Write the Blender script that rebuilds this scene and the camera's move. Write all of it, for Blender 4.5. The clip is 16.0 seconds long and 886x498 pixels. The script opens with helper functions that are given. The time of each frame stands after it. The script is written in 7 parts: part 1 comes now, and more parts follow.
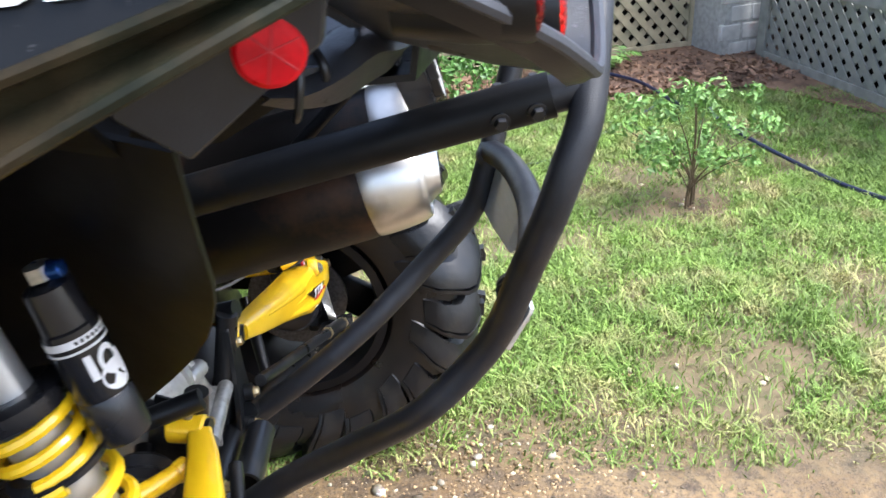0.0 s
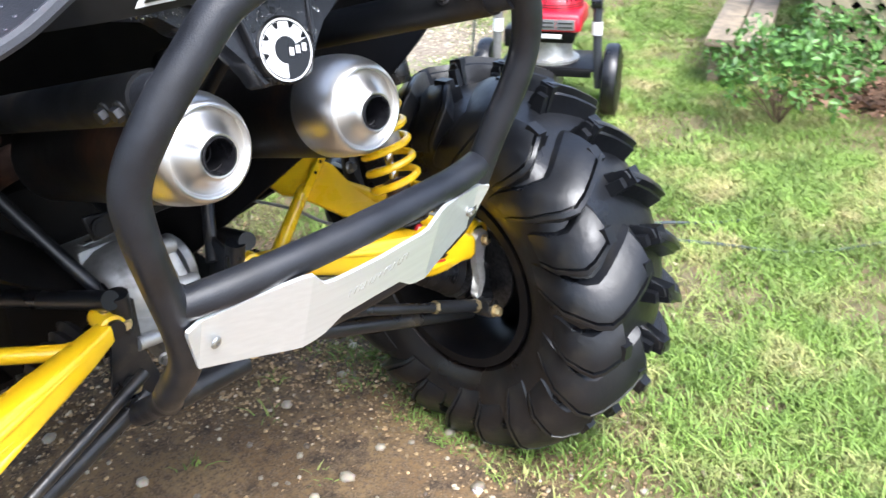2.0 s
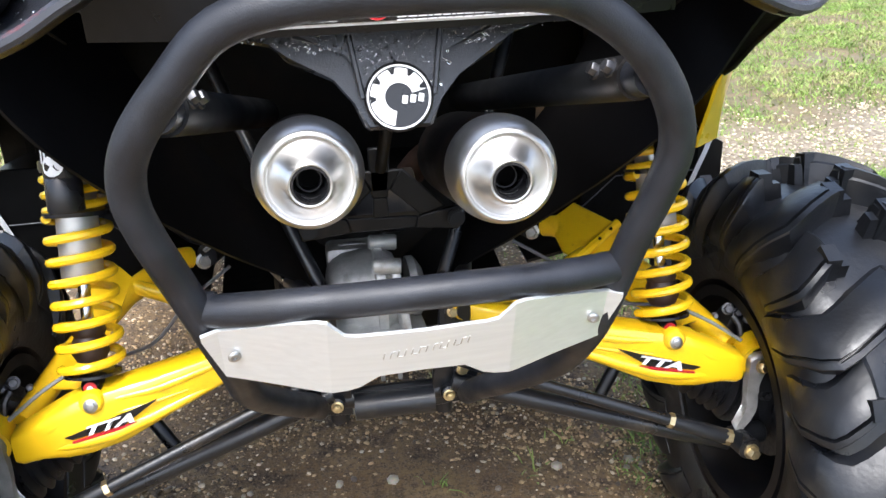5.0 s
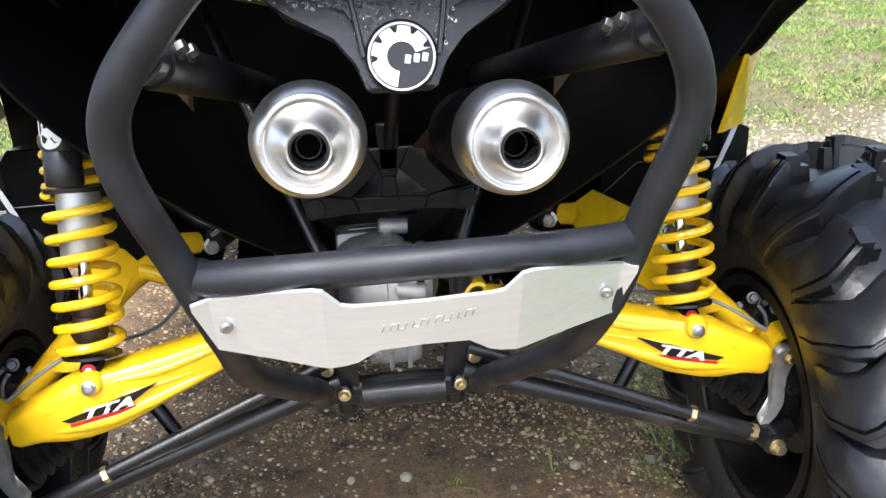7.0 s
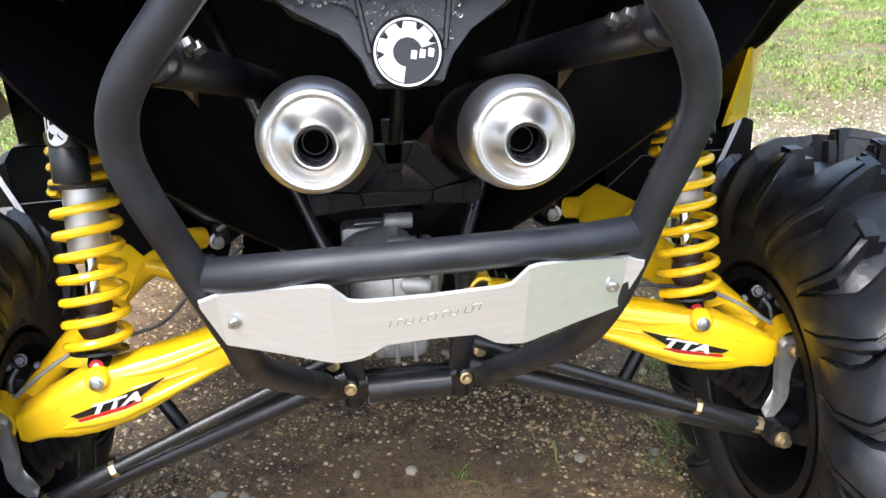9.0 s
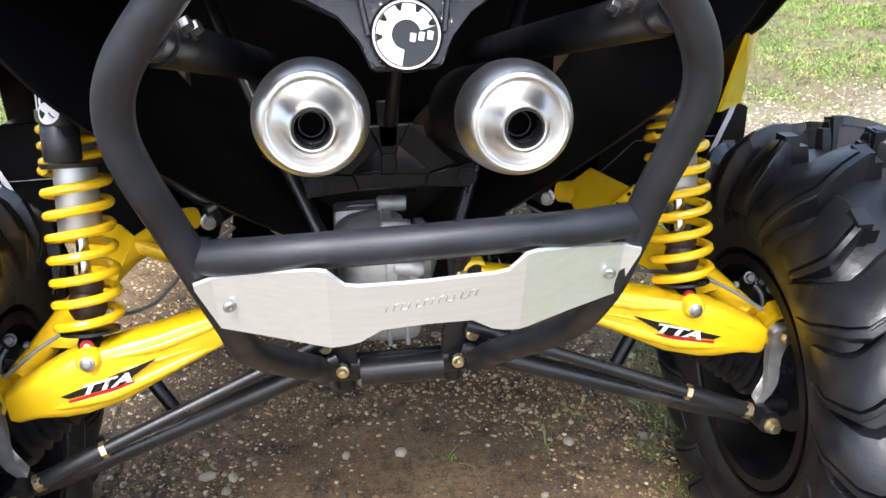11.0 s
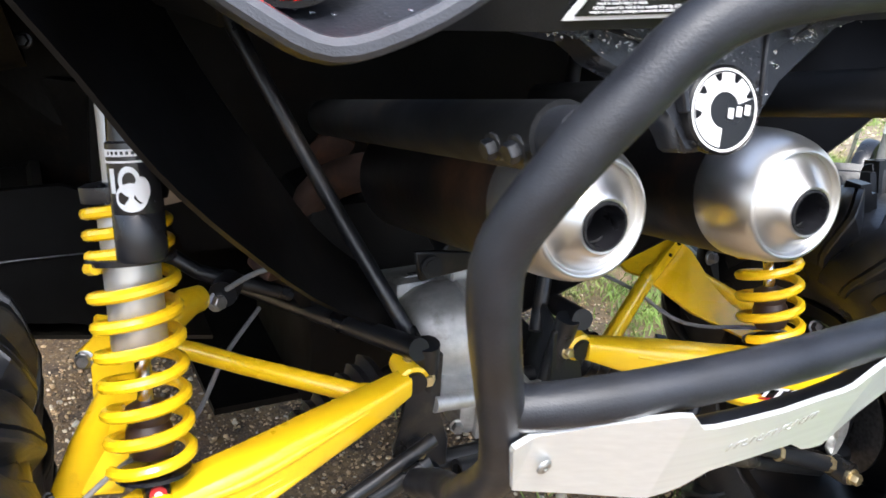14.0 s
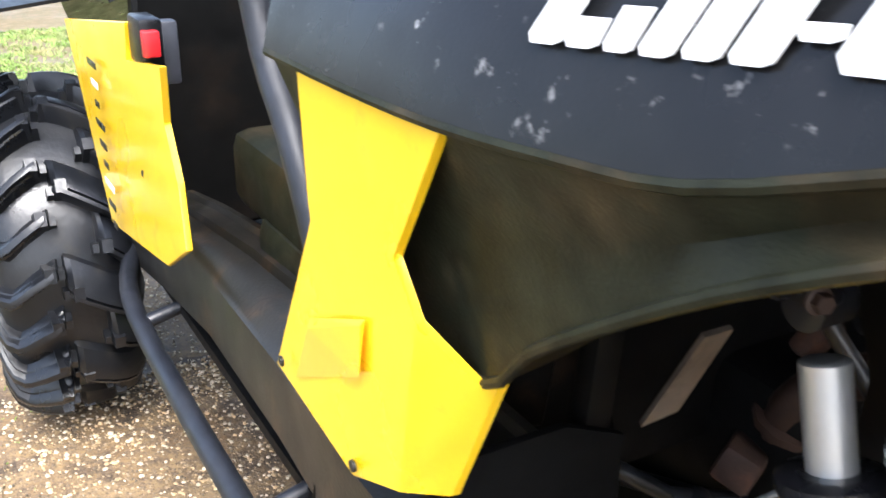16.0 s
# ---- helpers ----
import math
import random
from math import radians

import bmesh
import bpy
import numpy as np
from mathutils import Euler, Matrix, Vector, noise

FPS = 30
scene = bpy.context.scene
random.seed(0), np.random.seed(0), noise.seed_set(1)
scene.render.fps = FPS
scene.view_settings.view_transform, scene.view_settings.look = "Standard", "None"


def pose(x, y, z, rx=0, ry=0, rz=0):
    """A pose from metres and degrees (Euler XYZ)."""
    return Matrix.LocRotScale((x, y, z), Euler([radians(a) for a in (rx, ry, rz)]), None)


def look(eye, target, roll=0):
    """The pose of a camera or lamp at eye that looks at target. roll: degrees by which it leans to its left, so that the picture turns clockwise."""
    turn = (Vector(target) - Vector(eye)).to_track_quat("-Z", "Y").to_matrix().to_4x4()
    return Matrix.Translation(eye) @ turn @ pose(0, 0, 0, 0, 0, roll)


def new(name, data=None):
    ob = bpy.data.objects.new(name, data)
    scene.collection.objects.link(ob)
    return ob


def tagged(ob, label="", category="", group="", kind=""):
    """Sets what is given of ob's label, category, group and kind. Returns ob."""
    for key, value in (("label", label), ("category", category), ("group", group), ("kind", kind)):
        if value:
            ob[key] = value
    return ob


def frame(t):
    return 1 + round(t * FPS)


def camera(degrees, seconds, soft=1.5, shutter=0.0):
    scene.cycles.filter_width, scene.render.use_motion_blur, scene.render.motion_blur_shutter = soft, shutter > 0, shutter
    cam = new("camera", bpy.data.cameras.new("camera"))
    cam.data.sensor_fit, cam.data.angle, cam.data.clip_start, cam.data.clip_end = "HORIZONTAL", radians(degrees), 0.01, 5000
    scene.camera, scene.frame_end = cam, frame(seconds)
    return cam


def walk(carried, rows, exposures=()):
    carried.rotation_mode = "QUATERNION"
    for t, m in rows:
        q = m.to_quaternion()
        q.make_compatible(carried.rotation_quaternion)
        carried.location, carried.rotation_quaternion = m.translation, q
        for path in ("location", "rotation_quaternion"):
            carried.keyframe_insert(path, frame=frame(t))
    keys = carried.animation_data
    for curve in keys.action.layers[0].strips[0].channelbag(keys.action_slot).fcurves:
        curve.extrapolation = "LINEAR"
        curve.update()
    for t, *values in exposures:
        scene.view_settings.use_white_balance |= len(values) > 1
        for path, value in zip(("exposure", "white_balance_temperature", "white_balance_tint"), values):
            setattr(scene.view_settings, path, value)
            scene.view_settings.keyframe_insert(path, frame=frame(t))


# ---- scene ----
cam = camera(51.7, 16.0, shutter=0.2)
PATH = [
    (0, (-1.075, 0.293, 1.301), (0.729, 0.289, 0.438), -1.9),
    (0.5, (-0.968, 0.057, 1.292), (0.823, 0.311, 0.438), -2.3),
    (1, (-0.897, -0.205, 1.313), (0.731, 0.538, 0.42), -5.4),
    (1.5, (-0.712, -0.359, 1.282), (0.788, 0.552, 0.324), -3.2),
    (2, (-0.573, -0.485, 1.286), (0.694, 0.744, 0.345), -1.9),
    (2.5, (-0.475, -0.647, 1.313), (0.446, 0.864, 0.381), -0.6),
    (3, (-0.395, -0.667, 1.304), (0.341, 0.948, 0.382), -1.7),
    (3.5, (-0.32, -0.617, 1.302), (0.329, 1.041, 0.391), 0.0),
    (4, (-0.224, -0.618, 1.29), (0.307, 1.078, 0.373), -0.4),
    (4.2, (-0.17, -0.637, 1.29), (0.199, 1.127, 0.422), -0.3),
    (6.5, (-0.067, -0.602, 1.205), (0.156, 1.216, 0.402), -2.1),
    (7, (-0.07, -0.602, 1.206), (0.142, 1.219, 0.407), -2.0),
    (7.5, (-0.07, -0.599, 1.205), (0.142, 1.222, 0.404), -2.1),
    (8, (-0.07, -0.598, 1.207), (0.134, 1.218, 0.393), -2.5),
    (8.5, (-0.07, -0.599, 1.208), (0.137, 1.218, 0.398), -2.5),
    (9, (-0.074, -0.604, 1.209), (0.131, 1.212, 0.397), -2.3),
    (9.5, (-0.076, -0.606, 1.208), (0.13, 1.207, 0.389), -2.1),
    (11.8, (-0.1, -0.573, 1.213), (0.171, 1.212, 0.353), -0.0),
    (12, (-0.117, -0.549, 1.209), (0.166, 1.235, 0.349), 0.7),
    (12.5, (-0.191, -0.475, 1.195), (0.268, 1.271, 0.335), 1.4),
    (13, (-0.292, -0.421, 1.203), (0.399, 1.263, 0.374), 3.3),
    (13.5, (-0.398, -0.355, 1.205), (0.308, 1.309, 0.349), 4.0),
    (14, (-0.505, -0.257, 1.216), (0.283, 1.377, 0.375), 3.6),
    (14.5, (-0.63, -0.185, 1.255), (0.229, 1.412, 0.412), 2.8),
    (15, (-0.831, -0.048, 1.273), (0.12, 1.512, 0.459), 4.0),
    (15.5, (-0.954, 0.115, 1.293), (0.043, 1.662, 0.51), 2.0),
    (16, (-0.991, 0.305, 1.299), (-0.055, 1.894, 0.525), 1.2),
]
walk(cam, [(t, look(eye, target, roll)) for t, eye, target, roll in PATH], [(0, 1.78, 5900, 10), (0.5, 1.81, 5900, 10), (2.0, 1.8, 5900, 10), (3.0, 1.7, 5950, 10), (12.0, 1.68, 6050, 10), (13.5, 1.76, 6050, 10), (14.5, 1.86, 6050, 10), (15.0, 2.22, 6050, 10), (15.5, 2.3, 6050, 10), (16, 2.18, 6050, 10)])

# ---- world and light: bright overcast sky after rain ----
world = bpy.data.worlds.new("overcast")
scene.world = world
world.use_nodes = True
wn, wl = world.node_tree.nodes, world.node_tree.links
sky = wn.new("ShaderNodeTexSky")
sky.sky_type, sky.sun_disc = "NISHITA", False
sky.sun_elevation, sky.sun_rotation = radians(58), radians(200)
sky.air_density, sky.dust_density, sky.ozone_density = 1.0, 4.0, 1.0
pale = wn.new("ShaderNodeHueSaturation")
pale.inputs["Saturation"].default_value = 0.8
wl.new(sky.outputs[0], pale.inputs["Color"])
wl.new(pale.outputs[0], wn["Background"].inputs["Color"])
wn["Background"].inputs["Strength"].default_value = 0.15
scene.view_settings.exposure = 1.75
sun = bpy.data.lights.new("sun", "SUN")
sun.energy, sun.angle, sun.color = 1.5, radians(25), (1.0, 0.98, 0.95)
new("sun", sun).matrix_world = look((-1.0, -2.7, 6.0), (0.2, 0.6, 0))


# ---- materials ----
def mat(name, color, rough=0.5, metal=0.0, vary=0.15, scale=20.0, bump=0.0, bscale=200.0, coat=0.0, second=None, sscale=4.0, samount=0.5, spec=0.5, stretch=None, island=0.0, rvary=0.1):
    """Colour with grain, a second tone in patches, uneven gloss and fine relief."""
    m = bpy.data.materials.new(name)
    m.use_nodes = True
    n, l = m.node_tree.nodes, m.node_tree.links
    b = n["Principled BSDF"]
    geo = n.new("ShaderNodeTexCoord")
    src = geo.outputs["Object"]
    if stretch:
        mp = n.new("ShaderNodeMapping")
        mp.inputs["Scale"].default_value = stretch
        l.new(src, mp.inputs[0])
        src = mp.outputs[0]
    ns = n.new("ShaderNodeTexNoise")
    ns.inputs["Scale"].default_value, ns.inputs["Detail"].default_value = scale, 6
    l.new(src, ns.inputs["Vector"])
    ramp = n.new("ShaderNodeMapRange")
    ramp.inputs[1].default_value, ramp.inputs[2].default_value = 0.3, 0.7
    ramp.inputs[3].default_value, ramp.inputs[4].default_value = 1 - vary, 1 + vary
    l.new(ns.outputs[0], ramp.inputs[0])
    base = n.new("ShaderNodeRGB")
    base.outputs[0].default_value = (*color, 1)
    col = base.outputs[0]
    if second:
        n2 = n.new("ShaderNodeTexNoise")
        n2.inputs["Scale"].default_value, n2.inputs["Detail"].default_value, n2.inputs["Roughness"].default_value = sscale, 7, 0.65
        l.new(geo.outputs["Object"], n2.inputs["Vector"])
        r2 = n.new("ShaderNodeMapRange")
        r2.inputs[1].default_value, r2.inputs[2].default_value = 0.62 - 0.25 * samount, 0.8 - 0.25 * samount
        l.new(n2.outputs[0], r2.inputs[0])
        mx = n.new("ShaderNodeMix")
        mx.data_type = "RGBA"
        l.new(r2.outputs[0], mx.inputs[0])
        l.new(col, mx.inputs[6])
        mx.inputs[7].default_value = (*second, 1)
        col = mx.outputs[2]
    vm = n.new("ShaderNodeVectorMath")
    vm.operation = "SCALE"
    l.new(col, vm.inputs[0])
    l.new(ramp.outputs[0], vm.inputs["Scale"])
    col = vm.outputs[0]
    if island:
        g2 = n.new("ShaderNodeNewGeometry")
        rr = n.new("ShaderNodeMapRange")
        rr.inputs[3].default_value, rr.inputs[4].default_value = 1 - island, 1 + island
        l.new(g2.outputs["Random Per Island"], rr.inputs[0])
        v2 = n.new("ShaderNodeVectorMath")
        v2.operation = "SCALE"
        l.new(col, v2.inputs[0])
        l.new(rr.outputs[0], v2.inputs["Scale"])
        col = v2.outputs[0]
    l.new(col, b.inputs["Base Color"])
    rm = n.new("ShaderNodeMapRange")
    rm.inputs[1].default_value, rm.inputs[2].default_value = 0.3, 0.7
    rm.inputs[3].default_value, rm.inputs[4].default_value = max(0.02, rough - rvary), min(1, rough + rvary)
    n3 = n.new("ShaderNodeTexNoise")
    n3.inputs["Scale"].default_value, n3.inputs["Detail"].default_value = scale * 0.4, 5
    l.new(src, n3.inputs["Vector"])
    l.new(n3.outputs[0], rm.inputs[0])
    l.new(rm.outputs[0], b.inputs["Roughness"])
    b.inputs["Metallic"].default_value = metal
    b.inputs["Specular IOR Level"].default_value = spec
    b.inputs["Coat Weight"].default_value = coat
    b.inputs["Coat Roughness"].default_value = 0.12
    if bump:
        nb = n.new("ShaderNodeTexNoise")
        nb.inputs["Scale"].default_value, nb.inputs["Detail"].default_value = bscale, 3
        l.new(src, nb.inputs["Vector"])
        bp = n.new("ShaderNodeBump")
        bp.inputs["Strength"].default_value, bp.inputs["Distance"].default_value = bump, 0.002
        l.new(nb.outputs[0], bp.inputs["Height"])
        l.new(bp.outputs[0], b.inputs["Normal"])
    return m


M_TUBE = mat("black_powder_coat", (0.0110, 0.0125, 0.0170), 0.46, vary=0.32, scale=30, bump=0.2, bscale=650, second=(0.0055, 0.0062, 0.0085), sscale=26, samount=0.40, rvary=0.16)
# darker copy of the black paint: shade under the body put into its colour
M_STAY = mat("shaded_frame_paint", (0.007, 0.0075, 0.0085), 0.48, vary=0.3, scale=25, bump=0.1, bscale=300, second=(0.03, 0.022, 0.015), sscale=7, samount=0.25, spec=0.24)
M_FRAME = mat("black_frame_paint", (0.008, 0.009, 0.011), 0.33, vary=0.3, scale=25, bump=0.1, bscale=300, second=(0.045, 0.036, 0.026), sscale=9, samount=0.3)
M_PLASTIC = mat("black_moulded_plastic", (0.006, 0.0062, 0.0072), 0.34, vary=0.2, scale=60, bump=0.1, bscale=700, spec=0.32)
M_BRACKET = mat("wet_bracket_plastic", (0.013, 0.0145, 0.0185), 0.33, vary=0.25, scale=50, bump=0.15, bscale=500, second=(0.008, 0.0085, 0.011), sscale=18, samount=0.4, spec=0.55, rvary=0.12)
M_TRAY = mat("grey_painted_steel", (0.078, 0.082, 0.098), 0.42, vary=0.15, scale=40, bump=0.08, bscale=200, second=(0.045, 0.045, 0.05), sscale=20, samount=0.3)
M_GREENP = mat("green_plug", (0.01, 0.22, 0.09), 0.4, vary=0.1)
# base blackened for shade under bodywork and in bays; brown patches are dirt
M_DULL = mat("shade_blackened_plastic", (0.0030, 0.0029, 0.0028), 0.65, vary=0.3, scale=30, bump=0.2, bscale=400, second=(0.009, 0.006, 0.004), sscale=6, samount=0.3, spec=0.12)
M_SHEET = mat("black_sheet_steel", (0.0035, 0.0033, 0.0034), 0.42, vary=0.3, scale=14, bump=0.08, bscale=60, second=(0.010, 0.0075, 0.005), sscale=6, samount=0.25, spec=0.16)
M_GREY = mat("charcoal_plastic", (0.038, 0.041, 0.050), 0.40, vary=0.12, scale=60, bump=0.3, bscale=800)
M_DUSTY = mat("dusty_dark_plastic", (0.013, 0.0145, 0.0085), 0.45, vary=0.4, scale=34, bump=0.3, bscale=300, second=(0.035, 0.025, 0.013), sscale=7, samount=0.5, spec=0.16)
M_YELLOW = mat("yellow_paint", (0.89, 0.555, 0.006), 0.33, vary=0.06, scale=12, coat=0.8, bump=0.03, bscale=150, second=(0.66, 0.38, 0.015), sscale=14, samount=0.12)
M_SPRING = mat("yellow_spring_coat", (0.87, 0.545, 0.006), 0.3, vary=0.05, scale=30, coat=0.5)
M_STEEL = mat("brushed_stainless", (0.68, 0.665, 0.64), 0.35, metal=1.0, vary=0.07, scale=40, bump=0.03, bscale=70, second=(0.52, 0.49, 0.44), sscale=12, samount=0.2, rvary=0.04)
M_PLATE = mat("brushed_aluminium", (0.78, 0.81, 0.82), 0.40, metal=0.65, vary=0.035, scale=60, bump=0.04, bscale=250, stretch=(0.15, 3, 3), rvary=0.06)
M_CAST = mat("cast_aluminium", (0.50, 0.50, 0.48), 0.45, metal=0.7, vary=0.15, scale=60, bump=0.3, bscale=500, second=(0.25, 0.22, 0.18), sscale=20, samount=0.25)
M_CHROME = mat("chrome", (0.75, 0.75, 0.75), 0.12, metal=1.0, vary=0.05)
M_BOWL = mat("lamp_bowl", (0.72, 0.70, 0.68), 0.22, metal=1.0, vary=0.05, bump=0.3, bscale=120)
M_SHOCK = mat("shock_body_silver", (0.52, 0.52, 0.51), 0.38, metal=0.7, vary=0.05, scale=40)
M_CAN = mat("black_anodised", (0.012, 0.012, 0.014), 0.25, vary=0.1, scale=40)
M_ZINC = mat("yellow_zinc_bolt", (0.62, 0.50, 0.28), 0.35, metal=0.9, vary=0.2, scale=120)
M_BOLT = mat("grey_steel_bolt", (0.45, 0.45, 0.44), 0.35, metal=0.9, vary=0.2, scale=120)
M_TYRE = mat("wet_tyre_rubber", (0.0056, 0.0063, 0.0081), 0.34, vary=0.3, scale=25, bump=0.35, bscale=90, second=(0.020, 0.018, 0.015), sscale=11, samount=0.3, rvary=0.12, spec=0.50)
tn, tl = M_TYRE.node_tree.nodes, M_TYRE.node_tree.links
tb = tn["Principled BSDF"]
tcol = tb.inputs["Base Color"].links[0].from_socket
tco = tn.new("ShaderNodeTexCoord")
flat = tn.new("ShaderNodeVectorMath")
flat.operation = "MULTIPLY"
flat.inputs[1].default_value = (0, 1, 1)
tl.new(tco.outputs["Object"], flat.inputs[0])
rad = tn.new("ShaderNodeVectorMath")
rad.operation = "LENGTH"
tl.new(flat.outputs[0], rad.inputs[0])
mudn = tn.new("ShaderNodeTexNoise")
mudn.inputs["Scale"].default_value, mudn.inputs["Detail"].default_value = 16, 6
tl.new(tco.outputs["Object"], mudn.inputs["Vector"])
off = tn.new("ShaderNodeMath")
off.operation = "MULTIPLY_ADD"
off.inputs[1].default_value = 0.16
tl.new(mudn.outputs[0], off.inputs[0])
tl.new(rad.outputs["Value"], off.inputs[2])
mudf = tn.new("ShaderNodeMapRange")
for i, v in enumerate((0.325, 0.275, 0.0, 0.6)):
    mudf.inputs[1 + i].default_value = v
tl.new(off.outputs[0], mudf.inputs[0])
mudm = tn.new("ShaderNodeMix")
mudm.data_type = "RGBA"
mudm.inputs[7].default_value = (0.016, 0.010, 0.006, 1)
tl.new(mudf.outputs[0], mudm.inputs[0])
tl.new(tcol, mudm.inputs[6])
tl.new(mudm.outputs[2], tb.inputs["Base Color"])
M_RUBBER = mat("black_rubber_boot", (0.008, 0.008, 0.009), 0.33, vary=0.2, scale=50)
M_RIM = mat("black_wheel", (0.005, 0.005, 0.006), 0.4, vary=0.2, scale=30, second=(0.014, 0.011, 0.008), sscale=10, samount=0.3, spec=0.2)
M_SOOT = mat("heat_stained_can", (0.0055, 0.005, 0.005), 0.42, metal=0.25, vary=0.3, scale=12, second=(0.05, 0.024, 0.011), sscale=9, samount=0.32, spec=0.3, bump=0.2, bscale=60)
# soot inside the exhaust; elsewhere this black stands in for shade in openings
M_HOLE = mat("soot_and_shade_black", (0.005, 0.005, 0.005), 0.8, vary=0.3, spec=0.06)
M_OXIDE = mat("dark_oxide_bolt", (0.10, 0.10, 0.105), 0.42, metal=0.9, vary=0.35, scale=150)
M_LABEL = mat("aluminium_label", (0.45, 0.45, 0.43), 0.4, metal=0.5, vary=0.05)
M_WHITE = mat("white_print", (0.66, 0.66, 0.66), 0.5, vary=0.04)
M_BLACKP = mat("black_print", (0.008, 0.008, 0.009), 0.3, vary=0.05)
M_REDP = mat("red_print", (0.45, 0.015, 0.02), 0.4, vary=0.05)
M_ORANGEP = mat("orange_print", (0.80, 0.40, 0.02), 0.45, vary=0.05)
M_BLUE = mat("blue_anodised", (0.02, 0.07, 0.28), 0.25, metal=0.8, vary=0.1)
M_GAITER = mat("brown_bump_stop", (0.035, 0.018, 0.012), 0.5, vary=0.2, scale=50)
M_CABLE = mat("grey_brake_line", (0.17, 0.17, 0.17), 0.4, vary=0.15, scale=60)


M_ROPE = mat("yellow_rope", (0.60, 0.62, 0.05), 0.6, vary=0.15, scale=80)
M_LENS = mat("red_lamp_lens", (0.92, 0.010, 0.010), 0.06, vary=0.05, bump=0.0)
lb = M_LENS.node_tree.nodes["Principled BSDF"]
lb.inputs["Transmission Weight"].default_value, lb.inputs["IOR"].default_value = 0.94, 1.3
lv = M_LENS.node_tree.nodes.new("ShaderNodeTexVoronoi")
lv.inputs["Scale"].default_value = 190
lc = M_LENS.node_tree.nodes.new("ShaderNodeTexCoord")
lp = M_LENS.node_tree.nodes.new("ShaderNodeBump")
lp.inputs["Strength"].default_value, lp.inputs["Distance"].default_value = 0.9, 0.002
M_LENS.node_tree.links.new(lc.outputs["Object"], lv.inputs["Vector"])
M_LENS.node_tree.links.new(lv.outputs[0], lp.inputs["Height"])
M_LENS.node_tree.links.new(lp.outputs[0], lb.inputs["Normal"])
M_REFL = mat("red_reflector", (0.55, 0.004, 0.010), 0.28, vary=0.25, scale=60, spec=0.15)
M_BULB = bpy.data.materials.new("lit_bulb")
M_BULB.use_nodes = True
M_BULB.node_tree.nodes["Principled BSDF"].inputs["Emission Color"].default_value = (1, 0.27, 0.04, 1)
M_BULB.node_tree.nodes["Principled BSDF"].inputs["Emission Strength"].default_value = 9
M_WOOD = mat("weathered_wood", (0.24, 0.19, 0.13), 0.75, vary=0.3, scale=18, bump=0.3, bscale=80, stretch=(1, 1, 6), second=(0.14, 0.12, 0.09), sscale=6, samount=0.4)
M_LATTICE = mat("tan_lattice_paint", (0.34, 0.29, 0.19), 0.7, vary=0.2, scale=20, second=(0.2, 0.19, 0.12), sscale=5, samount=0.4)
M_LATGREY = mat("grey_lattice_paint", (0.22, 0.22, 0.195), 0.7, vary=0.2, scale=20, second=(0.18, 0.18, 0.15), sscale=5, samount=0.4)
# near-black that stands in for the shade under the house
M_VOIDSHADE = mat("crawl_space_shade", (0.006, 0.0055, 0.005), 0.95, spec=0.05)
M_SIDING = mat("white_siding", (0.72, 0.72, 0.70), 0.5, vary=0.06, scale=6)
M_BLOCK = mat("painted_block", (0.42, 0.42, 0.40), 0.8, vary=0.2, scale=14, bump=0.5, bscale=60, second=(0.32, 0.14, 0.09), sscale=7, samount=0.2)
M_MORTAR = mat("grey_mortar", (0.36, 0.36, 0.34), 0.9, vary=0.2, scale=40, bump=0.4, bscale=120)
M_RED = mat("red_engine_cover", (0.56, 0.010, 0.030), 0.35, vary=0.08, scale=20, coat=0.2)
M_HOSEB = mat("dark_blue_hose", (0.008, 0.012, 0.045), 0.45, vary=0.2, scale=60)
M_HOSEG = mat("grey_hose", (0.06, 0.075, 0.08), 0.45, vary=0.2, scale=60)
M_LEAF = mat("bush_leaf", (0.085, 0.19, 0.035), 0.45, vary=0.15, scale=40, island=0.45)
M_LEAF2 = mat("young_leaf", (0.16, 0.29, 0.065), 0.45, vary=0.15, scale=40, island=0.4)
M_STEM = mat("brown_stem", (0.11, 0.075, 0.04), 0.8, vary=0.2)
M_MULCH = mat("leaf_mulch", (0.215, 0.125, 0.077), 0.75, vary=0.25, scale=30, island=0.6, second=(0.10, 0.055, 0.035), sscale=5, samount=0.5)
M_GRASS = mat("grass_blade", (0.185, 0.285, 0.052), 0.62, vary=0.28, scale=4, island=0.36, second=(0.34, 0.30, 0.13), sscale=4.2, samount=0.55)
M_PEBBLE = mat("pebble", (0.31, 0.215, 0.112), 0.55, vary=0.25, scale=40, island=0.85, bump=0.2, bscale=200)
M_PALE = mat("pale_pebble", (0.56, 0.47, 0.33), 0.6, vary=0.2, scale=40, island=0.4, bump=0.2, bscale=200)
M_PAPER = mat("white_paper", (0.75, 0.76, 0.78), 0.6, vary=0.08)
M_WET = mat("water_drop", (0.95, 0.96, 0.97), 0.03, vary=0.02, rvary=0.0)
M_WET.node_tree.nodes["Principled BSDF"].inputs["Transmission Weight"].default_value = 1.0
M_WET.node_tree.nodes["Principled BSDF"].inputs["IOR"].default_value = 1.33
M_SILL = mat("muddy_sill_plastic", (0.012, 0.011, 0.009), 0.4, vary=0.3, scale=14, bump=0.3, bscale=200, second=(0.070, 0.042, 0.022), sscale=9, samount=0.32, spec=0.4)
M_SCUFF = mat("scuffed_gloss_plastic", (0.006, 0.006, 0.0065), 0.30, vary=0.2, scale=30, bump=0.06, bscale=300, second=(0.30, 0.30, 0.30), sscale=48, samount=0.02, spec=0.24, coat=0.12)
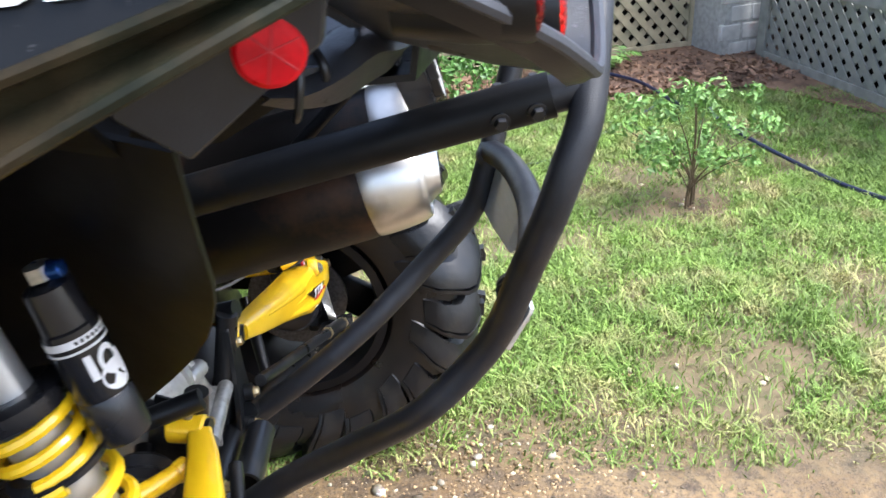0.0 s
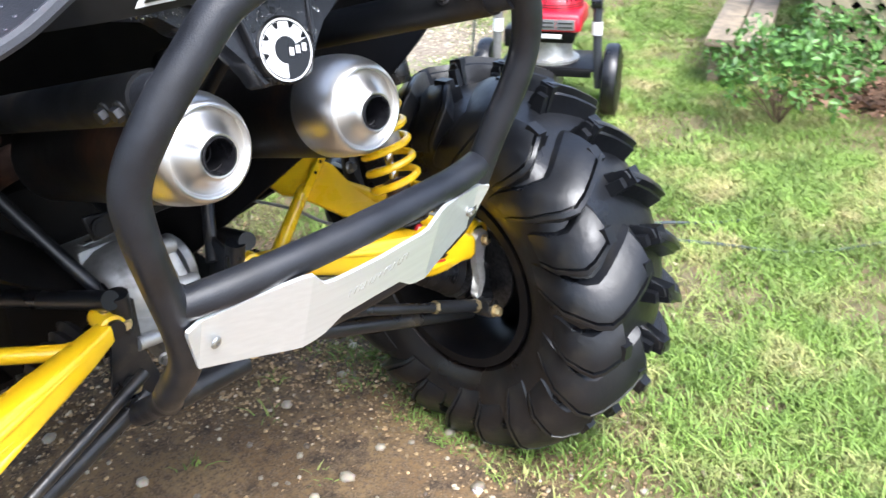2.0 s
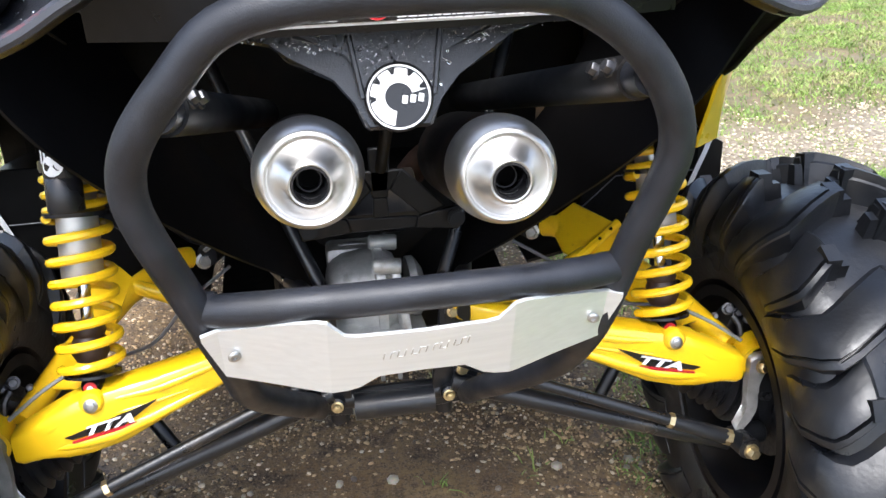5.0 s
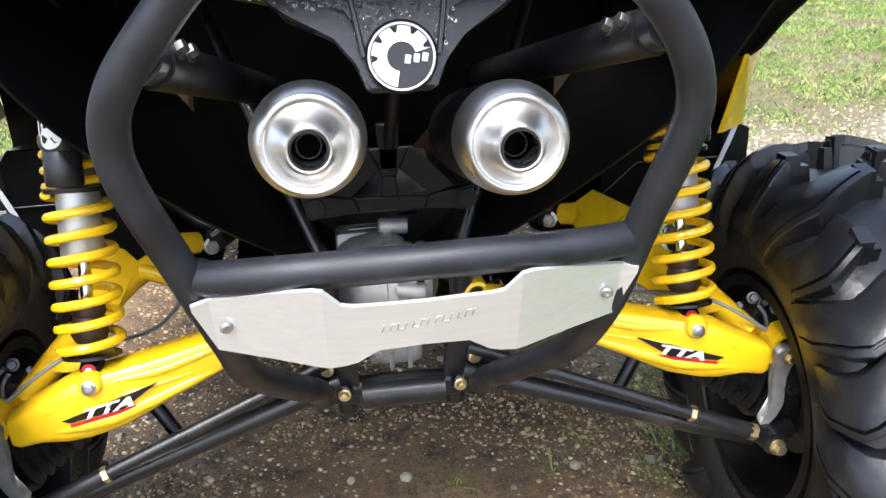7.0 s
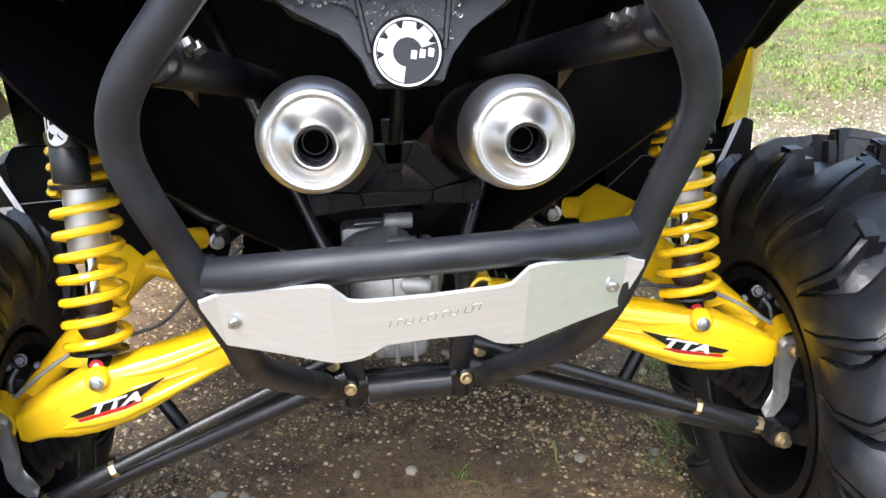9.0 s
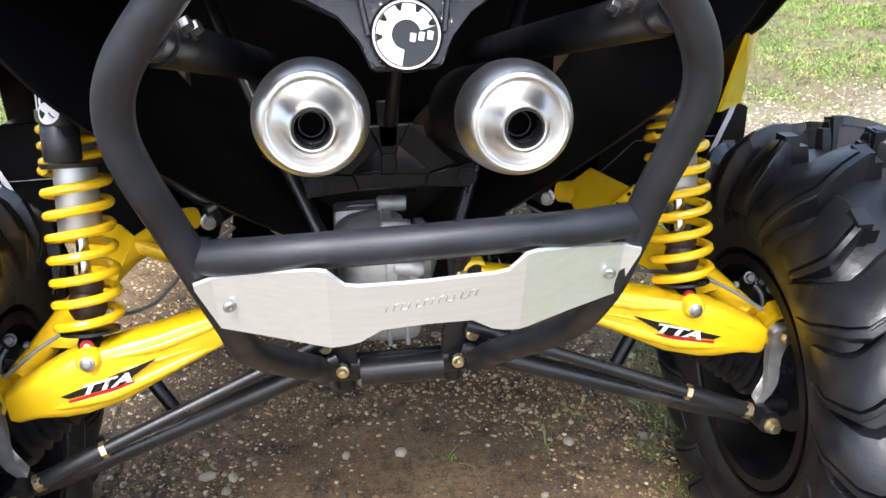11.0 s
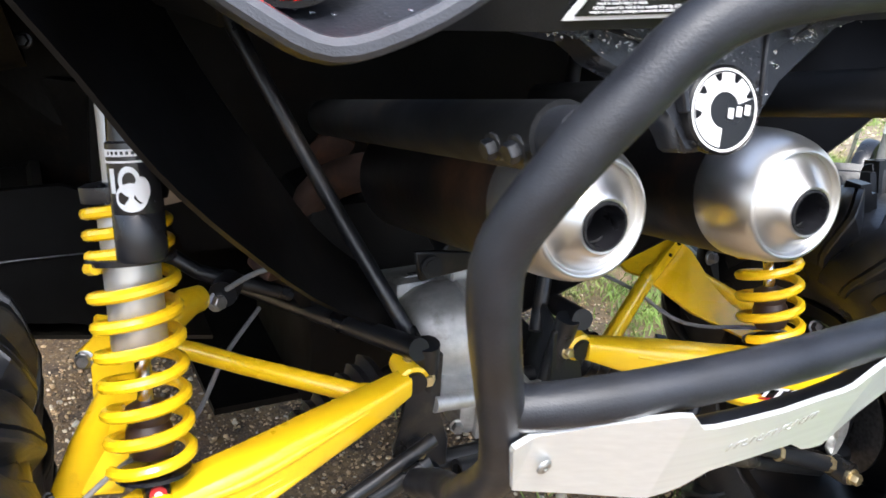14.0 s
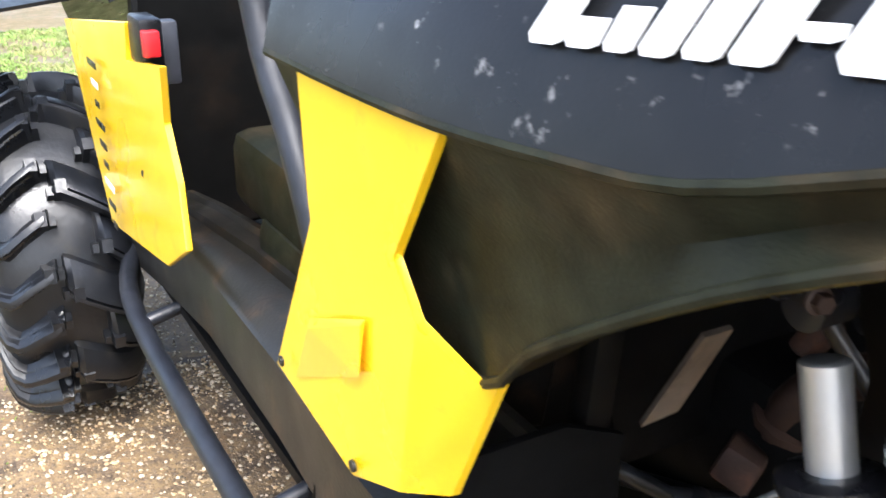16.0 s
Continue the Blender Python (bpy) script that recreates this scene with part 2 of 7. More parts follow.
# liner bases are darkened for wheel-well shade; the brown patches are dust and mud
M_LINER = mat("dusty_shaded_liner", (0.0035, 0.003, 0.0025), 0.6, vary=0.35, scale=18, bump=0.2, bscale=200, second=(0.013, 0.0085, 0.005), sscale=6, samount=0.42, spec=0.1)
M_MUDSHADE = mat("muddy_shaded_liner", (0.003, 0.0027, 0.0023), 0.6, vary=0.4, scale=16, bump=0.3, bscale=120, second=(0.024, 0.0135, 0.007), sscale=9, samount=0.36, spec=0.1)
M_PANELG = mat("charcoal_panel_plastic", (0.018, 0.0195, 0.025), 0.38, vary=0.15, scale=40, bump=0.2, bscale=500)
M_SHIELD = mat("dull_tan_shield", (0.17, 0.13, 0.095), 0.6, vary=0.25, scale=20, second=(0.08, 0.06, 0.045), sscale=14, samount=0.35)
M_RUST = mat("rusty_exhaust", (0.035, 0.017, 0.011), 0.7, metal=0.2, vary=0.35, scale=24, bump=0.4, bscale=150, second=(0.085, 0.034, 0.018), sscale=12, samount=0.35)


# pebbles that differ from one another
M_STONE = bpy.data.materials.new("river_pebble")
M_STONE.use_nodes = True
sn, sl = M_STONE.node_tree.nodes, M_STONE.node_tree.links
oi = sn.new("ShaderNodeObjectInfo")
cr = sn.new("ShaderNodeValToRGB")
for pos, c in ((0.0, (0.10, 0.07, 0.05, 1)), (0.35, (0.31, 0.225, 0.135, 1)), (0.7, (0.50, 0.40, 0.27, 1)), (1.0, (0.70, 0.62, 0.48, 1))):
    e = cr.color_ramp.elements[0] if pos == 0 else cr.color_ramp.elements[1] if pos == 1 else cr.color_ramp.elements.new(pos)
    e.position, e.color = pos, c
sl.new(oi.outputs["Random"], cr.inputs[0])
tx = sn.new("ShaderNodeTexNoise")
tx.inputs["Scale"].default_value = 3
mu = sn.new("ShaderNodeMix")
mu.data_type, mu.blend_type = "RGBA", "MULTIPLY"
mu.inputs[0].default_value = 0.5
sl.new(cr.outputs[0], mu.inputs[6])
sl.new(tx.outputs["Color"], mu.inputs[7])
sl.new(mu.outputs[2], sn["Principled BSDF"].inputs["Base Color"])
sn["Principled BSDF"].inputs["Roughness"].default_value = 0.5


# ---- mesh helpers ----
def obj(name, bm, material, parent=None, label="", smooth=True, angle=40):
    bmesh.ops.recalc_face_normals(bm, faces=bm.faces)
    me = bpy.data.meshes.new(name)
    bm.to_mesh(me)
    bm.free()
    if isinstance(material, (list, tuple)):
        for q in material:
            me.materials.append(q)
    else:
        me.materials.append(material)
    if smooth:
        me.polygons.foreach_set("use_smooth", [True] * len(me.polygons))
        me.set_sharp_from_angle(angle=radians(angle))
    ob = new(name, me)
    if parent:
        ob.parent = parent
    return tagged(ob, label) if label else ob


def part(name, bm, material, parent, label="", smooth=True, angle=40):
    return obj(name, bm, material, parent, label, smooth, angle)


def thing(name, label, category, at=(0, 0, 0), group="", kind=""):
    ob = new(name)
    ob.location = at
    ob.empty_display_size = 0.1
    return tagged(ob, label, category, group, kind)


def spline(pts, n=6):
    pts = [Vector(p) for p in pts]
    full = [2 * pts[0] - pts[1], *pts, 2 * pts[-1] - pts[-2]]
    out = []
    for i in range(1, len(full) - 2):
        a, b, c, d = full[i - 1:i + 3]
        for k in range(n):
            t = k / n
            out.append(0.5 * (2 * b + (c - a) * t + (2 * a - 5 * b + 4 * c - d) * t * t + (3 * b - a - 3 * c + d) * t ** 3))
    return out + [pts[-1]]


def sweep(bm, pts, r, n=12, caps=True, flat=None):
    """A tube along points; r is one radius or one for each point."""
    pts = [Vector(p) for p in pts]
    rs = r if isinstance(r, (list, tuple)) else [r] * len(pts)
    rings, side = [], None
    for i, p in enumerate(pts):
        d = (pts[min(i + 1, len(pts) - 1)] - pts[max(i - 1, 0)]).normalized()
        if side is None:
            side = d.cross(Vector((0, 0, 1)) if abs(d.z) < 0.9 else Vector((1, 0, 0))).normalized()
        side = (side - d * side.dot(d)).normalized()
        up = side.cross(d)
        sx = flat[i] if flat else 1.0
        rings.append([bm.verts.new(p + rs[i] * (math.cos(a) * side * sx + math.sin(a) * up)) for a in (2 * math.pi * k / n for k in range(n))])
    for u, v in zip(rings, rings[1:]):
        for k in range(n):
            bm.faces.new((u[k], u[(k + 1) % n], v[(k + 1) % n], v[k]))
    if caps:
        bm.faces.new(rings[0])
        bm.faces.new(rings[-1])
    return bm


def tube(pts, r, n=12, smooth=0, caps=True):
    return sweep(bmesh.new(), spline(pts, smooth) if smooth else pts, r, n, caps)


def lathe(bm, p, axis, profile, n=32, ring=False, open_ends=False):
    """Turned shape: profile rows are (distance along axis, radius)."""
    axis = Vector(axis).normalized()
    side = axis.cross(Vector((0, 0, 1)) if abs(axis.z) < 0.9 else Vector((1, 0, 0))).normalized()
    up = side.cross(axis)
    rings = []
    for s, r in profile:
        c = Vector(p) + axis * s
        rings.append([bm.verts.new(c + max(r, 1e-4) * (math.cos(2 * math.pi * k / n) * side + math.sin(2 * math.pi * k / n) * up)) for k in range(n)])
    for u, v in zip(rings, rings[1:]):
        for k in range(n):
            bm.faces.new((u[k], u[(k + 1) % n], v[(k + 1) % n], v[k]))
    if ring:
        for k in range(n):
            bm.faces.new((rings[-1][k], rings[-1][(k + 1) % n], rings[0][(k + 1) % n], rings[0][k]))
    elif not open_ends:
        bm.faces.new(rings[0])
        bm.faces.new(rings[-1])
    return bm


def turned(p, axis, profile, n=32, ring=False, open_ends=False):
    return lathe(bmesh.new(), p, axis, profile, n, ring, open_ends)


def block(bm, centre, size, rot=(0, 0, 0), bevel=0.004, seg=2):
    m = pose(*centre, *rot) @ Matrix.Diagonal((*size, 1))
    r = bmesh.ops.create_cube(bm, size=1, matrix=m)
    if bevel:
        es = list({e for v in r["verts"] for e in v.link_edges})
        bmesh.ops.bevel(bm, geom=es, offset=bevel, segments=seg, affect="EDGES", profile=0.5)
    return bm


def box(centre, size, rot=(0, 0, 0), bevel=0.004):
    return block(bmesh.new(), centre, size, rot, bevel)


def slab(front, shift, bevel=0.0):
    """A sheet from an outline in space, thickened by the vector shift."""
    bm = bmesh.new()
    a = [bm.verts.new(Vector(p)) for p in front]
    b = [bm.verts.new(Vector(p) + Vector(shift)) for p in front]
    bm.faces.new(a)
    bm.faces.new(b[::-1])
    for i in range(len(a)):
        j = (i + 1) % len(a)
        bm.faces.new((a[i], a[j], b[j], b[i]))
    if bevel:
        bmesh.ops.bevel(bm, geom=bm.edges[:], offset=bevel, segments=1, affect="EDGES")
    return bm


def skin(rows, thick=0.004):
    """A curved sheet through rows of points, given a thickness."""
    bm = bmesh.new()
    vs = [[bm.verts.new(Vector(p)) for p in row] for row in rows]
    for u, v in zip(vs, vs[1:]):
        for k in range(len(u) - 1):
            bm.faces.new((u[k], u[k + 1], v[k + 1], v[k]))
    bmesh.ops.recalc_face_normals(bm, faces=bm.faces)
    bmesh.ops.solidify(bm, geom=bm.faces[:], thickness=thick)
    return bm


def bolt(p, axis, r=0.008, h=0.008, washer=True):
    """Hexagon head on a washer, its axis pointing out."""
    bm = bmesh.new()
    if washer:
        lathe(bm, p, axis, [(0, r * 1.35), (0.0025, r * 1.35), (0.003, r * 1.2)], 20)
    lathe(bm, Vector(p) + Vector(axis).normalized() * 0.002, axis, [(0, r), (h * 0.85, r), (h, r * 0.85), (h, r * 0.4)], 6)
    return bm


def sides(p, s):
    return (p[0] * s, p[1], p[2])


# ---- the off-road vehicle, seen from behind: x to its right, y towards its front ----
AXLE_Y, AXLE_Z, HALF_TRACK = 0.60, 0.381, 0.683
car = thing("utility_vehicle", "black and yellow off-road side-by-side vehicle, wet, on mud tyres", "vehicle", (0, 0.7, 0))


def vpart(name, bm, material, parent=None, label="", smooth=True, angle=40):
    """A part of the vehicle, built in place."""
    ob = part(name, bm, material, parent or car, label, smooth, angle)
    ob.matrix_parent_inverse = Matrix.Translation((0, -0.7, 0))
    return ob


# rear bumper: hoop, crossbar, skid plate
FOOT = [(0.118, 0.585, 0.459), (0.125, 0.50, 0.523), (0.152, 0.41, 0.590), (0.190, 0.325, 0.664)]
HOOP_L = [(0.198, 0.257, 0.741), (0.2115, 0.2275, 0.799), (0.2313, 0.208, 0.865), (0.2537, 0.185, 0.940), (0.2592, 0.171, 0.988), (0.2436, 0.152, 1.036), (0.2036, 0.141, 1.088), (0.160, 0.132, 1.131), (0.095, 0.118, 1.150)]
HOOP_R = [(0.201, 0.249, 0.748), (0.2135, 0.224, 0.808), (0.2283, 0.2055, 0.874), (0.2486, 0.184, 0.947), (0.255, 0.174, 0.993), (0.2377, 0.159, 1.0435), (0.1988, 0.1465, 1.096), (0.1477, 0.136, 1.133), (0.095, 0.118, 1.150)]
hoop_line = spline([(-x, y, z) for x, y, z in FOOT + HOOP_L] + [(0, 0.112, 1.154)] + [(x, y, z) for x, y, z in reversed(FOOT + HOOP_R)], 5)
TUBE_R = 0.0178
bumper = vpart("bumper", tube(hoop_line, TUBE_R, 20), M_TUBE, label="satin black tubular rear bumper hoop")
bar_line = spline([(-0.219, 0.219, 0.834), (-0.15, 0.193, 0.845), (-0.05, 0.180, 0.851), (0.05, 0.181, 0.852), (0.15, 0.194, 0.848), (0.221, 0.217, 0.843)], 5)
sub = lambda name, bm, material, parent, label="", smooth=True, angle=40: part(name, bm, material, parent, label, smooth, angle)  # noqa: E731
sub("crossbar", tube(bar_line, 0.0178, 20), M_TUBE, bumper)
for s in (-1, 1):
    bm = bmesh.new()
    c = Vector((0.219 * s, 0.2175, 0.838))
    lathe(bm, c - Vector((0.016 * s, 0.0, 0)), (s, 0.1, 0), [(0, TUBE_R * 0.93), (0.004, TUBE_R * 1.0), (0.012, TUBE_R * 1.02)], 24)
    sub("weld_bead", bm, M_TUBE, bumper)

# skid plate: folded brushed sheet with a stepped outline; rows run left to right, (x, top z, bottom z, y)
PLATE = [(-0.221, 0.818, 0.812, 0.199), (-0.203, 0.823, 0.757, 0.203), (-0.150, 0.833, 0.748, 0.188), (-0.104, 0.841, 0.741, 0.172), (-0.094, 0.840, 0.740, 0.169), (-0.078, 0.822, 0.742, 0.168), (-0.066, 0.820, 0.746, 0.167),
         (-0.045, 0.820, 0.761, 0.166), (0.0, 0.820, 0.764, 0.166)]
rows = PLATE + [(-x, a, b, y + 0.004) for x, a, b, y in reversed(PLATE[:-1])]
bm = bmesh.new()
grid = []
for x, a, b, y in rows:
    grid.append([bm.verts.new((x, y + 0.34 * (0.82 - z), z)) for z in (a, a * 0.67 + b * 0.33, a * 0.33 + b * 0.67, b)])
for u, v in zip(grid, grid[1:]):
    for k in range(3):
        bm.faces.new((u[k], u[k + 1], v[k + 1], v[k]))
bmesh.ops.recalc_face_normals(bm, faces=bm.faces)
bmesh.ops.solidify(bm, geom=bm.faces[:], thickness=0.0045)
plate = sub("skid_plate", bm, M_PLATE, bumper, "brushed bare aluminium plate bolted under the crossbar", angle=12)
for s in (-1, 1):
    sub("plate_screw", turned((0.190 * s, 0.2035 + 0.002 * s, 0.789), (-0.25 * s, -1, -0.3), [(0, 0.0068), (0.0015, 0.0068), (0.003, 0.005), (0.003, 0.0026), (0.001, 0.0024)], 16), M_BOLT, bumper)
# engraved writing, worn: plain strokes
def on_plate(x, z):
    return (x, 0.1613 + (0.004 * min(1, x / 0.045) if x > 0 else 0) + 0.34 * (0.82 - z), z)


for k in range(13):
    x, z = -0.040 + k * 0.0073, 0.788 + 0.0008 * k
    sub("engraved_stroke", box(on_plate(x, z), (0.0013, 0.0012, 0.0095), (19, 14, 0), 0.0003), M_CAST, bumper)
    if k % 3:
        sub("engraved_stroke", box(on_plate(x + 0.003, z + (0.004 if k % 2 else -0.004)), (0.0045, 0.0012, 0.0012), (19, 0, 0), 0.0003), M_CAST, bumper)

# bumper stays running forward, clamped by two bolts each
for s in (-1, 1):
    d = Vector((-0.09 * s, 1.0, -0.285)).normalized()
    a = Vector((0.226 * s, 0.112 + 0.006 * s, 1.074))
    stay = vpart("bumper_stay", tube([a + d * 0.048, a + d * 0.11], 0.0195, 18), M_TUBE)
    # inner length of the stay, painted darker for the bodywork's shade
    vpart("bumper_stay", tube([a + d * 0.078, a + d * 0.20, a + d * 0.75], 0.0228, 18), M_STAY)
    for k in range(2):
        b = a + d * (0.098 + 0.036 * k)
        for side, ax in ((1, Vector((s, -0.1, -0.25))), (-1, Vector((-s, -0.1, 0.55)))):
            sub("clamp_bolt", bolt(b + ax.normalized() * 0.022, ax, 0.0072, 0.008), M_OXIDE if side < 0 else M_FRAME, stay)

# twin silencers: dark cans, domed stainless end caps, open tips
def turned_down(tip, ax, out, profile, n):
    """Domed cap whose rings swing from the can's line to the outlet's line towards the tip."""
    bm = bmesh.new()
    rings = []
    for d, r in profile:
        f = min(1.0, max(0.0, (0.064 - d) / 0.068)) ** 1.5
        c = (Vector(tip) + ax * d) * (1 - f) + (Vector(tip) + out * d) * f + Vector((0, 0, 0.0095 * (1 - f)))
        a = ax.lerp(out, f).normalized()
        side = a.cross(Vector((0, 0, 1))).normalized()
        up = side.cross(a)
        rings.append([bm.verts.new(c + r * (math.cos(2 * math.pi * k / n) * side + math.sin(2 * math.pi * k / n) * up)) for k in range(n)])
    for u, v in zip(rings, rings[1:]):
        for k in range(n):
            bm.faces.new((u[k], u[(k + 1) % n], v[(k + 1) % n], v[k]))
    return bm


for s, tip in ((-1, (-0.0985, 0.299, 0.9325)), (1, (0.1185, 0.295, 0.9205))):
    ax = Vector((0.02 * s, 1.0, -0.27)).normalized()
    out = Vector((0.02 * s, 1.0, -0.11)).normalized()
    can = vpart("silencer", turned(Vector(tip) + ax * 0.068 + Vector((0, 0, 0.0095)), ax, [(0, 0.0615), (0.02, 0.0635), (0.317, 0.0635), (0.337, 0.054)], 40), M_SOOT, label="heat-stained dark exhaust silencer can")
    sub("end_cap", turned_down(tip, ax, out, [(0.012, 0.0200), (-0.004, 0.0202), (-0.0068, 0.0212), (-0.0072, 0.0232), (-0.0052, 0.0256), (-0.0012, 0.0284), (0.0030, 0.0316), (0.0066, 0.0350), (0.0098, 0.0386), (0.0126, 0.0420), (0.0144, 0.0446), (0.0150, 0.0460), (0.0146, 0.0468), (0.0120, 0.0472), (0.0098, 0.0480), (0.0086, 0.0494), (0.0090, 0.0512), (0.0112, 0.0532), (0.0160, 0.0558), (0.024, 0.0586), (0.036, 0.0612), (0.050, 0.0628), (0.064, 0.0634), (0.076, 0.0634), (0.080, 0.0622)], 64), M_STEEL, can, "brushed stainless domed end cap", angle=50)
    bm = bmesh.new()
    lathe(bm, tip, out, [(-0.0085, 0.0185), (-0.0085, 0.0207), (0.004, 0.0203), (0.05, 0.0200), (0.05, 0.0180), (0.0, 0.0180)], 32, ring=True)
    sub("tip", bm, M_CAN, can, "black exhaust tip")
    sub("inner_pipe", turned(Vector(tip) + out * 0.030 + Vector((0, 0, -0.002)), out, [(0, 0.0125), (0.0, 0.0140), (0.03, 0.0140), (0.03, 0.0125)], 24, ring=True), M_CAN, can)
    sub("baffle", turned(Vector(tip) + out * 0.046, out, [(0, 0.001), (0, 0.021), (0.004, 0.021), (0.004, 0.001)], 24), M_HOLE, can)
    r0 = Vector(tip) + ax * 0.03 + Vector((-0.018, 0, 0.05))
    sub("rivet", turned(r0, (-0.3, -0.5, 0.8), [(0, 0.0028), (0.002, 0.0022), (0.0028, 0.001)], 10), M_GAITER, can)
# dark pressed yoke under both cans, with two windows
def yoke_strip(a, b, c, d):
    return slab([(x, 0.60, z) for x, z in (a, b, c, d)], (0, 0.008, 0), 0.002)


yoke = vpart("silencer_yoke", yoke_strip((-0.126, 0.775), (-0.118, 0.736), (-0.045, 0.744), (-0.052, 0.766)), M_STAY, label="black pressed silencer yoke with two windows")
for q in (((-0.052, 0.766), (-0.045, 0.744), (0.048, 0.744), (0.052, 0.762)), ((0.052, 0.762), (0.048, 0.744), (0.112, 0.736), (0.118, 0.775)), ((-0.014, 0.764), (0.010, 0.764), (0.008, 0.795), (-0.012, 0.795)), ((-0.092, 0.772), (-0.056, 0.766), (-0.014, 0.806), (-0.030, 0.838)), ((0.056, 0.764), (0.092, 0.775), (0.030, 0.838), (0.012, 0.806)), ((-0.030, 0.836), (-0.012, 0.804), (0.012, 0.804), (0.030, 0.836)), ((-0.014, 0.794), (0.010, 0.794), (0.016, 0.87), (-0.016, 0.87))):
    sub("web", yoke_strip(*q), M_STAY, yoke)
for s in (-1, 1):
    vpart("yoke_mount", turned((0.107 * s, 0.597, 0.756), (0, -1, 0.2), [(0, 0.013), (0.004, 0.013), (0.004, 0.009), (0.006, 0.009), (0.006, 0.003)], 20), M_STAY)
header = vpart("exhaust_pipe", tube([(-0.095, 0.70, 0.815), (-0.12, 0.80, 0.80), (-0.16, 0.88, 0.74), (-0.15, 0.91, 0.66), (-0.08, 0.93, 0.60), (0.0, 0.95, 0.60)], 0.026, 14, 4), M_RUST, label="rusty brown exhaust pipe")
sub("flange", turned((-0.155, 0.895, 0.70), (0.1, 0.3, -1), [(0, 0.03), (0, 0.045), (0.012, 0.045), (0.012, 0.03)], 10), M_RUST, header)
sub("heat_cover", box((-0.20, 0.92, 0.635), (0.075, 0.05, 0.05), (20, 10, 30), 0.008), M_RUST, header)
sub("heat_cover", box((-0.13, 0.90, 0.80), (0.05, 0.03, 0.06), (20, 30, 10), 0.01), M_RUST, header)
vpart("exhaust_pipe", tube([(0.115, 0.70, 0.805), (0.10, 0.82, 0.78), (0.05, 0.92, 0.68), (0.0, 0.95, 0.60)], 0.026, 14, 4), M_RUST)
vpart("hanger", tube([(0.0, 0.40, 1.0), (0.0, 0.47, 0.93), (0.0, 0.585, 0.845)], 0.0085, 10), M_STAY)

# tail bracket with round badge
TILT_N = Vector((0, -1, 0.30)).normalized()


def on_bracket(x, z, out=0.0):
    return Vector((x, 0.300 + 0.30 * (z - 1.02), z)) + TILT_N * out


outline = [(-0.30, 1.115), (-0.125, 1.082), (-0.112, 1.062), (-0.062, 1.044), (-0.046, 1.018), (-0.034, 0.989), (0.034, 0.989), (0.047, 1.018), (0.063, 1.042), (0.112, 1.064), (0.126, 1.082), (0.30, 1.115), (0.30, 1.135), (-0.30, 1.135)]
bracket = vpart("tail_bracket", slab([on_bracket(x, z) for x, z in outline], TILT_N * -0.035, 0.004), M_BRACKET, label="wet black moulded tail bracket", angle=30)
face = [(-0.105, 1.084), (-0.050, 1.066), (-0.036, 1.045), (-0.028, 0.994), (0.028, 0.994), (0.037, 1.045), (0.051, 1.066), (0.105, 1.084), (0.105, 1.10), (-0.105, 1.10)]
sub("raised_shield", slab([on_bracket(x, z, 0.008) for x, z in face], TILT_N * -0.012, 0.003), M_BRACKET, bracket, angle=30)
for s in (-1, 1):
    sub("rib", slab([on_bracket(0.047 * s, 1.10, 0.012), on_bracket(0.053 * s, 1.10, 0.012), on_bracket(0.040 * s, 1.02, 0.012), on_bracket(0.034 * s, 1.02, 0.012)], TILT_N * -0.012, 0.0015), M_BRACKET, bracket)
bc = on_bracket(0, 1.02, 0.0)
badge = vpart("badge", turned(bc, TILT_N, [(0, 0.036), (0.009, 0.036), (0.011, 0.034), (0.009, 0.0335), (0.009, 0.001)], 48), M_BLACKP, label="round black and white badge, scratched")
bu = Vector((1, 0, 0))
bv = Vector((0, 0.30, 1)).normalized()


def on_badge(u, v, out):
    return bc + bu * u + bv * v + TILT_N * out


def ring_piece(r0, r1, a0, a1, n, out, thick=0.0008):
    bm = bmesh.new()
    va = [[bm.verts.new(on_badge(r * math.cos(a0 + (a1 - a0) * k / n), r * math.sin(a0 + (a1 - a0) * k / n), o)) for k in range(n + 1)] for r, o in ((r0, out), (r1, out), (r1, out - thick), (r0, out - thick))]
    for i in range(4):
        j = (i + 1) % 4
        for k in range(n):
            bm.faces.new((va[i][k], va[i][k + 1], va[j][k + 1], va[j][k]))
    return bm


sub("white_ring", ring_piece(0.0312, 0.0332, 0, 2 * math.pi, 64, 0.0098), M_WHITE, badge)
sub("white_arc", ring_piece(0.0145, 0.0298, radians(14), radians(258), 56, 0.0098), M_WHITE, badge)
for k in range(5):
    a = radians(22 + 40 * k)
    bm = bmesh.new()
    notch = [bm.verts.new(on_badge(r * math.cos(a + da), r * math.sin(a + da), 0.0106)) for r, da in ((0.0299, -0.13), (0.0299, 0.13), (0.0236, 0.05), (0.0236, -0.05))]
    bmesh.ops.solidify(bm, geom=[bm.faces.new(notch)], thickness=0.0006)
    sub("dark_notch", bm, M_BLACKP, badge, smooth=False)
for k in range(3):
    c = on_badge(0.006 + 0.0085 * k, -0.003 + 0.0006 * k, 0.0098)
    bm = bmesh.new()
    block(bm, c, (0.0058, 0.0012, 0.0085), (-16.7, 12, 0), 0.0004, 1)
    sub("white_mark", bm, M_WHITE, badge)

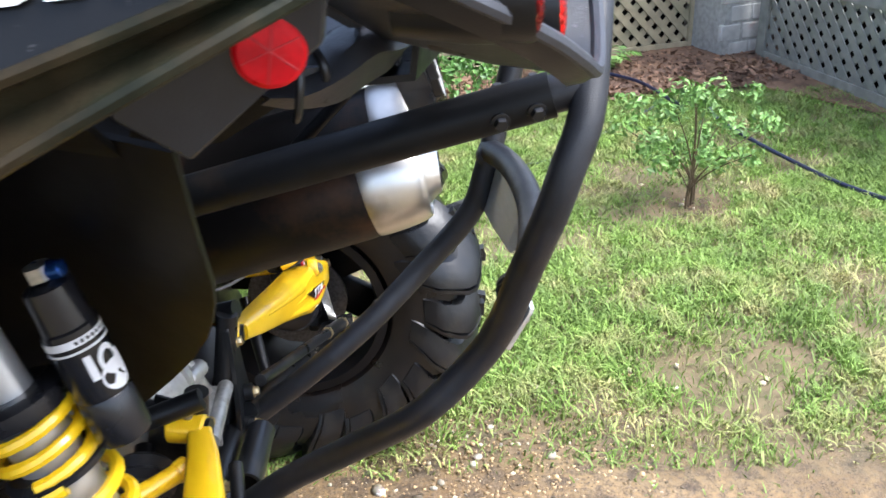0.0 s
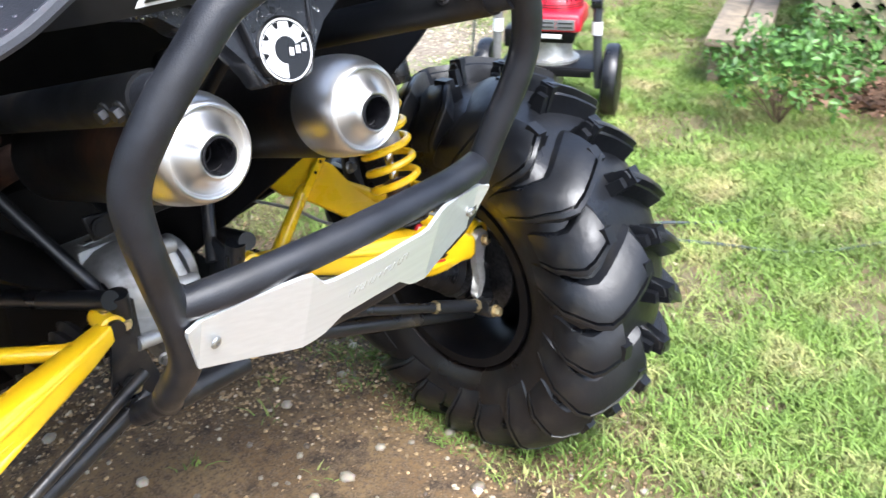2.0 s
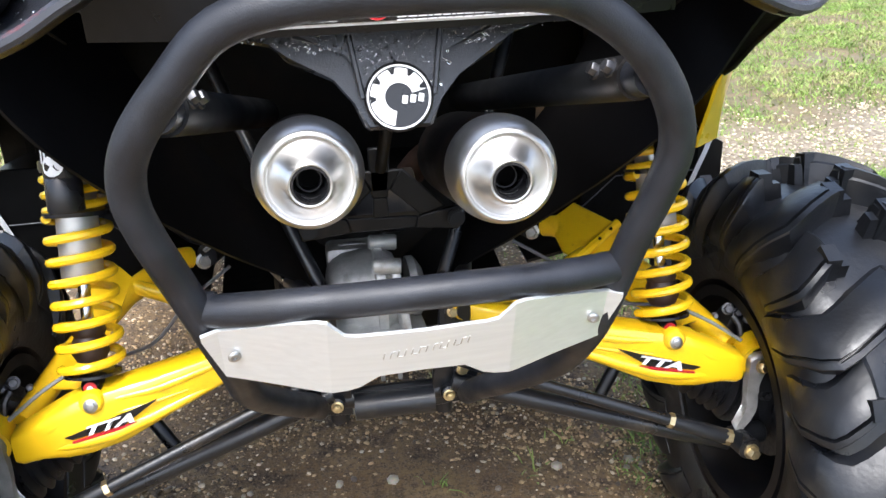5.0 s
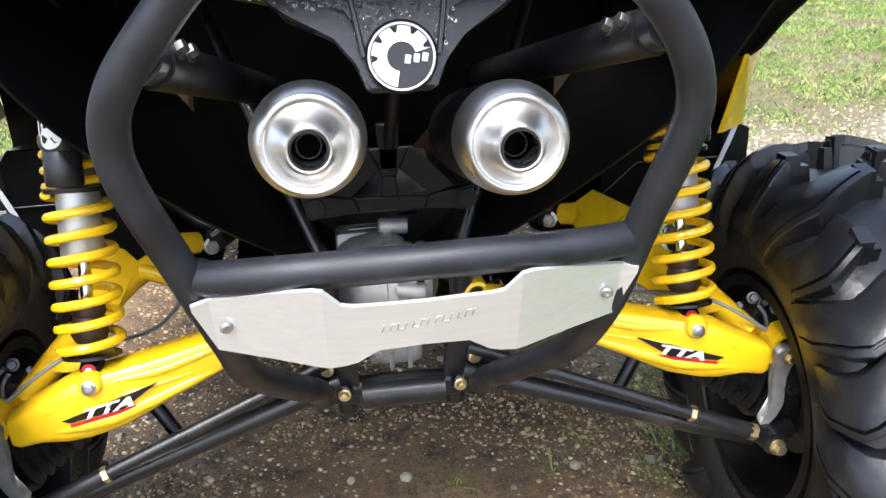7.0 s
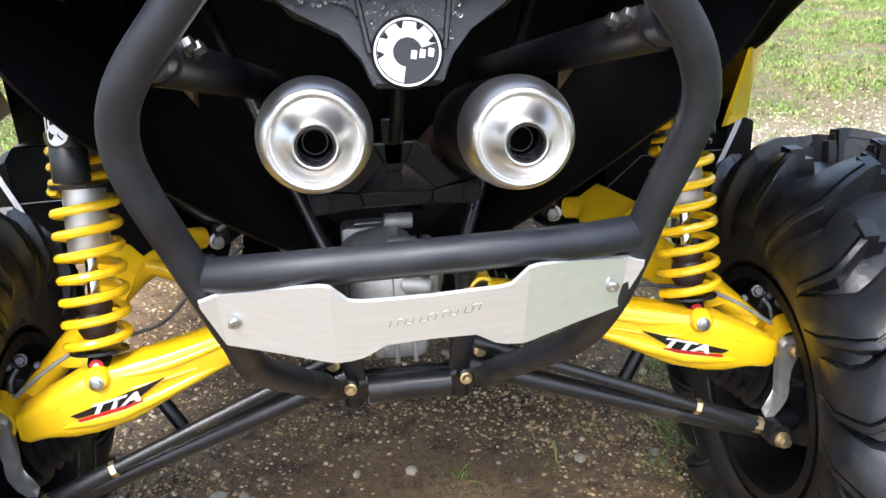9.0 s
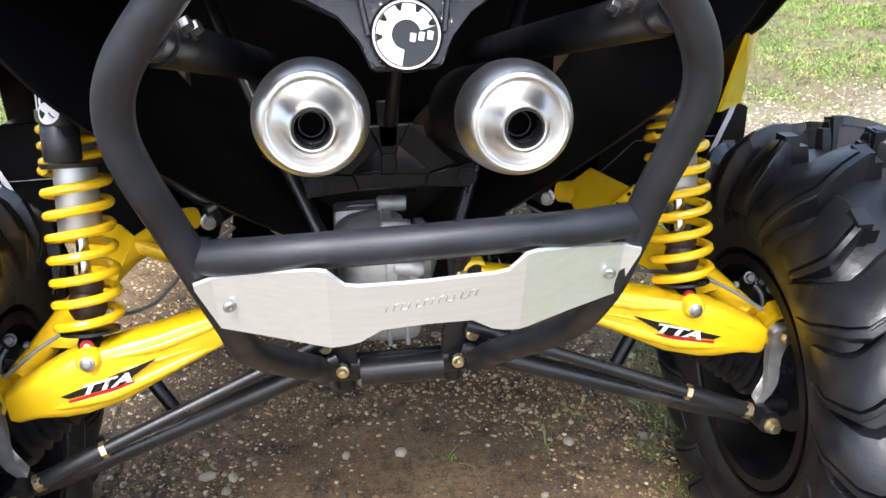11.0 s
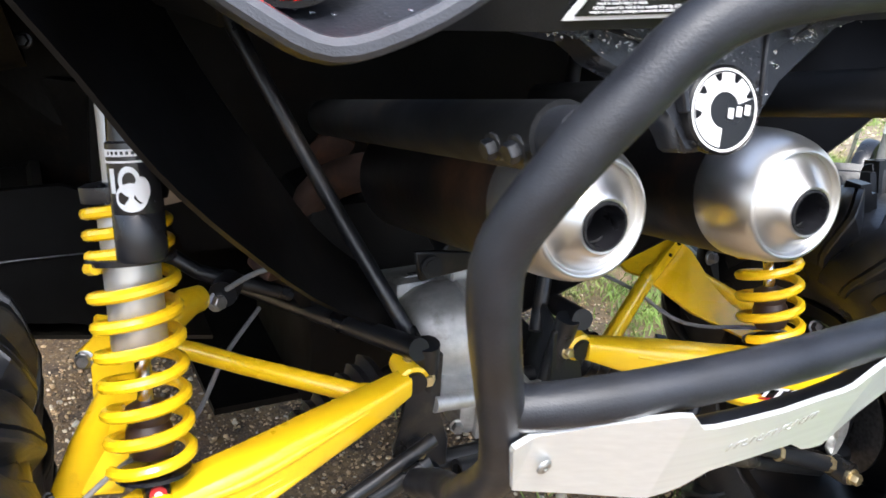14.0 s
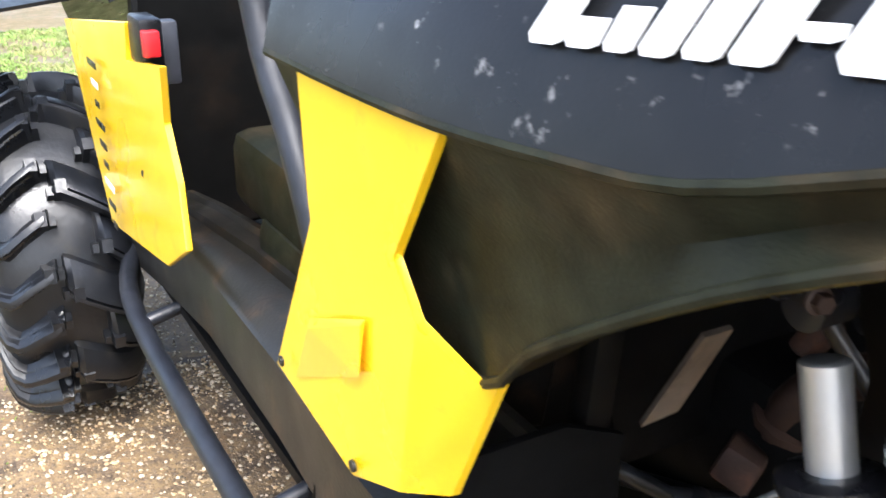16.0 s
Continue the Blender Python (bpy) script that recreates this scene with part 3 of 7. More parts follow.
# tail panel over the bracket, with the warning sticker
tail = vpart("tail_panel", skin([[(-0.30, 0.37, 1.088), (-0.1, 0.345, 1.086), (0.1, 0.345, 1.086), (0.30, 0.37, 1.088)], [(-0.30, 0.310, 1.092), (-0.18, 0.283, 1.092), (0.18, 0.283, 1.092), (0.30, 0.310, 1.092)], [(-0.30, 0.30, 1.16), (-0.17, 0.272, 1.16), (0.17, 0.272, 1.16), (0.30, 0.30, 1.16)], [(-0.30, 0.29, 1.24), (-0.16, 0.257, 1.24), (0.16, 0.257, 1.24), (0.30, 0.29, 1.24)], [(-0.30, 0.36, 1.33), (-0.1, 0.35, 1.33), (0.1, 0.35, 1.33), (0.30, 0.36, 1.33)]], 0.006), M_PLASTIC, angle=30)


def on_tail(x, z, out):
    return Vector((x, 0.2785 - 0.19 * (z - 1.12) - out, z))


def sticker(name, pts, out, material, parent):
    return sub(name, slab([on_tail(x, z, out) for x, z in pts], (0, 0.0012, 0)), material, parent, smooth=False)


lab = vpart("warning_sticker", slab([on_tail(x, z, 0.004) for x, z in ((-0.168, 1.100), (0.168, 1.100), (0.166, 1.104), (0.128, 1.153), (-0.128, 1.153), (-0.166, 1.104))], (0, 0.0012, 0)), M_WHITE, label="white-edged black warning sticker with an orange heading", smooth=False)
sticker("black_field", ((-0.160, 1.1032), (0.160, 1.1032), (0.126, 1.1500), (-0.126, 1.1500)), 0.0055, M_BLACKP, lab)
sticker("orange_field", ((-0.133, 1.1375), (0.133, 1.1375), (0.126, 1.1495), (-0.126, 1.1495)), 0.0068, M_ORANGEP, lab)
word = random.Random(8)
for r in range(11):
    z = 1.1345 - r * 0.0028 - 0.0006 * (r // 2)
    for c0, c1 in ((-0.131 - 0.0022 * r, -0.036 - 0.012 * (r % 2)), (0.000, 0.124 + 0.002 * r - 0.022 * (r % 2))):
        if c0 < -0.1 and r > 5:
            continue
        bm = bmesh.new()
        while c0 < c1:
            w = word.uniform(0.003, 0.0095)
            block(bm, on_tail(c0 + w / 2, z, 0.0068), (w, 0.0008, 0.0013), (0, 0, 0), 0)
            c0 += w + 0.0016
        sub("text_bar", bm, M_WHITE, lab, smooth=False)


def lettering(words, size, place, material, align="LEFT"):
    txt = bpy.data.curves.new("lettering", "FONT")
    txt.body, txt.size, txt.extrude, txt.align_x, txt.align_y = words, size, 0.0003, align, "CENTER"
    txo = new("lettering", txt)
    txo.matrix_world = Matrix.Translation(place) @ pose(0, 0, 0, 90, 0, 0)
    tme = bpy.data.meshes.new_from_object(txo.evaluated_get(bpy.context.evaluated_depsgraph_get()))
    tmx = txo.matrix_world.copy()
    bpy.data.objects.remove(txo)
    tme.materials.clear()
    tme.materials.append(material)
    tme.transform(tmx)
    wt = new("lettering", tme)
    wt.parent = lab


for x, z, words in ((-0.1435, 1.1150, "Overloading can cause loss of control. Loss of control can"), (-0.1455, 1.1122, "result in severe injury or death."), (-0.1480, 1.1090, "NEVER exceed the vehicle load capacity of 286 kg (630 lb) including"), (-0.1500, 1.1062, "weight of operator, passenger, accessories and trailer tongue weight.")):
    lettering(words, 0.0033, on_tail(x, z, 0.0070), M_WHITE)
sub("white_disc", turned(on_tail(-0.019, 1.117, 0.006), (0, -1, 0), [(0, 0.0125), (0.001, 0.0125), (0.001, 0.002)], 28), M_WHITE, lab)
bm = bmesh.new()
lathe(bm, on_tail(-0.019, 1.117, 0.0072), (0, -1, 0), [(0, 0.0105), (0.0006, 0.0105), (0.0006, 0.0122), (0, 0.0122)], 28)
block(bm, on_tail(-0.019, 1.117, 0.0076), (0.0016, 0.0006, 0.022), (0, 45, 0), 0)
block(bm, on_tail(-0.022, 1.120, 0.0074), (0.004, 0.0006, 0.005), (0, 20, 0), 0)
block(bm, on_tail(-0.016, 1.113, 0.0074), (0.005, 0.0006, 0.004), (0, -20, 0), 0)
sub("red_sign", bm, M_REDP, lab)
sticker("warning_triangle", ((-0.001, 1.1398), (0.009, 1.1398), (0.004, 1.1485)), 0.0080, M_BLACKP, lab)
lettering("WARNING", 0.0092, on_tail(0.036, 1.1437, 0.0085), M_BLACKP, "CENTER")

# rear fender shells with lamps, both sides
LIP = [(0.525, 0.345, 1.235), (0.475, 0.255, 1.185), (0.435, 0.210, 1.155), (0.400, 0.182, 1.130), (0.366, 0.166, 1.114), (0.325, 0.158, 1.126), (0.285, 0.154, 1.149), (0.256, 0.153, 1.168), (0.246, 0.165, 1.20), (0.25, 0.185, 1.25), (0.26, 0.20, 1.30)]
for s in (-1, 1):
    edge = spline([sides(p, s) for p in LIP], 4)
    deep = [Vector((p.x * 0.99, p.y + 0.16, p.z + 0.035)) for p in edge]
    shell = vpart("tail_lamp_housing", skin([edge, [a.lerp(b, 0.5) - Vector((0, 0, 0.004)) for a, b in zip(edge, deep)], deep], 0.006), M_PANELG, label="black moulded lamp housing with a charcoal lip")
    sub("lip", tube(edge, 0.0065, 8), M_GREY, shell)
    under = [Vector((p.x, p.y + 0.022, p.z - 0.008)) for p in edge]
    sub("under_lip", skin([edge, [Vector((p.x, p.y + 0.010, p.z - 0.006)) for p in edge], under], 0.004), M_PLASTIC, shell)
    back = [sides((0.50, 0.40, 1.22), s), sides((0.40, 0.345, 1.16), s), sides((0.29, 0.335, 1.18), s), sides((0.27, 0.36, 1.32), s), sides((0.52, 0.42, 1.34), s)]
    sub("back_wall", slab(back, (0, 0.01, 0)), M_GREY, shell)
    for (x, y, z), r in (((0.3775, 0.198, 1.168), 0.0365), ((0.4415, 0.222, 1.189), 0.0305)):
        c = Vector((x * s, y, z))
        ax = Vector((0.04 * s, -1, 0.05)).normalized()
        lamp = vpart("tail_lamp", turned(c - ax * 0.10, ax, [(0, r * 0.75), (0.05, r * 1.05), (0.094, r * 1.12), (0.097, r * 1.10), (0.097, r * 1.0), (0.05, r * 0.99), (0.03, 0.004)], 36), M_PLASTIC, label="round lit red tail lamp")
        sub("bowl", turned(c - ax * 0.045, ax, [(0, 0.004), (0.002, r * 0.3), (0.006, r * 0.5), (0.011, r * 0.66), (0.018, r * 0.82), (0.03, r * 0.97), (0.034, r * 0.97), (0.018, r * 0.87), (-0.004, 0.006)], 22, ring=True), M_BOWL, lamp, smooth=False)
        if r > 0.035:
            bm = bmesh.new()
            bmesh.ops.create_uvsphere(bm, u_segments=14, v_segments=10, radius=r * 0.18, matrix=Matrix.Translation(c - ax * 0.03))
            sub("bulb", bm, M_BULB, lamp)
        bm = bmesh.new()
        lathe(bm, c - ax * 0.008, ax, [(0, r), (0.004, r), (0.008, r * 0.9), (0.0115, r * 0.6), (0.013, r * 0.2), (0.0132, 0.0005)], 36, open_ends=True)
        sub("lens", bm, M_LENS, lamp, "red lens")
    sub("fin", slab([sides(p, s) for p in ((0.318, 0.215, 1.175), (0.318, 0.30, 1.172), (0.318, 0.31, 1.23), (0.318, 0.225, 1.22))], (0.006, 0, 0), 0.0015), M_PLASTIC, shell)
    # side reflector on its charcoal panel
    rc = Vector((0.549 * s, 0.388, 1.180))
    ax = Vector((s, -0.25, 0.12)).normalized()
    refl = vpart("side_reflector", turned(rc, ax, [(-0.004, 0.0218), (0.003, 0.0218), (0.006, 0.019), (0.007, 0.002)], 36), M_REFL, label="round red side reflector")
    for k in range(3):
        a = radians(60 * k + 20)
        d1 = ax.cross(Vector((0, 0, 1))).normalized()
        d2 = ax.cross(d1)
        e = d1 * math.cos(a) + d2 * math.sin(a)
        sub("facet_seam", tube([rc + ax * 0.006 - e * 0.019, rc + ax * 0.0072, rc + ax * 0.006 + e * 0.019], 0.0006, 5), M_REDP, refl)
    vpart("reflector_panel", slab([sides(p, s) for p in ((0.546, 0.357, 1.182), (0.545, 0.399, 1.150), (0.538, 0.446, 1.110), (0.548, 0.486, 1.140), (0.562, 0.50, 1.24), (0.556, 0.345, 1.25))], (-0.008 * s, 0, 0), 0.002), M_PANELG)
    # rail and stowed yellow rope above the silencer
    edge_t = ((0.446, 0.53), (0.449, 0.492), (0.448, 0.449), (0.439, 0.405), (0.426, 0.373), (0.400, 0.357), (0.364, 0.337), (0.320, 0.325))
    edge_t = spline([Vector((x * s, y, 1.138)) for x, y in edge_t], 3)
    inboard = Vector((-s * 0.020, 0.010, 0))
    tray = vpart("cable_tray", skin([[p + inboard + Vector((0, 0, -0.021)) for p in edge_t], [p + inboard * 0.2 + Vector((0, 0, -0.004)) for p in edge_t], [p + Vector((0, 0, 0.001)) for p in edge_t], [p + inboard * 0.35 for p in edge_t], [p + inboard * 2.2 + Vector((0, 0, -0.004)) for p in edge_t], [p + inboard * 6.5 + Vector((0, 0, 0.004)) for p in edge_t]], 0.003), M_TRAY, label="grey metal cable tray behind the lamps")
    sub("tray_web", slab([sides(p, s) for p in ((0.44, 0.53, 1.118), (0.42, 0.44, 1.118), (0.385, 0.385, 1.116), (0.36, 0.47, 1.062), (0.40, 0.53, 1.07))], (-0.004 * s, 0, 0)), M_DULL, tray)
    for cord in (((0.449, 0.495, 1.110), (0.452, 0.480, 1.135), (0.446, 0.470, 1.158), (0.42, 0.462, 1.163), (0.39, 0.46, 1.155)), ((0.44, 0.46, 1.146), (0.415, 0.43, 1.150), (0.385, 0.425, 1.144), (0.35, 0.42, 1.146)), ((0.42, 0.375, 1.112), (0.428, 0.372, 1.138), (0.41, 0.39, 1.158), (0.38, 0.42, 1.160)), ((0.43, 0.48, 1.150), (0.40, 0.44, 1.146), (0.37, 0.40, 1.143), (0.33, 0.39, 1.142))):
        sub("cord", tube([sides(p, s) for p in cord], 0.0035, 8, 4), M_RUBBER, tray)
    sub("plug", box(sides((0.40, 0.452, 1.152), s), (0.016, 0.02, 0.02), (20, 10, 30), 0.004), M_GREENP, tray, "green cable plug")
    sub("plug", box(sides((0.375, 0.405, 1.160), s), (0.012, 0.016, 0.014), (-10, 20, 60), 0.003), M_GREENP, tray, "green cable plug")
rope = None
for n, (p0, p1) in enumerate((((-0.378, 0.395, 1.136), (-0.310, 0.405, 1.139)), ((-0.372, 0.405, 1.146), (-0.322, 0.415, 1.149)))):
    p0, p1 = Vector(p0), Vector(p1)
    for strand in range(3):
        pts = []
        for k in range(25):
            ph = k * 0.9 + strand * 2.09
            pts.append(p0.lerp(p1, k / 24) + Vector((0, 0.004 * math.cos(ph), 0.004 * math.sin(ph))))
        bm = tube(pts, 0.0032, 6)
        if rope is None:
            rope = vpart("rope", bm, M_ROPE, label="braided yellow and black rope lying on the rail")
        else:
            sub("rope_strand", bm, M_BLACKP if strand == 1 else M_ROPE, rope)
vpart("strap", tube([(-0.395, 0.388, 1.150), (-0.415, 0.387, 1.158), (-0.440, 0.386, 1.150), (-0.453, 0.387, 1.133), (-0.452, 0.390, 1.114), (-0.44, 0.394, 1.104)], 0.0032, 8, 4), M_RUBBER)
# folded cover over the rear end of the tray
rows = [[], [], [], [], []]
for (x, y), top, foot in zip(((0.447, 0.412), (0.438, 0.388), (0.420, 0.360), (0.392, 0.338), (0.355, 0.322), (0.318, 0.312)), (1.130, 1.134, 1.152, 1.158, 1.148, 1.136), (1.116, 1.111, 1.110, 1.112, 1.117, 1.124)):
    for row, (dx, dy, z) in zip(rows, ((-0.045, 0.030, top - 0.010), (-0.020, 0.014, top), (-0.004, 0.002, top - 0.006), (0.003, -0.003, 0.55 * top + 0.45 * foot), (-0.008, 0.006, foot))):
        row.append(Vector((-(x + dx), y + dy, z + 0.003 * math.sin(70 * x + 9 * dx))))
vpart("tray_cover", skin([spline(row, 3) for row in rows], 0.003), M_PANELG, label="crumpled dark cover at the end of the tray")

# V-shaped underbody sheets, forward wall, engine bay
VEDGE = [(0.524, 0.458, 1.115), (0.467, 0.468, 1.03), (0.414, 0.478, 0.945), (0.342, 0.525, 0.850), (0.230, 0.640, 0.712), (0.133, 0.695, 0.632), (0.046, 0.733, 0.567)]
for s in (-1, 1):
    e = spline([sides(p, s) for p in VEDGE], 3)
    inner = [Vector((p.x * 0.80, p.y + 0.42 * (p.z - 0.35), p.z + 0.02)) for p in e]
    vpart("underbody_sheet", skin([e, [a.lerp(b, 0.5) + Vector((0.0, 0, 0.012)) for a, b in zip(e, inner)], inner], 0.005), M_SHEET, label="black underbody sheet")
    vpart("frame_rod", tube([sides(p, s) for p in ((0.285, 0.945, 1.035), (0.161, 0.763, 0.756), (0.085, 0.66, 0.60))], 0.0105, 12), M_FRAME)
    vpart("frame_tube", tube([sides(p, s) for p in ((0.30, 1.60, 0.335), (0.207, 1.10, 0.496), (0.115, 0.60, 0.645))], 0.0145, 14), M_FRAME)
    vpart("frame_tube", tube([sides(p, s) for p in ((0.10, 0.61, 0.645), (0.09, 0.63, 0.52), (0.085, 0.64, 0.40))], 0.016, 12), M_FRAME)
    vpart("wheel_well_wall", slab([sides(p, s) for p in ((0.67, 1.14, 0.59), (0.30, 1.02, 0.53), (0.27, 0.99, 1.12), (0.64, 1.02, 1.12))], (0, 0.012, 0), 0.003), M_MUDSHADE)
    for p in ((0.455, 0.716, 1.010), (0.395, 0.73, 1.015), (0.50, 0.80, 0.985)):
        vpart("mount_bolt", bolt(sides(p, s), (0.3 * s, -1, 0.2), 0.007, 0.008), M_RIM)
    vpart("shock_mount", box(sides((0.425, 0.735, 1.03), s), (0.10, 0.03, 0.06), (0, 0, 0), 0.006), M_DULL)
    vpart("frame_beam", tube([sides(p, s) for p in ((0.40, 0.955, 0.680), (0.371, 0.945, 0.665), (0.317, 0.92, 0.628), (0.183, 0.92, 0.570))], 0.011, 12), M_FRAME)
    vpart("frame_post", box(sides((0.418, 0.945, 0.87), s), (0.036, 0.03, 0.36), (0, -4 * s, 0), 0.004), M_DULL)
    vpart("wheel_well_panel", slab([sides(p, s) for p in ((0.60, 1.085, 0.70), (0.42, 1.03, 0.69), (0.41, 1.01, 0.88), (0.58, 1.055, 0.90))], (0, 0.014, 0), 0.004), M_MUDSHADE)
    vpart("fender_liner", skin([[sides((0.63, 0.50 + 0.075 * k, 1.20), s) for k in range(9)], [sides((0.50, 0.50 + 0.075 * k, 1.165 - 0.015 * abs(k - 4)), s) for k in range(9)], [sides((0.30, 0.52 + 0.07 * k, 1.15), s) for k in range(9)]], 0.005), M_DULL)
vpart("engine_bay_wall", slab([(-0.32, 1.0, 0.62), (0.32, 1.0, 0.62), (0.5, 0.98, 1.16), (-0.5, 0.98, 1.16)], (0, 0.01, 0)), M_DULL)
# unseen bed floor and box, added to keep skylight out of the wells
vpart("bed_shade_floor", box((0, 0.885, 1.165), (1.10, 0.61, 0.02)), M_DULL)
vpart("bed_shade_box", box((0, 0.885, 1.24), (0.98, 0.57, 0.16), bevel=0.02), M_DULL)
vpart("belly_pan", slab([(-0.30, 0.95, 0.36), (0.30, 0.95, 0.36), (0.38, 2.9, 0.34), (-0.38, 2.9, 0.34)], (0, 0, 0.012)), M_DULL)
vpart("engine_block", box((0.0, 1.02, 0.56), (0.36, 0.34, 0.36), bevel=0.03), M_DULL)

# rear gear case: rounded casting, two bosses on its seam and a broad foot flange
gc = Vector((-0.028, 0.722, 0.582))
bm = bmesh.new()
lathe(bm, gc + Vector((-0.062, 0, 0)), (1, 0, 0), [(0, 0.028), (0.003, 0.046), (0.012, 0.060), (0.030, 0.070), (0.060, 0.075), (0.078, 0.076), (0.080, 0.081), (0.094, 0.081), (0.096, 0.074), (0.112, 0.064), (0.120, 0.046), (0.122, 0.020)], 44)
case = vpart("gear_case", bm, M_CAST, label="cast aluminium rear gear case, damp and dusty")
for a, b, r in (((-0.016, 0.672, 0.655), (0.030, 0.668, 0.652), 0.0125), ((0.000, 0.652, 0.596), (0.047, 0.646, 0.590), 0.0130), ((-0.016, 0.735, 0.668), (0.030, 0.732, 0.666), 0.0125)):
    a, b = Vector(a), Vector(b)
    L = (b - a).length
    boss = sub("boss", turned(a, b - a, [(0, r * 0.7), (0.003, r * 0.95), (L * 0.5, r), (L - 0.003, r * 1.02), (L, r * 0.85), (L, 0.005)], 20), M_CAST, case)
    sub("boss_root", slab([a + Vector((0.004, 0.004, -0.012)), b + Vector((-0.004, 0.004, -0.012)), b + Vector((-0.006, 0.045, -0.03)), a + Vector((0.006, 0.045, -0.03))], (0, 0.004, 0.016), 0.002), M_CAST, case)
sub("seam_rib", slab([(0.026, 0.666, 0.656), (0.034, 0.646, 0.600), (0.040, 0.628, 0.552), (0.034, 0.672, 0.545), (0.022, 0.70, 0.60), (0.018, 0.70, 0.648)], (-0.014, 0.002, 0.002), 0.003), M_CAST, case)
sub("foot_flange", slab([(-0.084, 0.606, 0.563), (0.070, 0.622, 0.541), (0.062, 0.695, 0.552), (-0.08, 0.69, 0.572)], (-0.001, 0.001, -0.013), 0.003), M_CAST, case)
bm = bmesh.new()
sweep(bm, [(-0.088, 0.606, 0.557), (0.076, 0.6225, 0.535)], 0.0115, 16)
sub("flange_lip", bm, M_CAST, case, angle=50)
sub("side_cover", turned((0.045, 0.715, 0.592), (1, 0.05, 0.05), [(0, 0.05), (0.012, 0.05), (0.016, 0.045), (0.024, 0.030), (0.026, 0.01)], 28), M_CAST, case)
block_bm = box((-0.038, 0.795, 0.612), (0.094, 0.100, 0.060), (-14, 0, 0), 0.010)
sub("front_housing", block_bm, M_CAST, case)
sub("type_label", slab([(-0.062, 0.775, 0.6485), (-0.018, 0.775, 0.6485), (-0.018, 0.797, 0.6430), (-0.062, 0.797, 0.6430)], (0, 0.0004, 0.0016)), M_LABEL, case, smooth=False)
for k in range(2):
    sub("label_bar", box((-0.040 - 0.003 * k, 0.781 + 0.008 * k, 0.6495 - 0.002 * k), (0.030 - 0.008 * k, 0.003, 0.001), (-14, 0, 0), 0.0002), M_BLACKP, case)
sub("breather", tube([(0.0, 0.742, 0.662), (0.012, 0.75, 0.676), (0.03, 0.77, 0.672), (0.05, 0.80, 0.66)], 0.004, 8, 3), M_FRAME, case)
sump = sub("sump", box((0.000, 0.665, 0.505), (0.078, 0.070, 0.065), (0, 0, 0), 0.016), M_CAST, case)
sub("rib", box((-0.012, 0.628, 0.500), (0.007, 0.012, 0.055), (0, 0, 0), 0.002), M_CAST, case)
sub("rib", box((0.016, 0.628, 0.500), (0.007, 0.012, 0.055), (0, 0, 0), 0.002), M_CAST, case)
sub("drain_bolt", bolt((-0.036, 0.638, 0.490), (-0.3, -1, 0), 0.008, 0.010), M_BOLT, case)
sub("case_bolt", bolt((-0.086, 0.805, 0.615), (-1, -0.3, 0.1), 0.008, 0.012), M_ZINC, case)
vpart("gear_case_mount", box((0.0, 0.70, 0.755), (0.13, 0.12, 0.035), (15, 0, 0), 0.006), M_FRAME)

# bolted pivot plates each side and the hitch tube
for s in (-1, 1):
    shape = [(0.098, 0.665, 0.640), (0.098, 0.622, 0.625), (0.104, 0.618, 0.560), (0.108, 0.618, 0.500), (0.090, 0.618, 0.430), (0.085, 0.68, 0.42), (0.095, 0.70, 0.52)]
    pv = vpart("pivot_plate", slab([sides(p, s) for p in shape], (-0.006 * s, 0, 0), 0.001), M_FRAME)
    cheek = vpart("pivot_cheek", slab([sides(p, s) for p in ((0.078, 0.607, 0.628), (0.100, 0.607, 0.635), (0.122, 0.607, 0.610), (0.130, 0.605, 0.54), (0.142, 0.603, 0.50), (0.128, 0.607, 0.432), (0.064, 0.607, 0.426), (0.066, 0.603, 0.50), (0.082, 0.605, 0.55))], (0, 0.007, 0), 0.0015), M_FRAME)
    for p, deep in (((0.100, 0.604, 0.598), 0.0), ((0.1115, 0.600, 0.500), 0.008), ((0.0885, 0.600, 0.456), 0.010)):
        sub("bolt_boss", turned(sides(p, s), (0.1 * s, -1, 0.1), [(-0.004, 0.013), (deep, 0.013), (deep + 0.002, 0.010)], 18), M_FRAME, cheek)
        sub("pivot_bolt", bolt(Vector(sides(p, s)) + Vector((0, -deep, 0)), (0.1 * s, -1, 0.15), 0.0073, 0.008), M_ZINC, cheek)
    sub("stud", turned(sides((0.0893, 0.5835, 0.4585), s), (0.1 * s, -1, 0.15), [(0, 0.0035), (0.006, 0.0035), (0.0065, 0.002)], 12), M_ZINC, cheek)
bm = bmesh.new()
lathe(bm, (-0.062, 0.575, 0.462), (1, 0, 0), [(0, 0.016), (0, 0.021), (0.124, 0.021), (0.124, 0.016)], 24, ring=True)
vpart("hitch_tube", bm, M_FRAME)
# solid plug in the tube, black in place of the shade inside
vpart("bore_shade_plug", turned((-0.055, 0.575, 0.462), (1, 0, 0), [(0, 0.016), (0.11, 0.016)], 20), M_HOLE)
bm = bmesh.new()
sweep(bm, [(-0.11, 0.62, 0.45), (0.11, 0.62, 0.45)], 0.017, 12)
sweep(bm, [(-0.09, 0.66, 0.53), (0.09, 0.66, 0.53)], 0.014, 12)
vpart("cross_tube", bm, M_FRAME)


# ---- rain drops on the black plastic ----
drng = np.random.default_rng(3)


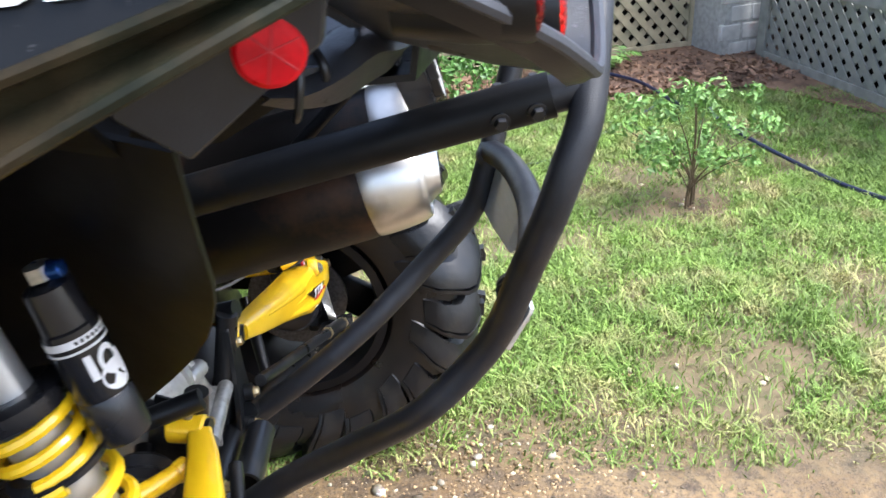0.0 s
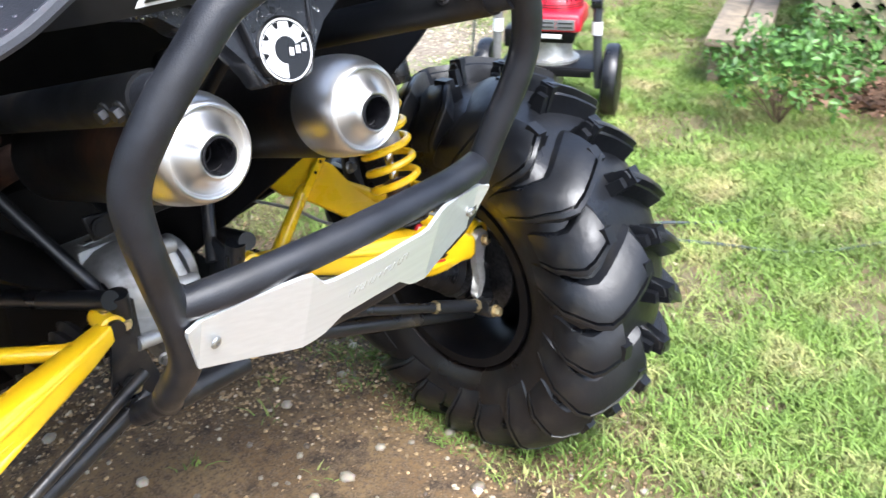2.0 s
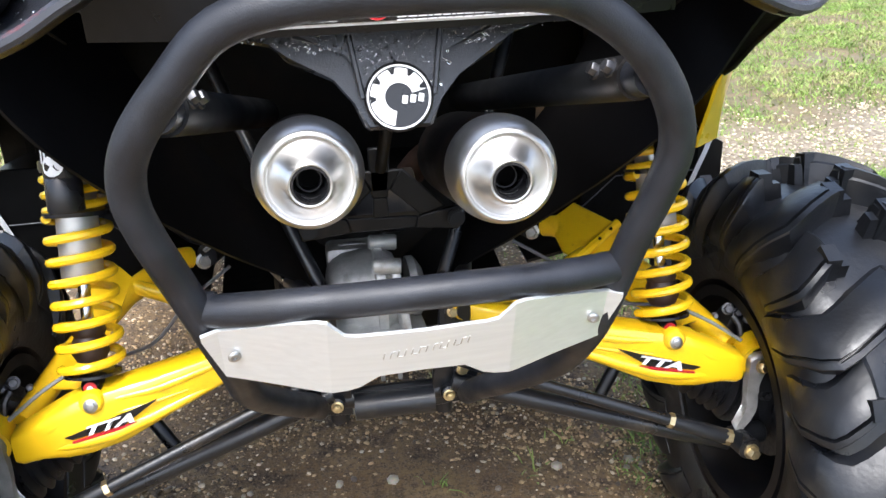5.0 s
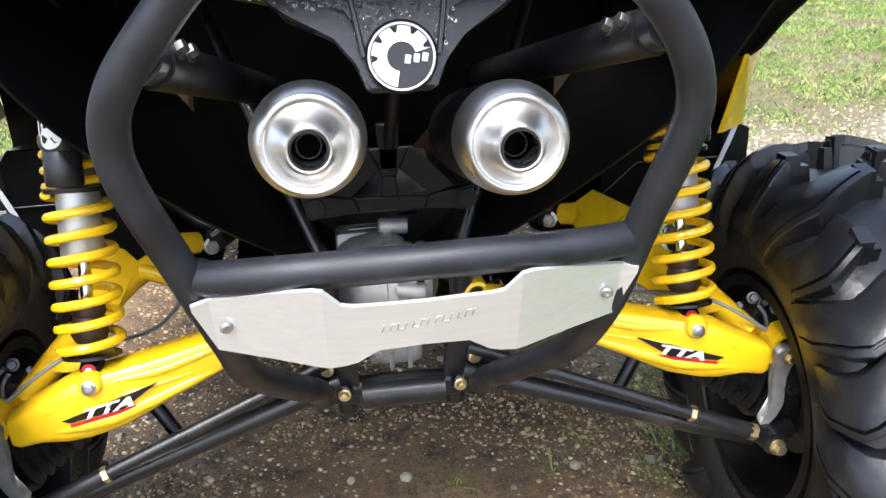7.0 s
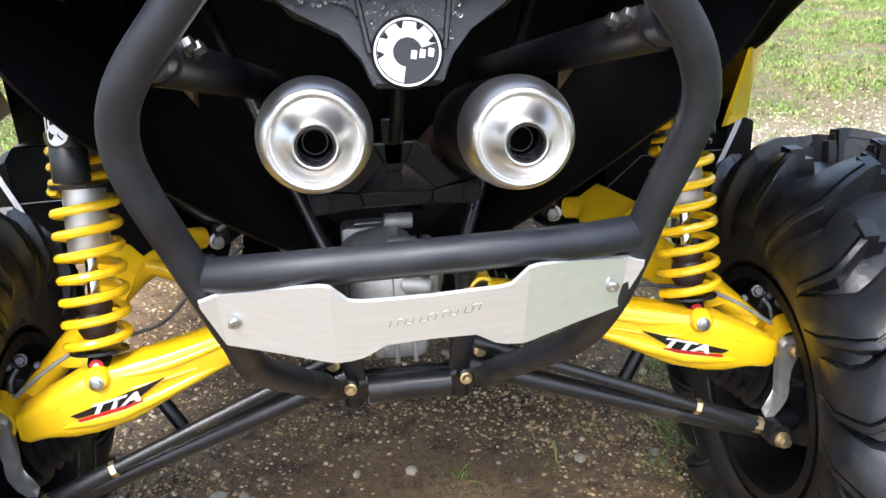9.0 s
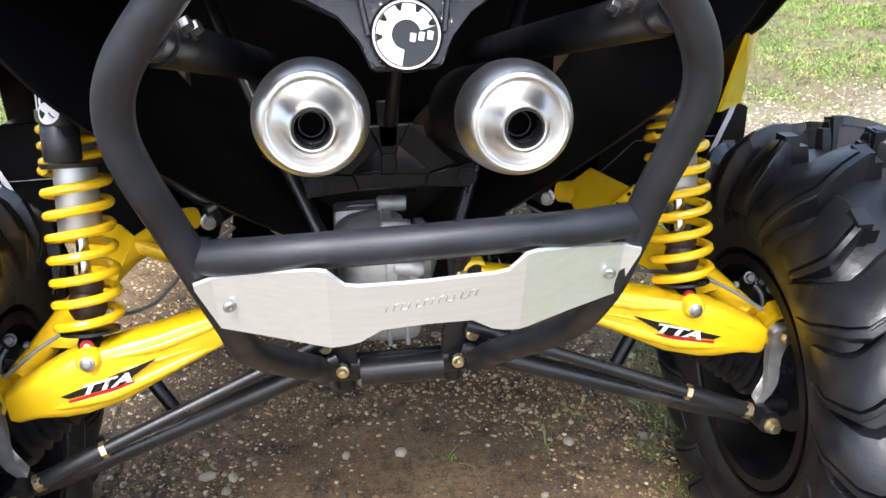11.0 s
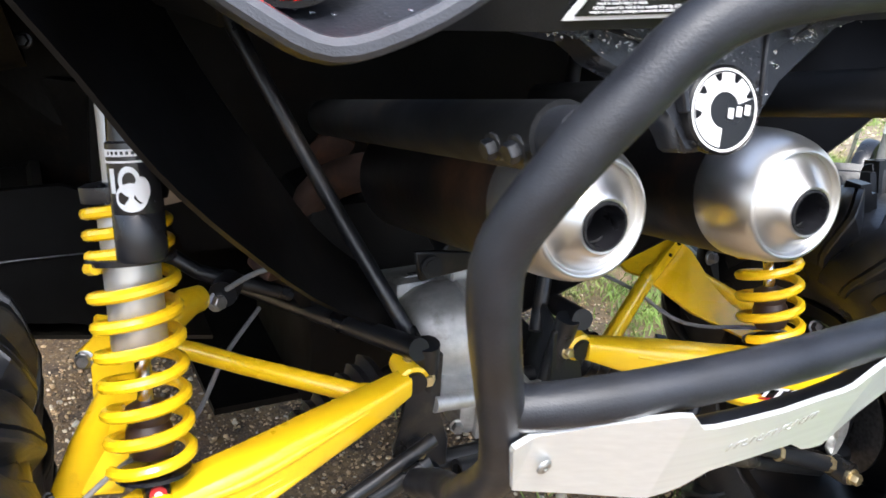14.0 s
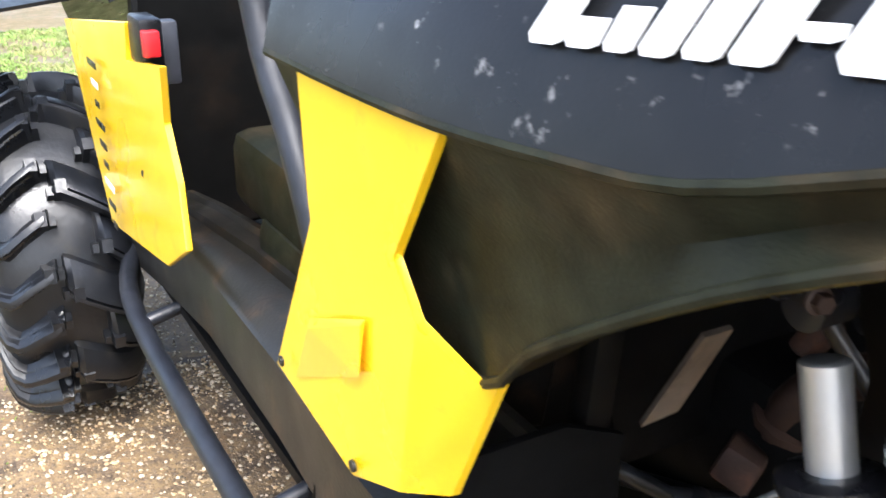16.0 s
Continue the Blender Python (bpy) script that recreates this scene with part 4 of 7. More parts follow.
def drops(name, places, normal, label):
    bm = bmesh.new()
    nv = Vector(normal).normalized()
    q = nv.to_track_quat("Z", "Y").to_matrix().to_4x4()
    for p in places:
        r = 0.0006 + 0.0017 * drng.random() ** 2.0
        bmesh.ops.create_icosphere(bm, subdivisions=1, radius=1, matrix=Matrix.Translation(p) @ q @ Matrix.Diagonal((r * drng.uniform(0.8, 1.3), r, r * 0.45, 1)))
    ob = vpart(name, bm, M_WET, None, label, angle=80)
    ob["kind"] = "stuff"


pts = []
while len(pts) < 1150:
    x, z = drng.uniform(-0.3, 0.3), drng.uniform(0.99, 1.11)
    if z > 1.074 + abs(abs(x) - 0.11) * 0.16 or (abs(x) < 0.045 and z > 1.030 and x * x + (z - 1.02) ** 2 > 0.0014) or (abs(x) < 0.055 and z > 1.05) or (abs(x) < 0.11 and z > 1.067):
        pts.append(on_bracket(x, z, 0.0084 if abs(x) < 0.1 else 0.0005))
drops("rain_drop", pts, TILT_N, "rain drops beaded on the tail bracket")
drops("rain_drop", [on_tail(drng.uniform(-0.16, 0.16), drng.uniform(1.158, 1.23), 0.002) for k in range(240)], (0, -1, 0.2), "rain drops beaded on the tail panel")
for s in (-1, 1):
    e = spline([sides(p, s) for p in LIP], 4)
    pl = []
    for k in range(160):
        i = drng.integers(8, 30)
        f = drng.uniform(0.05, 0.95)
        p = e[i].copy()
        pl.append(Vector((p.x * (1 - 0.01 * f), p.y + 0.16 * f, p.z + 0.035 * f + 0.003 - 0.006 * f * (1 - f))))
    drops("rain_drop", pl, (0, -0.2, 1), "rain drops in the lamp housing")


# ---- suspension and wheels, one set each side ----
def arm_beam(s):
    """Tapered pressed arm with rounded section, from the pivot out to the knuckle."""
    st = [(0.126, 0.606, 0.598, 0.014, 0.016), (0.165, 0.594, 0.589, 0.019, 0.020), (0.25, 0.577, 0.567, 0.027, 0.026), (0.33, 0.566, 0.541, 0.036, 0.028), (0.395, 0.557, 0.520, 0.045, 0.030),
          (0.445, 0.551, 0.511, 0.047, 0.030), (0.475, 0.548, 0.504, 0.042, 0.029), (0.510, 0.543, 0.498, 0.031, 0.027), (0.538, 0.541, 0.489, 0.026, 0.025), (0.548, 0.540, 0.488, 0.022, 0.021)]
    bm = bmesh.new()
    rings = []
    for x, y, z, hz, hy in st:
        ring = []
        for k in range(16):
            a = 2 * math.pi * k / 16
            c, q = math.cos(a), math.sin(a)
            ring.append(bm.verts.new((x * s, y + hy * math.copysign(abs(c) ** 0.32, c), z + hz * math.copysign(abs(q) ** 0.5, q))))
        rings.append(ring)
    for u, v in zip(rings, rings[1:]):
        for k in range(16):
            bm.faces.new((u[k], u[(k + 1) % 16], v[(k + 1) % 16], v[k]))
    bm.faces.new(rings[0])
    bm.faces.new(rings[-1])
    lathe(bm, (0.119 * s, 0.600, 0.600), (-0.1 * s, 1, 0.05), [(0, 0.012), (0.0, 0.0165), (0.003, 0.0195), (0.046, 0.0195), (0.049, 0.0165), (0.049, 0.012)], 20)
    return bm


def coil(s, foot, head, r, wire, turns, n=18):
    a, b = Vector(sides(foot, s)), Vector(sides(head, s))
    ax = (b - a).normalized()
    e1 = ax.cross(Vector((0, 1, 0))).normalized()
    e2 = ax.cross(e1)
    pts = []
    total = int(turns * n)
    for k in range(total + 1):
        f = k / total
        ph = 2 * math.pi * k / n
        g = f
        pts.append(a.lerp(b, g) + r * (math.cos(ph) * e1 + math.sin(ph) * e2))
    return tube(pts, wire, 8)


def decal(s, arm):
    """Dark slanted flash with white strokes, on the rear face of the arm."""
    def at(u, v, out):
        x = 0.405 + u
        return Vector((x * s, 0.5255 - 0.09 * u - out + 0.10 * v * v * 9, 0.517 - 0.22 * u + v))
    sub("black_flash", slab([at(-0.062, 0.0125, 0.002), at(0.070, 0.0010, 0.002), at(0.060, -0.0055, 0.002), at(-0.012, -0.0105, 0.002)], (0, 0.003, 0)), M_BLACKP, arm, smooth=False)
    txt = bpy.data.curves.new("lettering", "FONT")
    txt.body, txt.size, txt.offset, txt.align_x, txt.align_y = "TTA", 0.026, 0.0012, "CENTER", "CENTER"
    txo = new("lettering", txt)
    tme = bpy.data.meshes.new_from_object(txo.evaluated_get(bpy.context.evaluated_depsgraph_get()))
    bpy.data.objects.remove(txo)
    tme.materials.clear()
    tme.materials.append(M_WHITE)
    for v in tme.vertices:
        v.co = at(0.006 + s * (v.co.x * 1.45 + 0.5 * v.co.y), v.co.y * 0.78 - 0.0005 - 0.05 * s * v.co.x * s, 0.0048)
    wt = new("lettering", tme)
    wt.parent = arm
    sub("red_flash", slab([at(-0.03, -0.0105, 0.0047), at(0.06, -0.0075, 0.0047), at(0.06, -0.0105, 0.0047), at(-0.005, -0.014, 0.0047)], (0, 0.002, 0)), M_REDP, arm, smooth=False)


SHOCK_FOOT, SHOCK_HEAD = Vector((0.432, 0.560, 0.556)), Vector((0.424, 0.702, 1.005))


def on_shock(f):
    return SHOCK_FOOT.lerp(SHOCK_HEAD, f)


for s in (-1, 1):
    arm = vpart("rear_arm", arm_beam(s), M_YELLOW, label="glossy yellow pressed suspension arm")
    decal(s, arm)
    sub("pressed_edge", tube([sides(p, s) for p in ((0.20, 0.570, 0.562), (0.28, 0.552, 0.538), (0.35, 0.538, 0.513), (0.41, 0.530, 0.494), (0.45, 0.527, 0.488), (0.49, 0.525, 0.484), (0.530, 0.522, 0.479))], [0.003, 0.006, 0.009, 0.011, 0.010, 0.007, 0.003], 10, 0), M_YELLOW, arm)
    sub("shock_seat", turned(sides((0.431, 0.535, 0.551), s), (0, -1, 0.2), [(0, 0.018), (0.012, 0.017), (0.016, 0.013)], 20), M_YELLOW, arm)
    sub("arm_bolt", bolt(sides((0.118, 0.622, 0.6205), s), (-0.1 * s, -0.3, 1), 0.006, 0.006), M_ZINC, arm)
    sub("pivot_bush", turned(sides((0.119, 0.594, 0.600), s), (-0.1 * s, 1, 0.05), [(0, 0.008), (0, 0.0145), (0.06, 0.0145), (0.06, 0.008)], 18), M_RUBBER, arm)
    for ridge, rr in ((((0.19, 0.570, 0.592), (0.27, 0.551, 0.574), (0.34, 0.539, 0.557), (0.40, 0.531, 0.551)), (0.003, 0.006, 0.007, 0.004)), (((0.462, 0.526, 0.536), (0.49, 0.524, 0.518), (0.52, 0.523, 0.505), (0.538, 0.522, 0.499)), (0.004, 0.007, 0.007, 0.004)), (((0.30, 0.5445, 0.545), (0.37, 0.5330, 0.532), (0.42, 0.5275, 0.528)), (0.002, 0.005, 0.002))):
        sub("pressed_ridge", sweep(bmesh.new(), spline([sides(p, s) for p in ridge], 3), np.interp(np.linspace(0, 1, 3 * len(ridge) - 2), np.linspace(0, 1, len(rr)), rr).tolist(), 10), M_YELLOW, arm)
    sub("arm_bolt", bolt(sides((0.431, 0.519, 0.551), s), (0, -1, 0.2), 0.0075, 0.005), M_BOLT, arm)
    # forward leg with its broad gusset and the diagonal brace
    leg = vpart("front_leg", tube([sides(p, s) for p in ((0.322, 0.893, 0.600), (0.340, 0.876, 0.606), (0.42, 0.80, 0.582), (0.49, 0.68, 0.545), (0.545, 0.57, 0.505))], [0.019, 0.021, 0.020, 0.021, 0.018], 14, 0), M_YELLOW)
    if s > 0:
        sub("gusset", slab([sides(p, s) for p in ((0.332, 0.897, 0.602), (0.340, 0.871, 0.630), (0.373, 0.882, 0.648), (0.426, 0.803, 0.634), (0.345, 0.757, 0.592), (0.330, 0.80, 0.588))], (0.004 * s, 0.006, -0.006), 0.002), M_YELLOW, leg)
        sub("gusset", slab([sides(p, s) for p in ((0.345, 0.755, 0.588), (0.426, 0.797, 0.630), (0.4416, 0.7816, 0.6164), (0.438, 0.715, 0.582), (0.448, 0.68, 0.566), (0.51, 0.61, 0.532), (0.46, 0.60, 0.530), (0.387, 0.70, 0.555))], (0.004 * s, 0.006, -0.006), 0.002), M_YELLOW, leg)
        sub("channel", sweep(bmesh.new(), [sides((0.338, 0.752, 0.590), s), sides((0.430, 0.797, 0.636), s)], 0.0085, 8), M_YELLOW, leg)
        for f in (0.55, 0.8):
            # black disc laid on the channel, painted as a shaded hole
            sub("hole_shade_disc", turned(Vector(sides((0.338, 0.752, 0.590), s)).lerp(Vector(sides((0.430, 0.797, 0.636), s)), f) + Vector((0, -0.006, 0.0055)), (0, -0.7, 0.7), [(0, 0.0032), (0.0012, 0.0032), (0.0012, 0.001)], 12), M_HOLE, leg)
    else:
        sub("gusset", slab([sides(p, s) for p in ((0.405, 0.815, 0.606), (0.424, 0.812, 0.632), (0.460, 0.818, 0.640), (0.462, 0.800, 0.618), (0.488, 0.790, 0.606), (0.468, 0.772, 0.600), (0.474, 0.72, 0.552), (0.484, 0.67, 0.530), (0.51, 0.61, 0.532), (0.46, 0.60, 0.530), (0.430, 0.72, 0.566))], (0.004 * s, 0.006, -0.006), 0.002), M_YELLOW, leg)
    sub("brace", tube([sides(p, s) for p in ((0.405, 0.810, 0.592), (0.348, 0.765, 0.592), (0.30, 0.727, 0.586), (0.165, 0.613, 0.580))], 0.0125, 14), M_YELLOW, leg)
    sub("brace_weld", turned(sides((0.178, 0.624, 0.581), s), (-0.135 * s, -0.114, -0.006), [(-0.004, 0.0132), (0, 0.0145), (0.012, 0.016)], 14), M_YELLOW, leg)
    sub("leg_bolt", bolt(sides((0.298, 0.892, 0.592), s), (-0.4 * s, -1, 0.2), 0.011, 0.012), M_BOLT, leg)
    sub("leg_bolt", bolt(sides((0.480, 0.782, 0.598), s), (0.3 * s, -1, 0.3), 0.009, 0.012), M_BOLT, leg)
    sub("bushing", turned(sides((0.29, 0.885, 0.605), s), (-0.5 * s, 1, 0), [(0, 0.02), (0.04, 0.02)], 16), M_FRAME, leg)
    sub("strut", tube([sides((0.42, 0.66, 0.50), s), sides((0.345, 0.622, 0.388), s)], 0.011, 10), M_FRAME, leg)
    # shock absorber
    ax = (on_shock(1) - on_shock(0))
    axs = Vector(sides(ax, s)).normalized()
    shock = vpart("shock_absorber", turned(sides(on_shock(0.33), s), axs, [(0, 0.012), (0, 0.0275), (0.004, 0.029), (0.145, 0.029), (0.150, 0.020), (0.262, 0.020), (0.264, 0.017), (0.264, 0.01)], 28), M_SHOCK, label="silver shock absorber with yellow coil springs")
    sub("shaft", turned(sides(on_shock(0.08), s), axs, [(0, 0.0085), (0.16, 0.0085)], 14), M_CHROME, shock)
    sub("bump_stop", turned(sides(on_shock(0.085), s), axs, [(0, 0.020), (0.012, 0.026), (0.03, 0.024), (0.036, 0.021), (0.042, 0.024), (0.055, 0.022), (0.06, 0.012)], 20), M_GAITER, shock)
    sub("spring_seat", turned(sides(on_shock(0.035), s), axs, [(0, 0.026), (0.003, 0.040), (0.007, 0.040), (0.01, 0.02)], 28), M_CAN, shock)
    sub("main_spring", coil(s, on_shock(0.062), on_shock(0.525), 0.0415, 0.0068, 7.1, 24), M_SPRING, shock)
    sub("spacer", turned(sides(on_shock(0.527), s), axs, [(0, 0.034), (0, 0.045), (0.006, 0.046), (0.011, 0.04), (0.011, 0.034)], 24), M_CAN, shock)
    sub("tender_spring", coil(s, on_shock(0.545), on_shock(0.655), 0.0395, 0.0062, 2.4), M_SPRING, shock)
    sub("collar", turned(sides(on_shock(0.66), s), axs, [(0, 0.032), (0, 0.042), (0.006, 0.044), (0.016, 0.044), (0.02, 0.036), (0.02, 0.03)], 24), M_CAN, shock)
    sub("lower_eye", box(sides(on_shock(0.0), s), (0.028, 0.034, 0.045), (17, 0, 0), 0.006), M_RIM, shock)
    sub("eye_cap", turned(Vector(sides(on_shock(0.02), s)) - Vector((0, 0.0235, -0.003)), (0, -1, 0.2), [(0, 0.009), (0.003, 0.009), (0.0032, 0.006)], 20), M_REDP, shock)
    sub("eye_washer", turned(Vector(sides(on_shock(0.02), s)) - Vector((0, 0.0268, -0.0035)), (0, -1, 0.2), [(0, 0.0042), (0.0015, 0.0042), (0.0016, 0.002)], 16), M_WHITE, shock)
    sub("top_eye", turned(Vector(sides(on_shock(0.985), s)) - Vector((0.02, 0, 0)), (1, 0, 0), [(0, 0.02), (0.04, 0.02)], 18), M_CAN, shock)
    sub("top_bolt", bolt(sides((0.442, 0.690, 1.008), s), (0.35 * s, -1, 0.1), 0.0085, 0.010), M_GAITER, shock)
    if s > 0:
        shock.location = (0, 0.010, -0.008)
    # remote canister with its printed band
    lo, hi = Vector(sides((0.4225, 0.572, 0.823), s)), Vector(sides((0.4205, 0.612, 0.974), s))
    cax = (hi - lo).normalized()
    canr = vpart("reservoir", turned(lo, cax, [(0, 0.01), (0, 0.0225), (0.003, 0.0242), (0.045, 0.0242), (0.046, 0.0235), (0.048, 0.0242), (0.112, 0.0242), (0.114, 0.0222), (0.150, 0.0205), (0.154, 0.013)], 32), M_CAN, label="black anodised shock reservoir with white print")
    u1 = cax.cross(Vector((0, 1, 0))).normalized()
    u2 = cax.cross(u1)

    def band(h0, h1, a0, a1, n=20, out=0.0247):
        bm = bmesh.new()
        va = [[bm.verts.new(lo + cax * h + r * (math.cos(a0 + (a1 - a0) * k / n) * u1 + math.sin(a0 + (a1 - a0) * k / n) * u2)) for k in range(n + 1)] for h, r in ((h0, out), (h1, out), (h1, 0.0238), (h0, 0.0238))]
        for i in range(4):
            for k in range(n):
                bm.faces.new((va[i][k], va[i][k + 1], va[(i + 1) % 4][k + 1], va[(i + 1) % 4][k]))
        return bm
    sub("white_band", band(0.100, 0.1065, 0, 2 * math.pi, 40), M_WHITE, canr)
    sub("white_line", band(0.094, 0.096, 0, 2 * math.pi, 40), M_WHITE, canr)
    mid = math.atan2(Vector((0.35 * s, -1, 0)).dot(u2), Vector((0.35 * s, -1, 0)).dot(u1))

    def blot(da, h, wa, wh, hole=0.0, n=24):
        """A rounded white print on the canister, plain or as a ring."""
        bm = bmesh.new()
        rims = []
        for q in ((1.0, hole) if hole else (1.0, 0.02)):
            rims.append([bm.verts.new(lo + cax * (h + wh * q * math.sin(2 * math.pi * k / n)) + 0.0247 * (math.cos(mid + da + wa * q * math.cos(2 * math.pi * k / n)) * u1 + math.sin(mid + da + wa * q * math.cos(2 * math.pi * k / n)) * u2)) for k in range(n)])
        for k in range(n):
            bm.faces.new((rims[0][k], rims[0][(k + 1) % n], rims[1][(k + 1) % n], rims[1][k]))
        return bm
    turn = 1 if u1.cross(u2).dot(cax) > 0 else -1
    for bm in (blot(0.05 * turn, 0.062, 0.62, 0.0135), blot(0.48 * turn, 0.069, 0.30, 0.012), blot(0.02 * turn, 0.077, 0.42, 0.014, 0.62)):
        sub("white_print", bm, M_WHITE, canr)
    for da, h0, h1, w in ((-0.68, 0.066, 0.089, 0.13),):
        sub("white_print", band(h0, h1, mid + da * turn - w, mid + da * turn + w, 8), M_WHITE, canr)
    for k in range(8):
        sub("dark_print", band(0.1018, 0.1048, mid + turn * (-0.8 + 0.2 * k), mid + turn * (-0.8 + 0.2 * k) + 0.11, 4, 0.0250), M_BLACKP, canr)
    sub("hose_fitting", turned(hi, cax, [(0, 0.012), (0.012, 0.012), (0.014, 0.008)], 6), M_BOLT, canr)
    sub("valve", turned(hi + cax * 0.008 - Vector((0, 0.012, 0)), (0.2 * s, -1, 0.2), [(-0.016, 0.0085), (0.0, 0.0085), (0.008, 0.007), (0.010, 0.004)], 18), M_BLUE, canr)
    # links, drive shaft with bellows, brake line
    low = vpart("lower_link", tube([sides(p, s) for p in ((0.095, 0.60, 0.475), (0.155, 0.59, 0.456), (0.454, 0.539, 0.372), (0.54, 0.525, 0.350))], 0.0155, 14), M_FRAME)
    toe = vpart("toe_link", tube([sides(p, s) for p in ((0.10, 0.575, 0.528), (0.19, 0.556, 0.497), (0.431, 0.515, 0.411), (0.44, 0.513, 0.408))], 0.0095, 12), M_FRAME)
    sub("jam_nut", turned(sides((0.432, 0.515, 0.4105), s), (0.94 * s, -0.16, -0.3), [(-0.004, 0.0125), (0.004, 0.0125)], 6), M_ZINC, toe)
    sub("sleeve", tube([sides(p, s) for p in ((0.436, 0.5145, 0.409), (0.52, 0.499, 0.379))], 0.0125, 12), M_FRAME, toe)
    sub("jam_nut", turned(sides((0.523, 0.498, 0.378), s), (0.94 * s, -0.16, -0.3), [(-0.006, 0.013), (0.006, 0.013)], 6), M_ZINC, toe)
    sub("rod_end", turned(sides((0.551, 0.490, 0.364), s), (0.1 * s, -1, 0.1), [(-0.02, 0.018), (0.012, 0.018), (0.013, 0.010)], 18), M_FRAME, toe)
    sub("rod_end_bolt", bolt(sides((0.555, 0.477, 0.361), s), (0.1 * s, -1, 0.1), 0.0095, 0.012), M_ZINC, toe)
    shaft = vpart("drive_shaft", tube([sides(p, s) for p in ((0.10, 0.69, 0.56), (0.22, 0.675, 0.52), (0.50, 0.62, 0.43), (0.60, 0.60, 0.395))], 0.014, 12), M_FRAME)
    for start, end, r0, r1 in (((0.465, 0.63, 0.44), (0.575, 0.605, 0.40), 0.026, 0.058), ((0.25, 0.668, 0.512), (0.13, 0.685, 0.55), 0.024, 0.048)):
        a, b = Vector(sides(start, s)), Vector(sides(end, s))
        prof, L = [], (b - a).length
        for k in range(15):
            f = k / 14
            prof.append((L * f, (r0 + (r1 - r0) * f) * (1.0 if k % 2 else 0.80)))
        sub("bellows", turned(a, b - a, prof, 22), M_RUBBER, shaft)
    sub("boot_clamp", turned(sides((0.572, 0.606, 0.401), s), (s, 0, -0.35), [(0, 0.060), (0.007, 0.060)], 28), M_OXIDE, shaft)
    line = spline([sides(p, s) for p in ((0.25, 0.84, 0.60), (0.315, 0.765, 0.578), (0.37, 0.69, 0.545), (0.45, 0.61, 0.565), (0.50, 0.575, 0.555), (0.555, 0.55, 0.522))], 5)
    vpart("brake_line", tube(line, 0.0032, 8), M_CABLE)
    vpart("brake_line", tube([sides(p, s) for p in ((0.12, 0.80, 0.66), (0.19, 0.82, 0.672), (0.25, 0.84, 0.655), (0.29, 0.86, 0.625))], 0.004, 8, 4), M_CABLE)
    # knuckle, caliper arm, disc
    kn = vpart("knuckle", box(sides((0.618, 0.60, 0.40), s), (0.05, 0.10, 0.17), (0, 0, 0), 0.02), M_FRAME)
    sub("knuckle_web", slab([sides(p, s) for p in ((0.590, 0.556, 0.440), (0.622, 0.560, 0.425), (0.648, 0.566, 0.375), (0.640, 0.560, 0.330), (0.585, 0.545, 0.325), (0.565, 0.535, 0.345), (0.590, 0.55, 0.375))], (0, 0.03, 0), 0.004), M_FRAME, kn)
    sub("knuckle_bolt", bolt(sides((0.611, 0.555, 0.409), s), (0.1 * s, -1, 0.2), 0.0075, 0.009), M_OXIDE, kn)
    sub("link_boss", turned(sides((0.548, 0.532, 0.352), s), (s, 0.15, -0.05), [(0, 0.010), (0, 0.017), (0.055, 0.018), (0.06, 0.012)], 18), M_FRAME, kn)
    sub("outer_joint", turned(sides((0.589, 0.575, 0.481), s), (0.15 * s, -1, 0.3), [(-0.03, 0.0235), (0.020, 0.0235), (0.026, 0.018)], 22), M_RUBBER, kn)
    loop = [sides((0.589 + 0.031 * math.cos(radians(a)), 0.560 + 0.004 * math.cos(radians(a)), 0.480 + 0.029 * math.sin(radians(a))), s) for a in range(-15, 226, 15)]
    sub("yellow_end", skin([[Vector(p) + Vector((0, -0.012, 0.002)) for p in loop], [Vector(p) + Vector((0, 0.026, 0.008)) for p in loop]], 0.006), M_YELLOW, kn)
    sub("joint_bolt", bolt(sides((0.5845, 0.528, 0.483), s), (0.15 * s, -1, 0.3), 0.0085, 0.008), M_ZINC, kn)
    bend = spline([Vector(p) for p in ((0.5850, 0.534, 0.497), (0.5845, 0.534, 0.484), (0.578, 0.532, 0.462), (0.574, 0.530, 0.437), (0.5745, 0.526, 0.412), (0.566, 0.520, 0.391), (0.543, 0.510, 0.378))], 3)
    edge_a, edge_b = [], []
    for k, q in enumerate(bend):
        dq = bend[min(k + 1, len(bend) - 1)] - bend[max(k - 1, 0)]
        nq = Vector((-dq.z, 0, dq.x)).normalized() * float(np.interp(k / (len(bend) - 1), [0, 0.06, 0.15, 0.3, 0.5, 0.8, 1], [0.010, 0.016, 0.019, 0.013, 0.0095, 0.0095, 0.007]))
        edge_a.append(sides(q + nq, s))
        edge_b.append(sides(q - nq, s))
    sub("lever", slab(edge_a + edge_b[::-1], (0, 0.016, 0.003), 0.002), M_CAST, kn, "bare cast lever")
    sub("caliper", box(sides((0.590, 0.640, 0.505), s), (0.060, 0.05, 0.035), (0, 20, 0), 0.012), M_OXIDE, kn)
    for x, z, r in ((0.560, 0.545, 0.0075), (0.578, 0.536, 0.006), (0.538, 0.534, 0.0045), (0.600, 0.522, 0.007)):
        sub("caliper_bolt", bolt(sides((x, 0.615, z), s), (-0.3 * s, -1, 0.5), r, 0.012), M_OXIDE, kn)
    sub("bleed_fitting", tube([sides(p, s) for p in ((0.572, 0.585, 0.508), (0.570, 0.59, 0.528), (0.562, 0.60, 0.540))], 0.0055, 8, 2), M_OXIDE, kn)
    bm = bmesh.new()
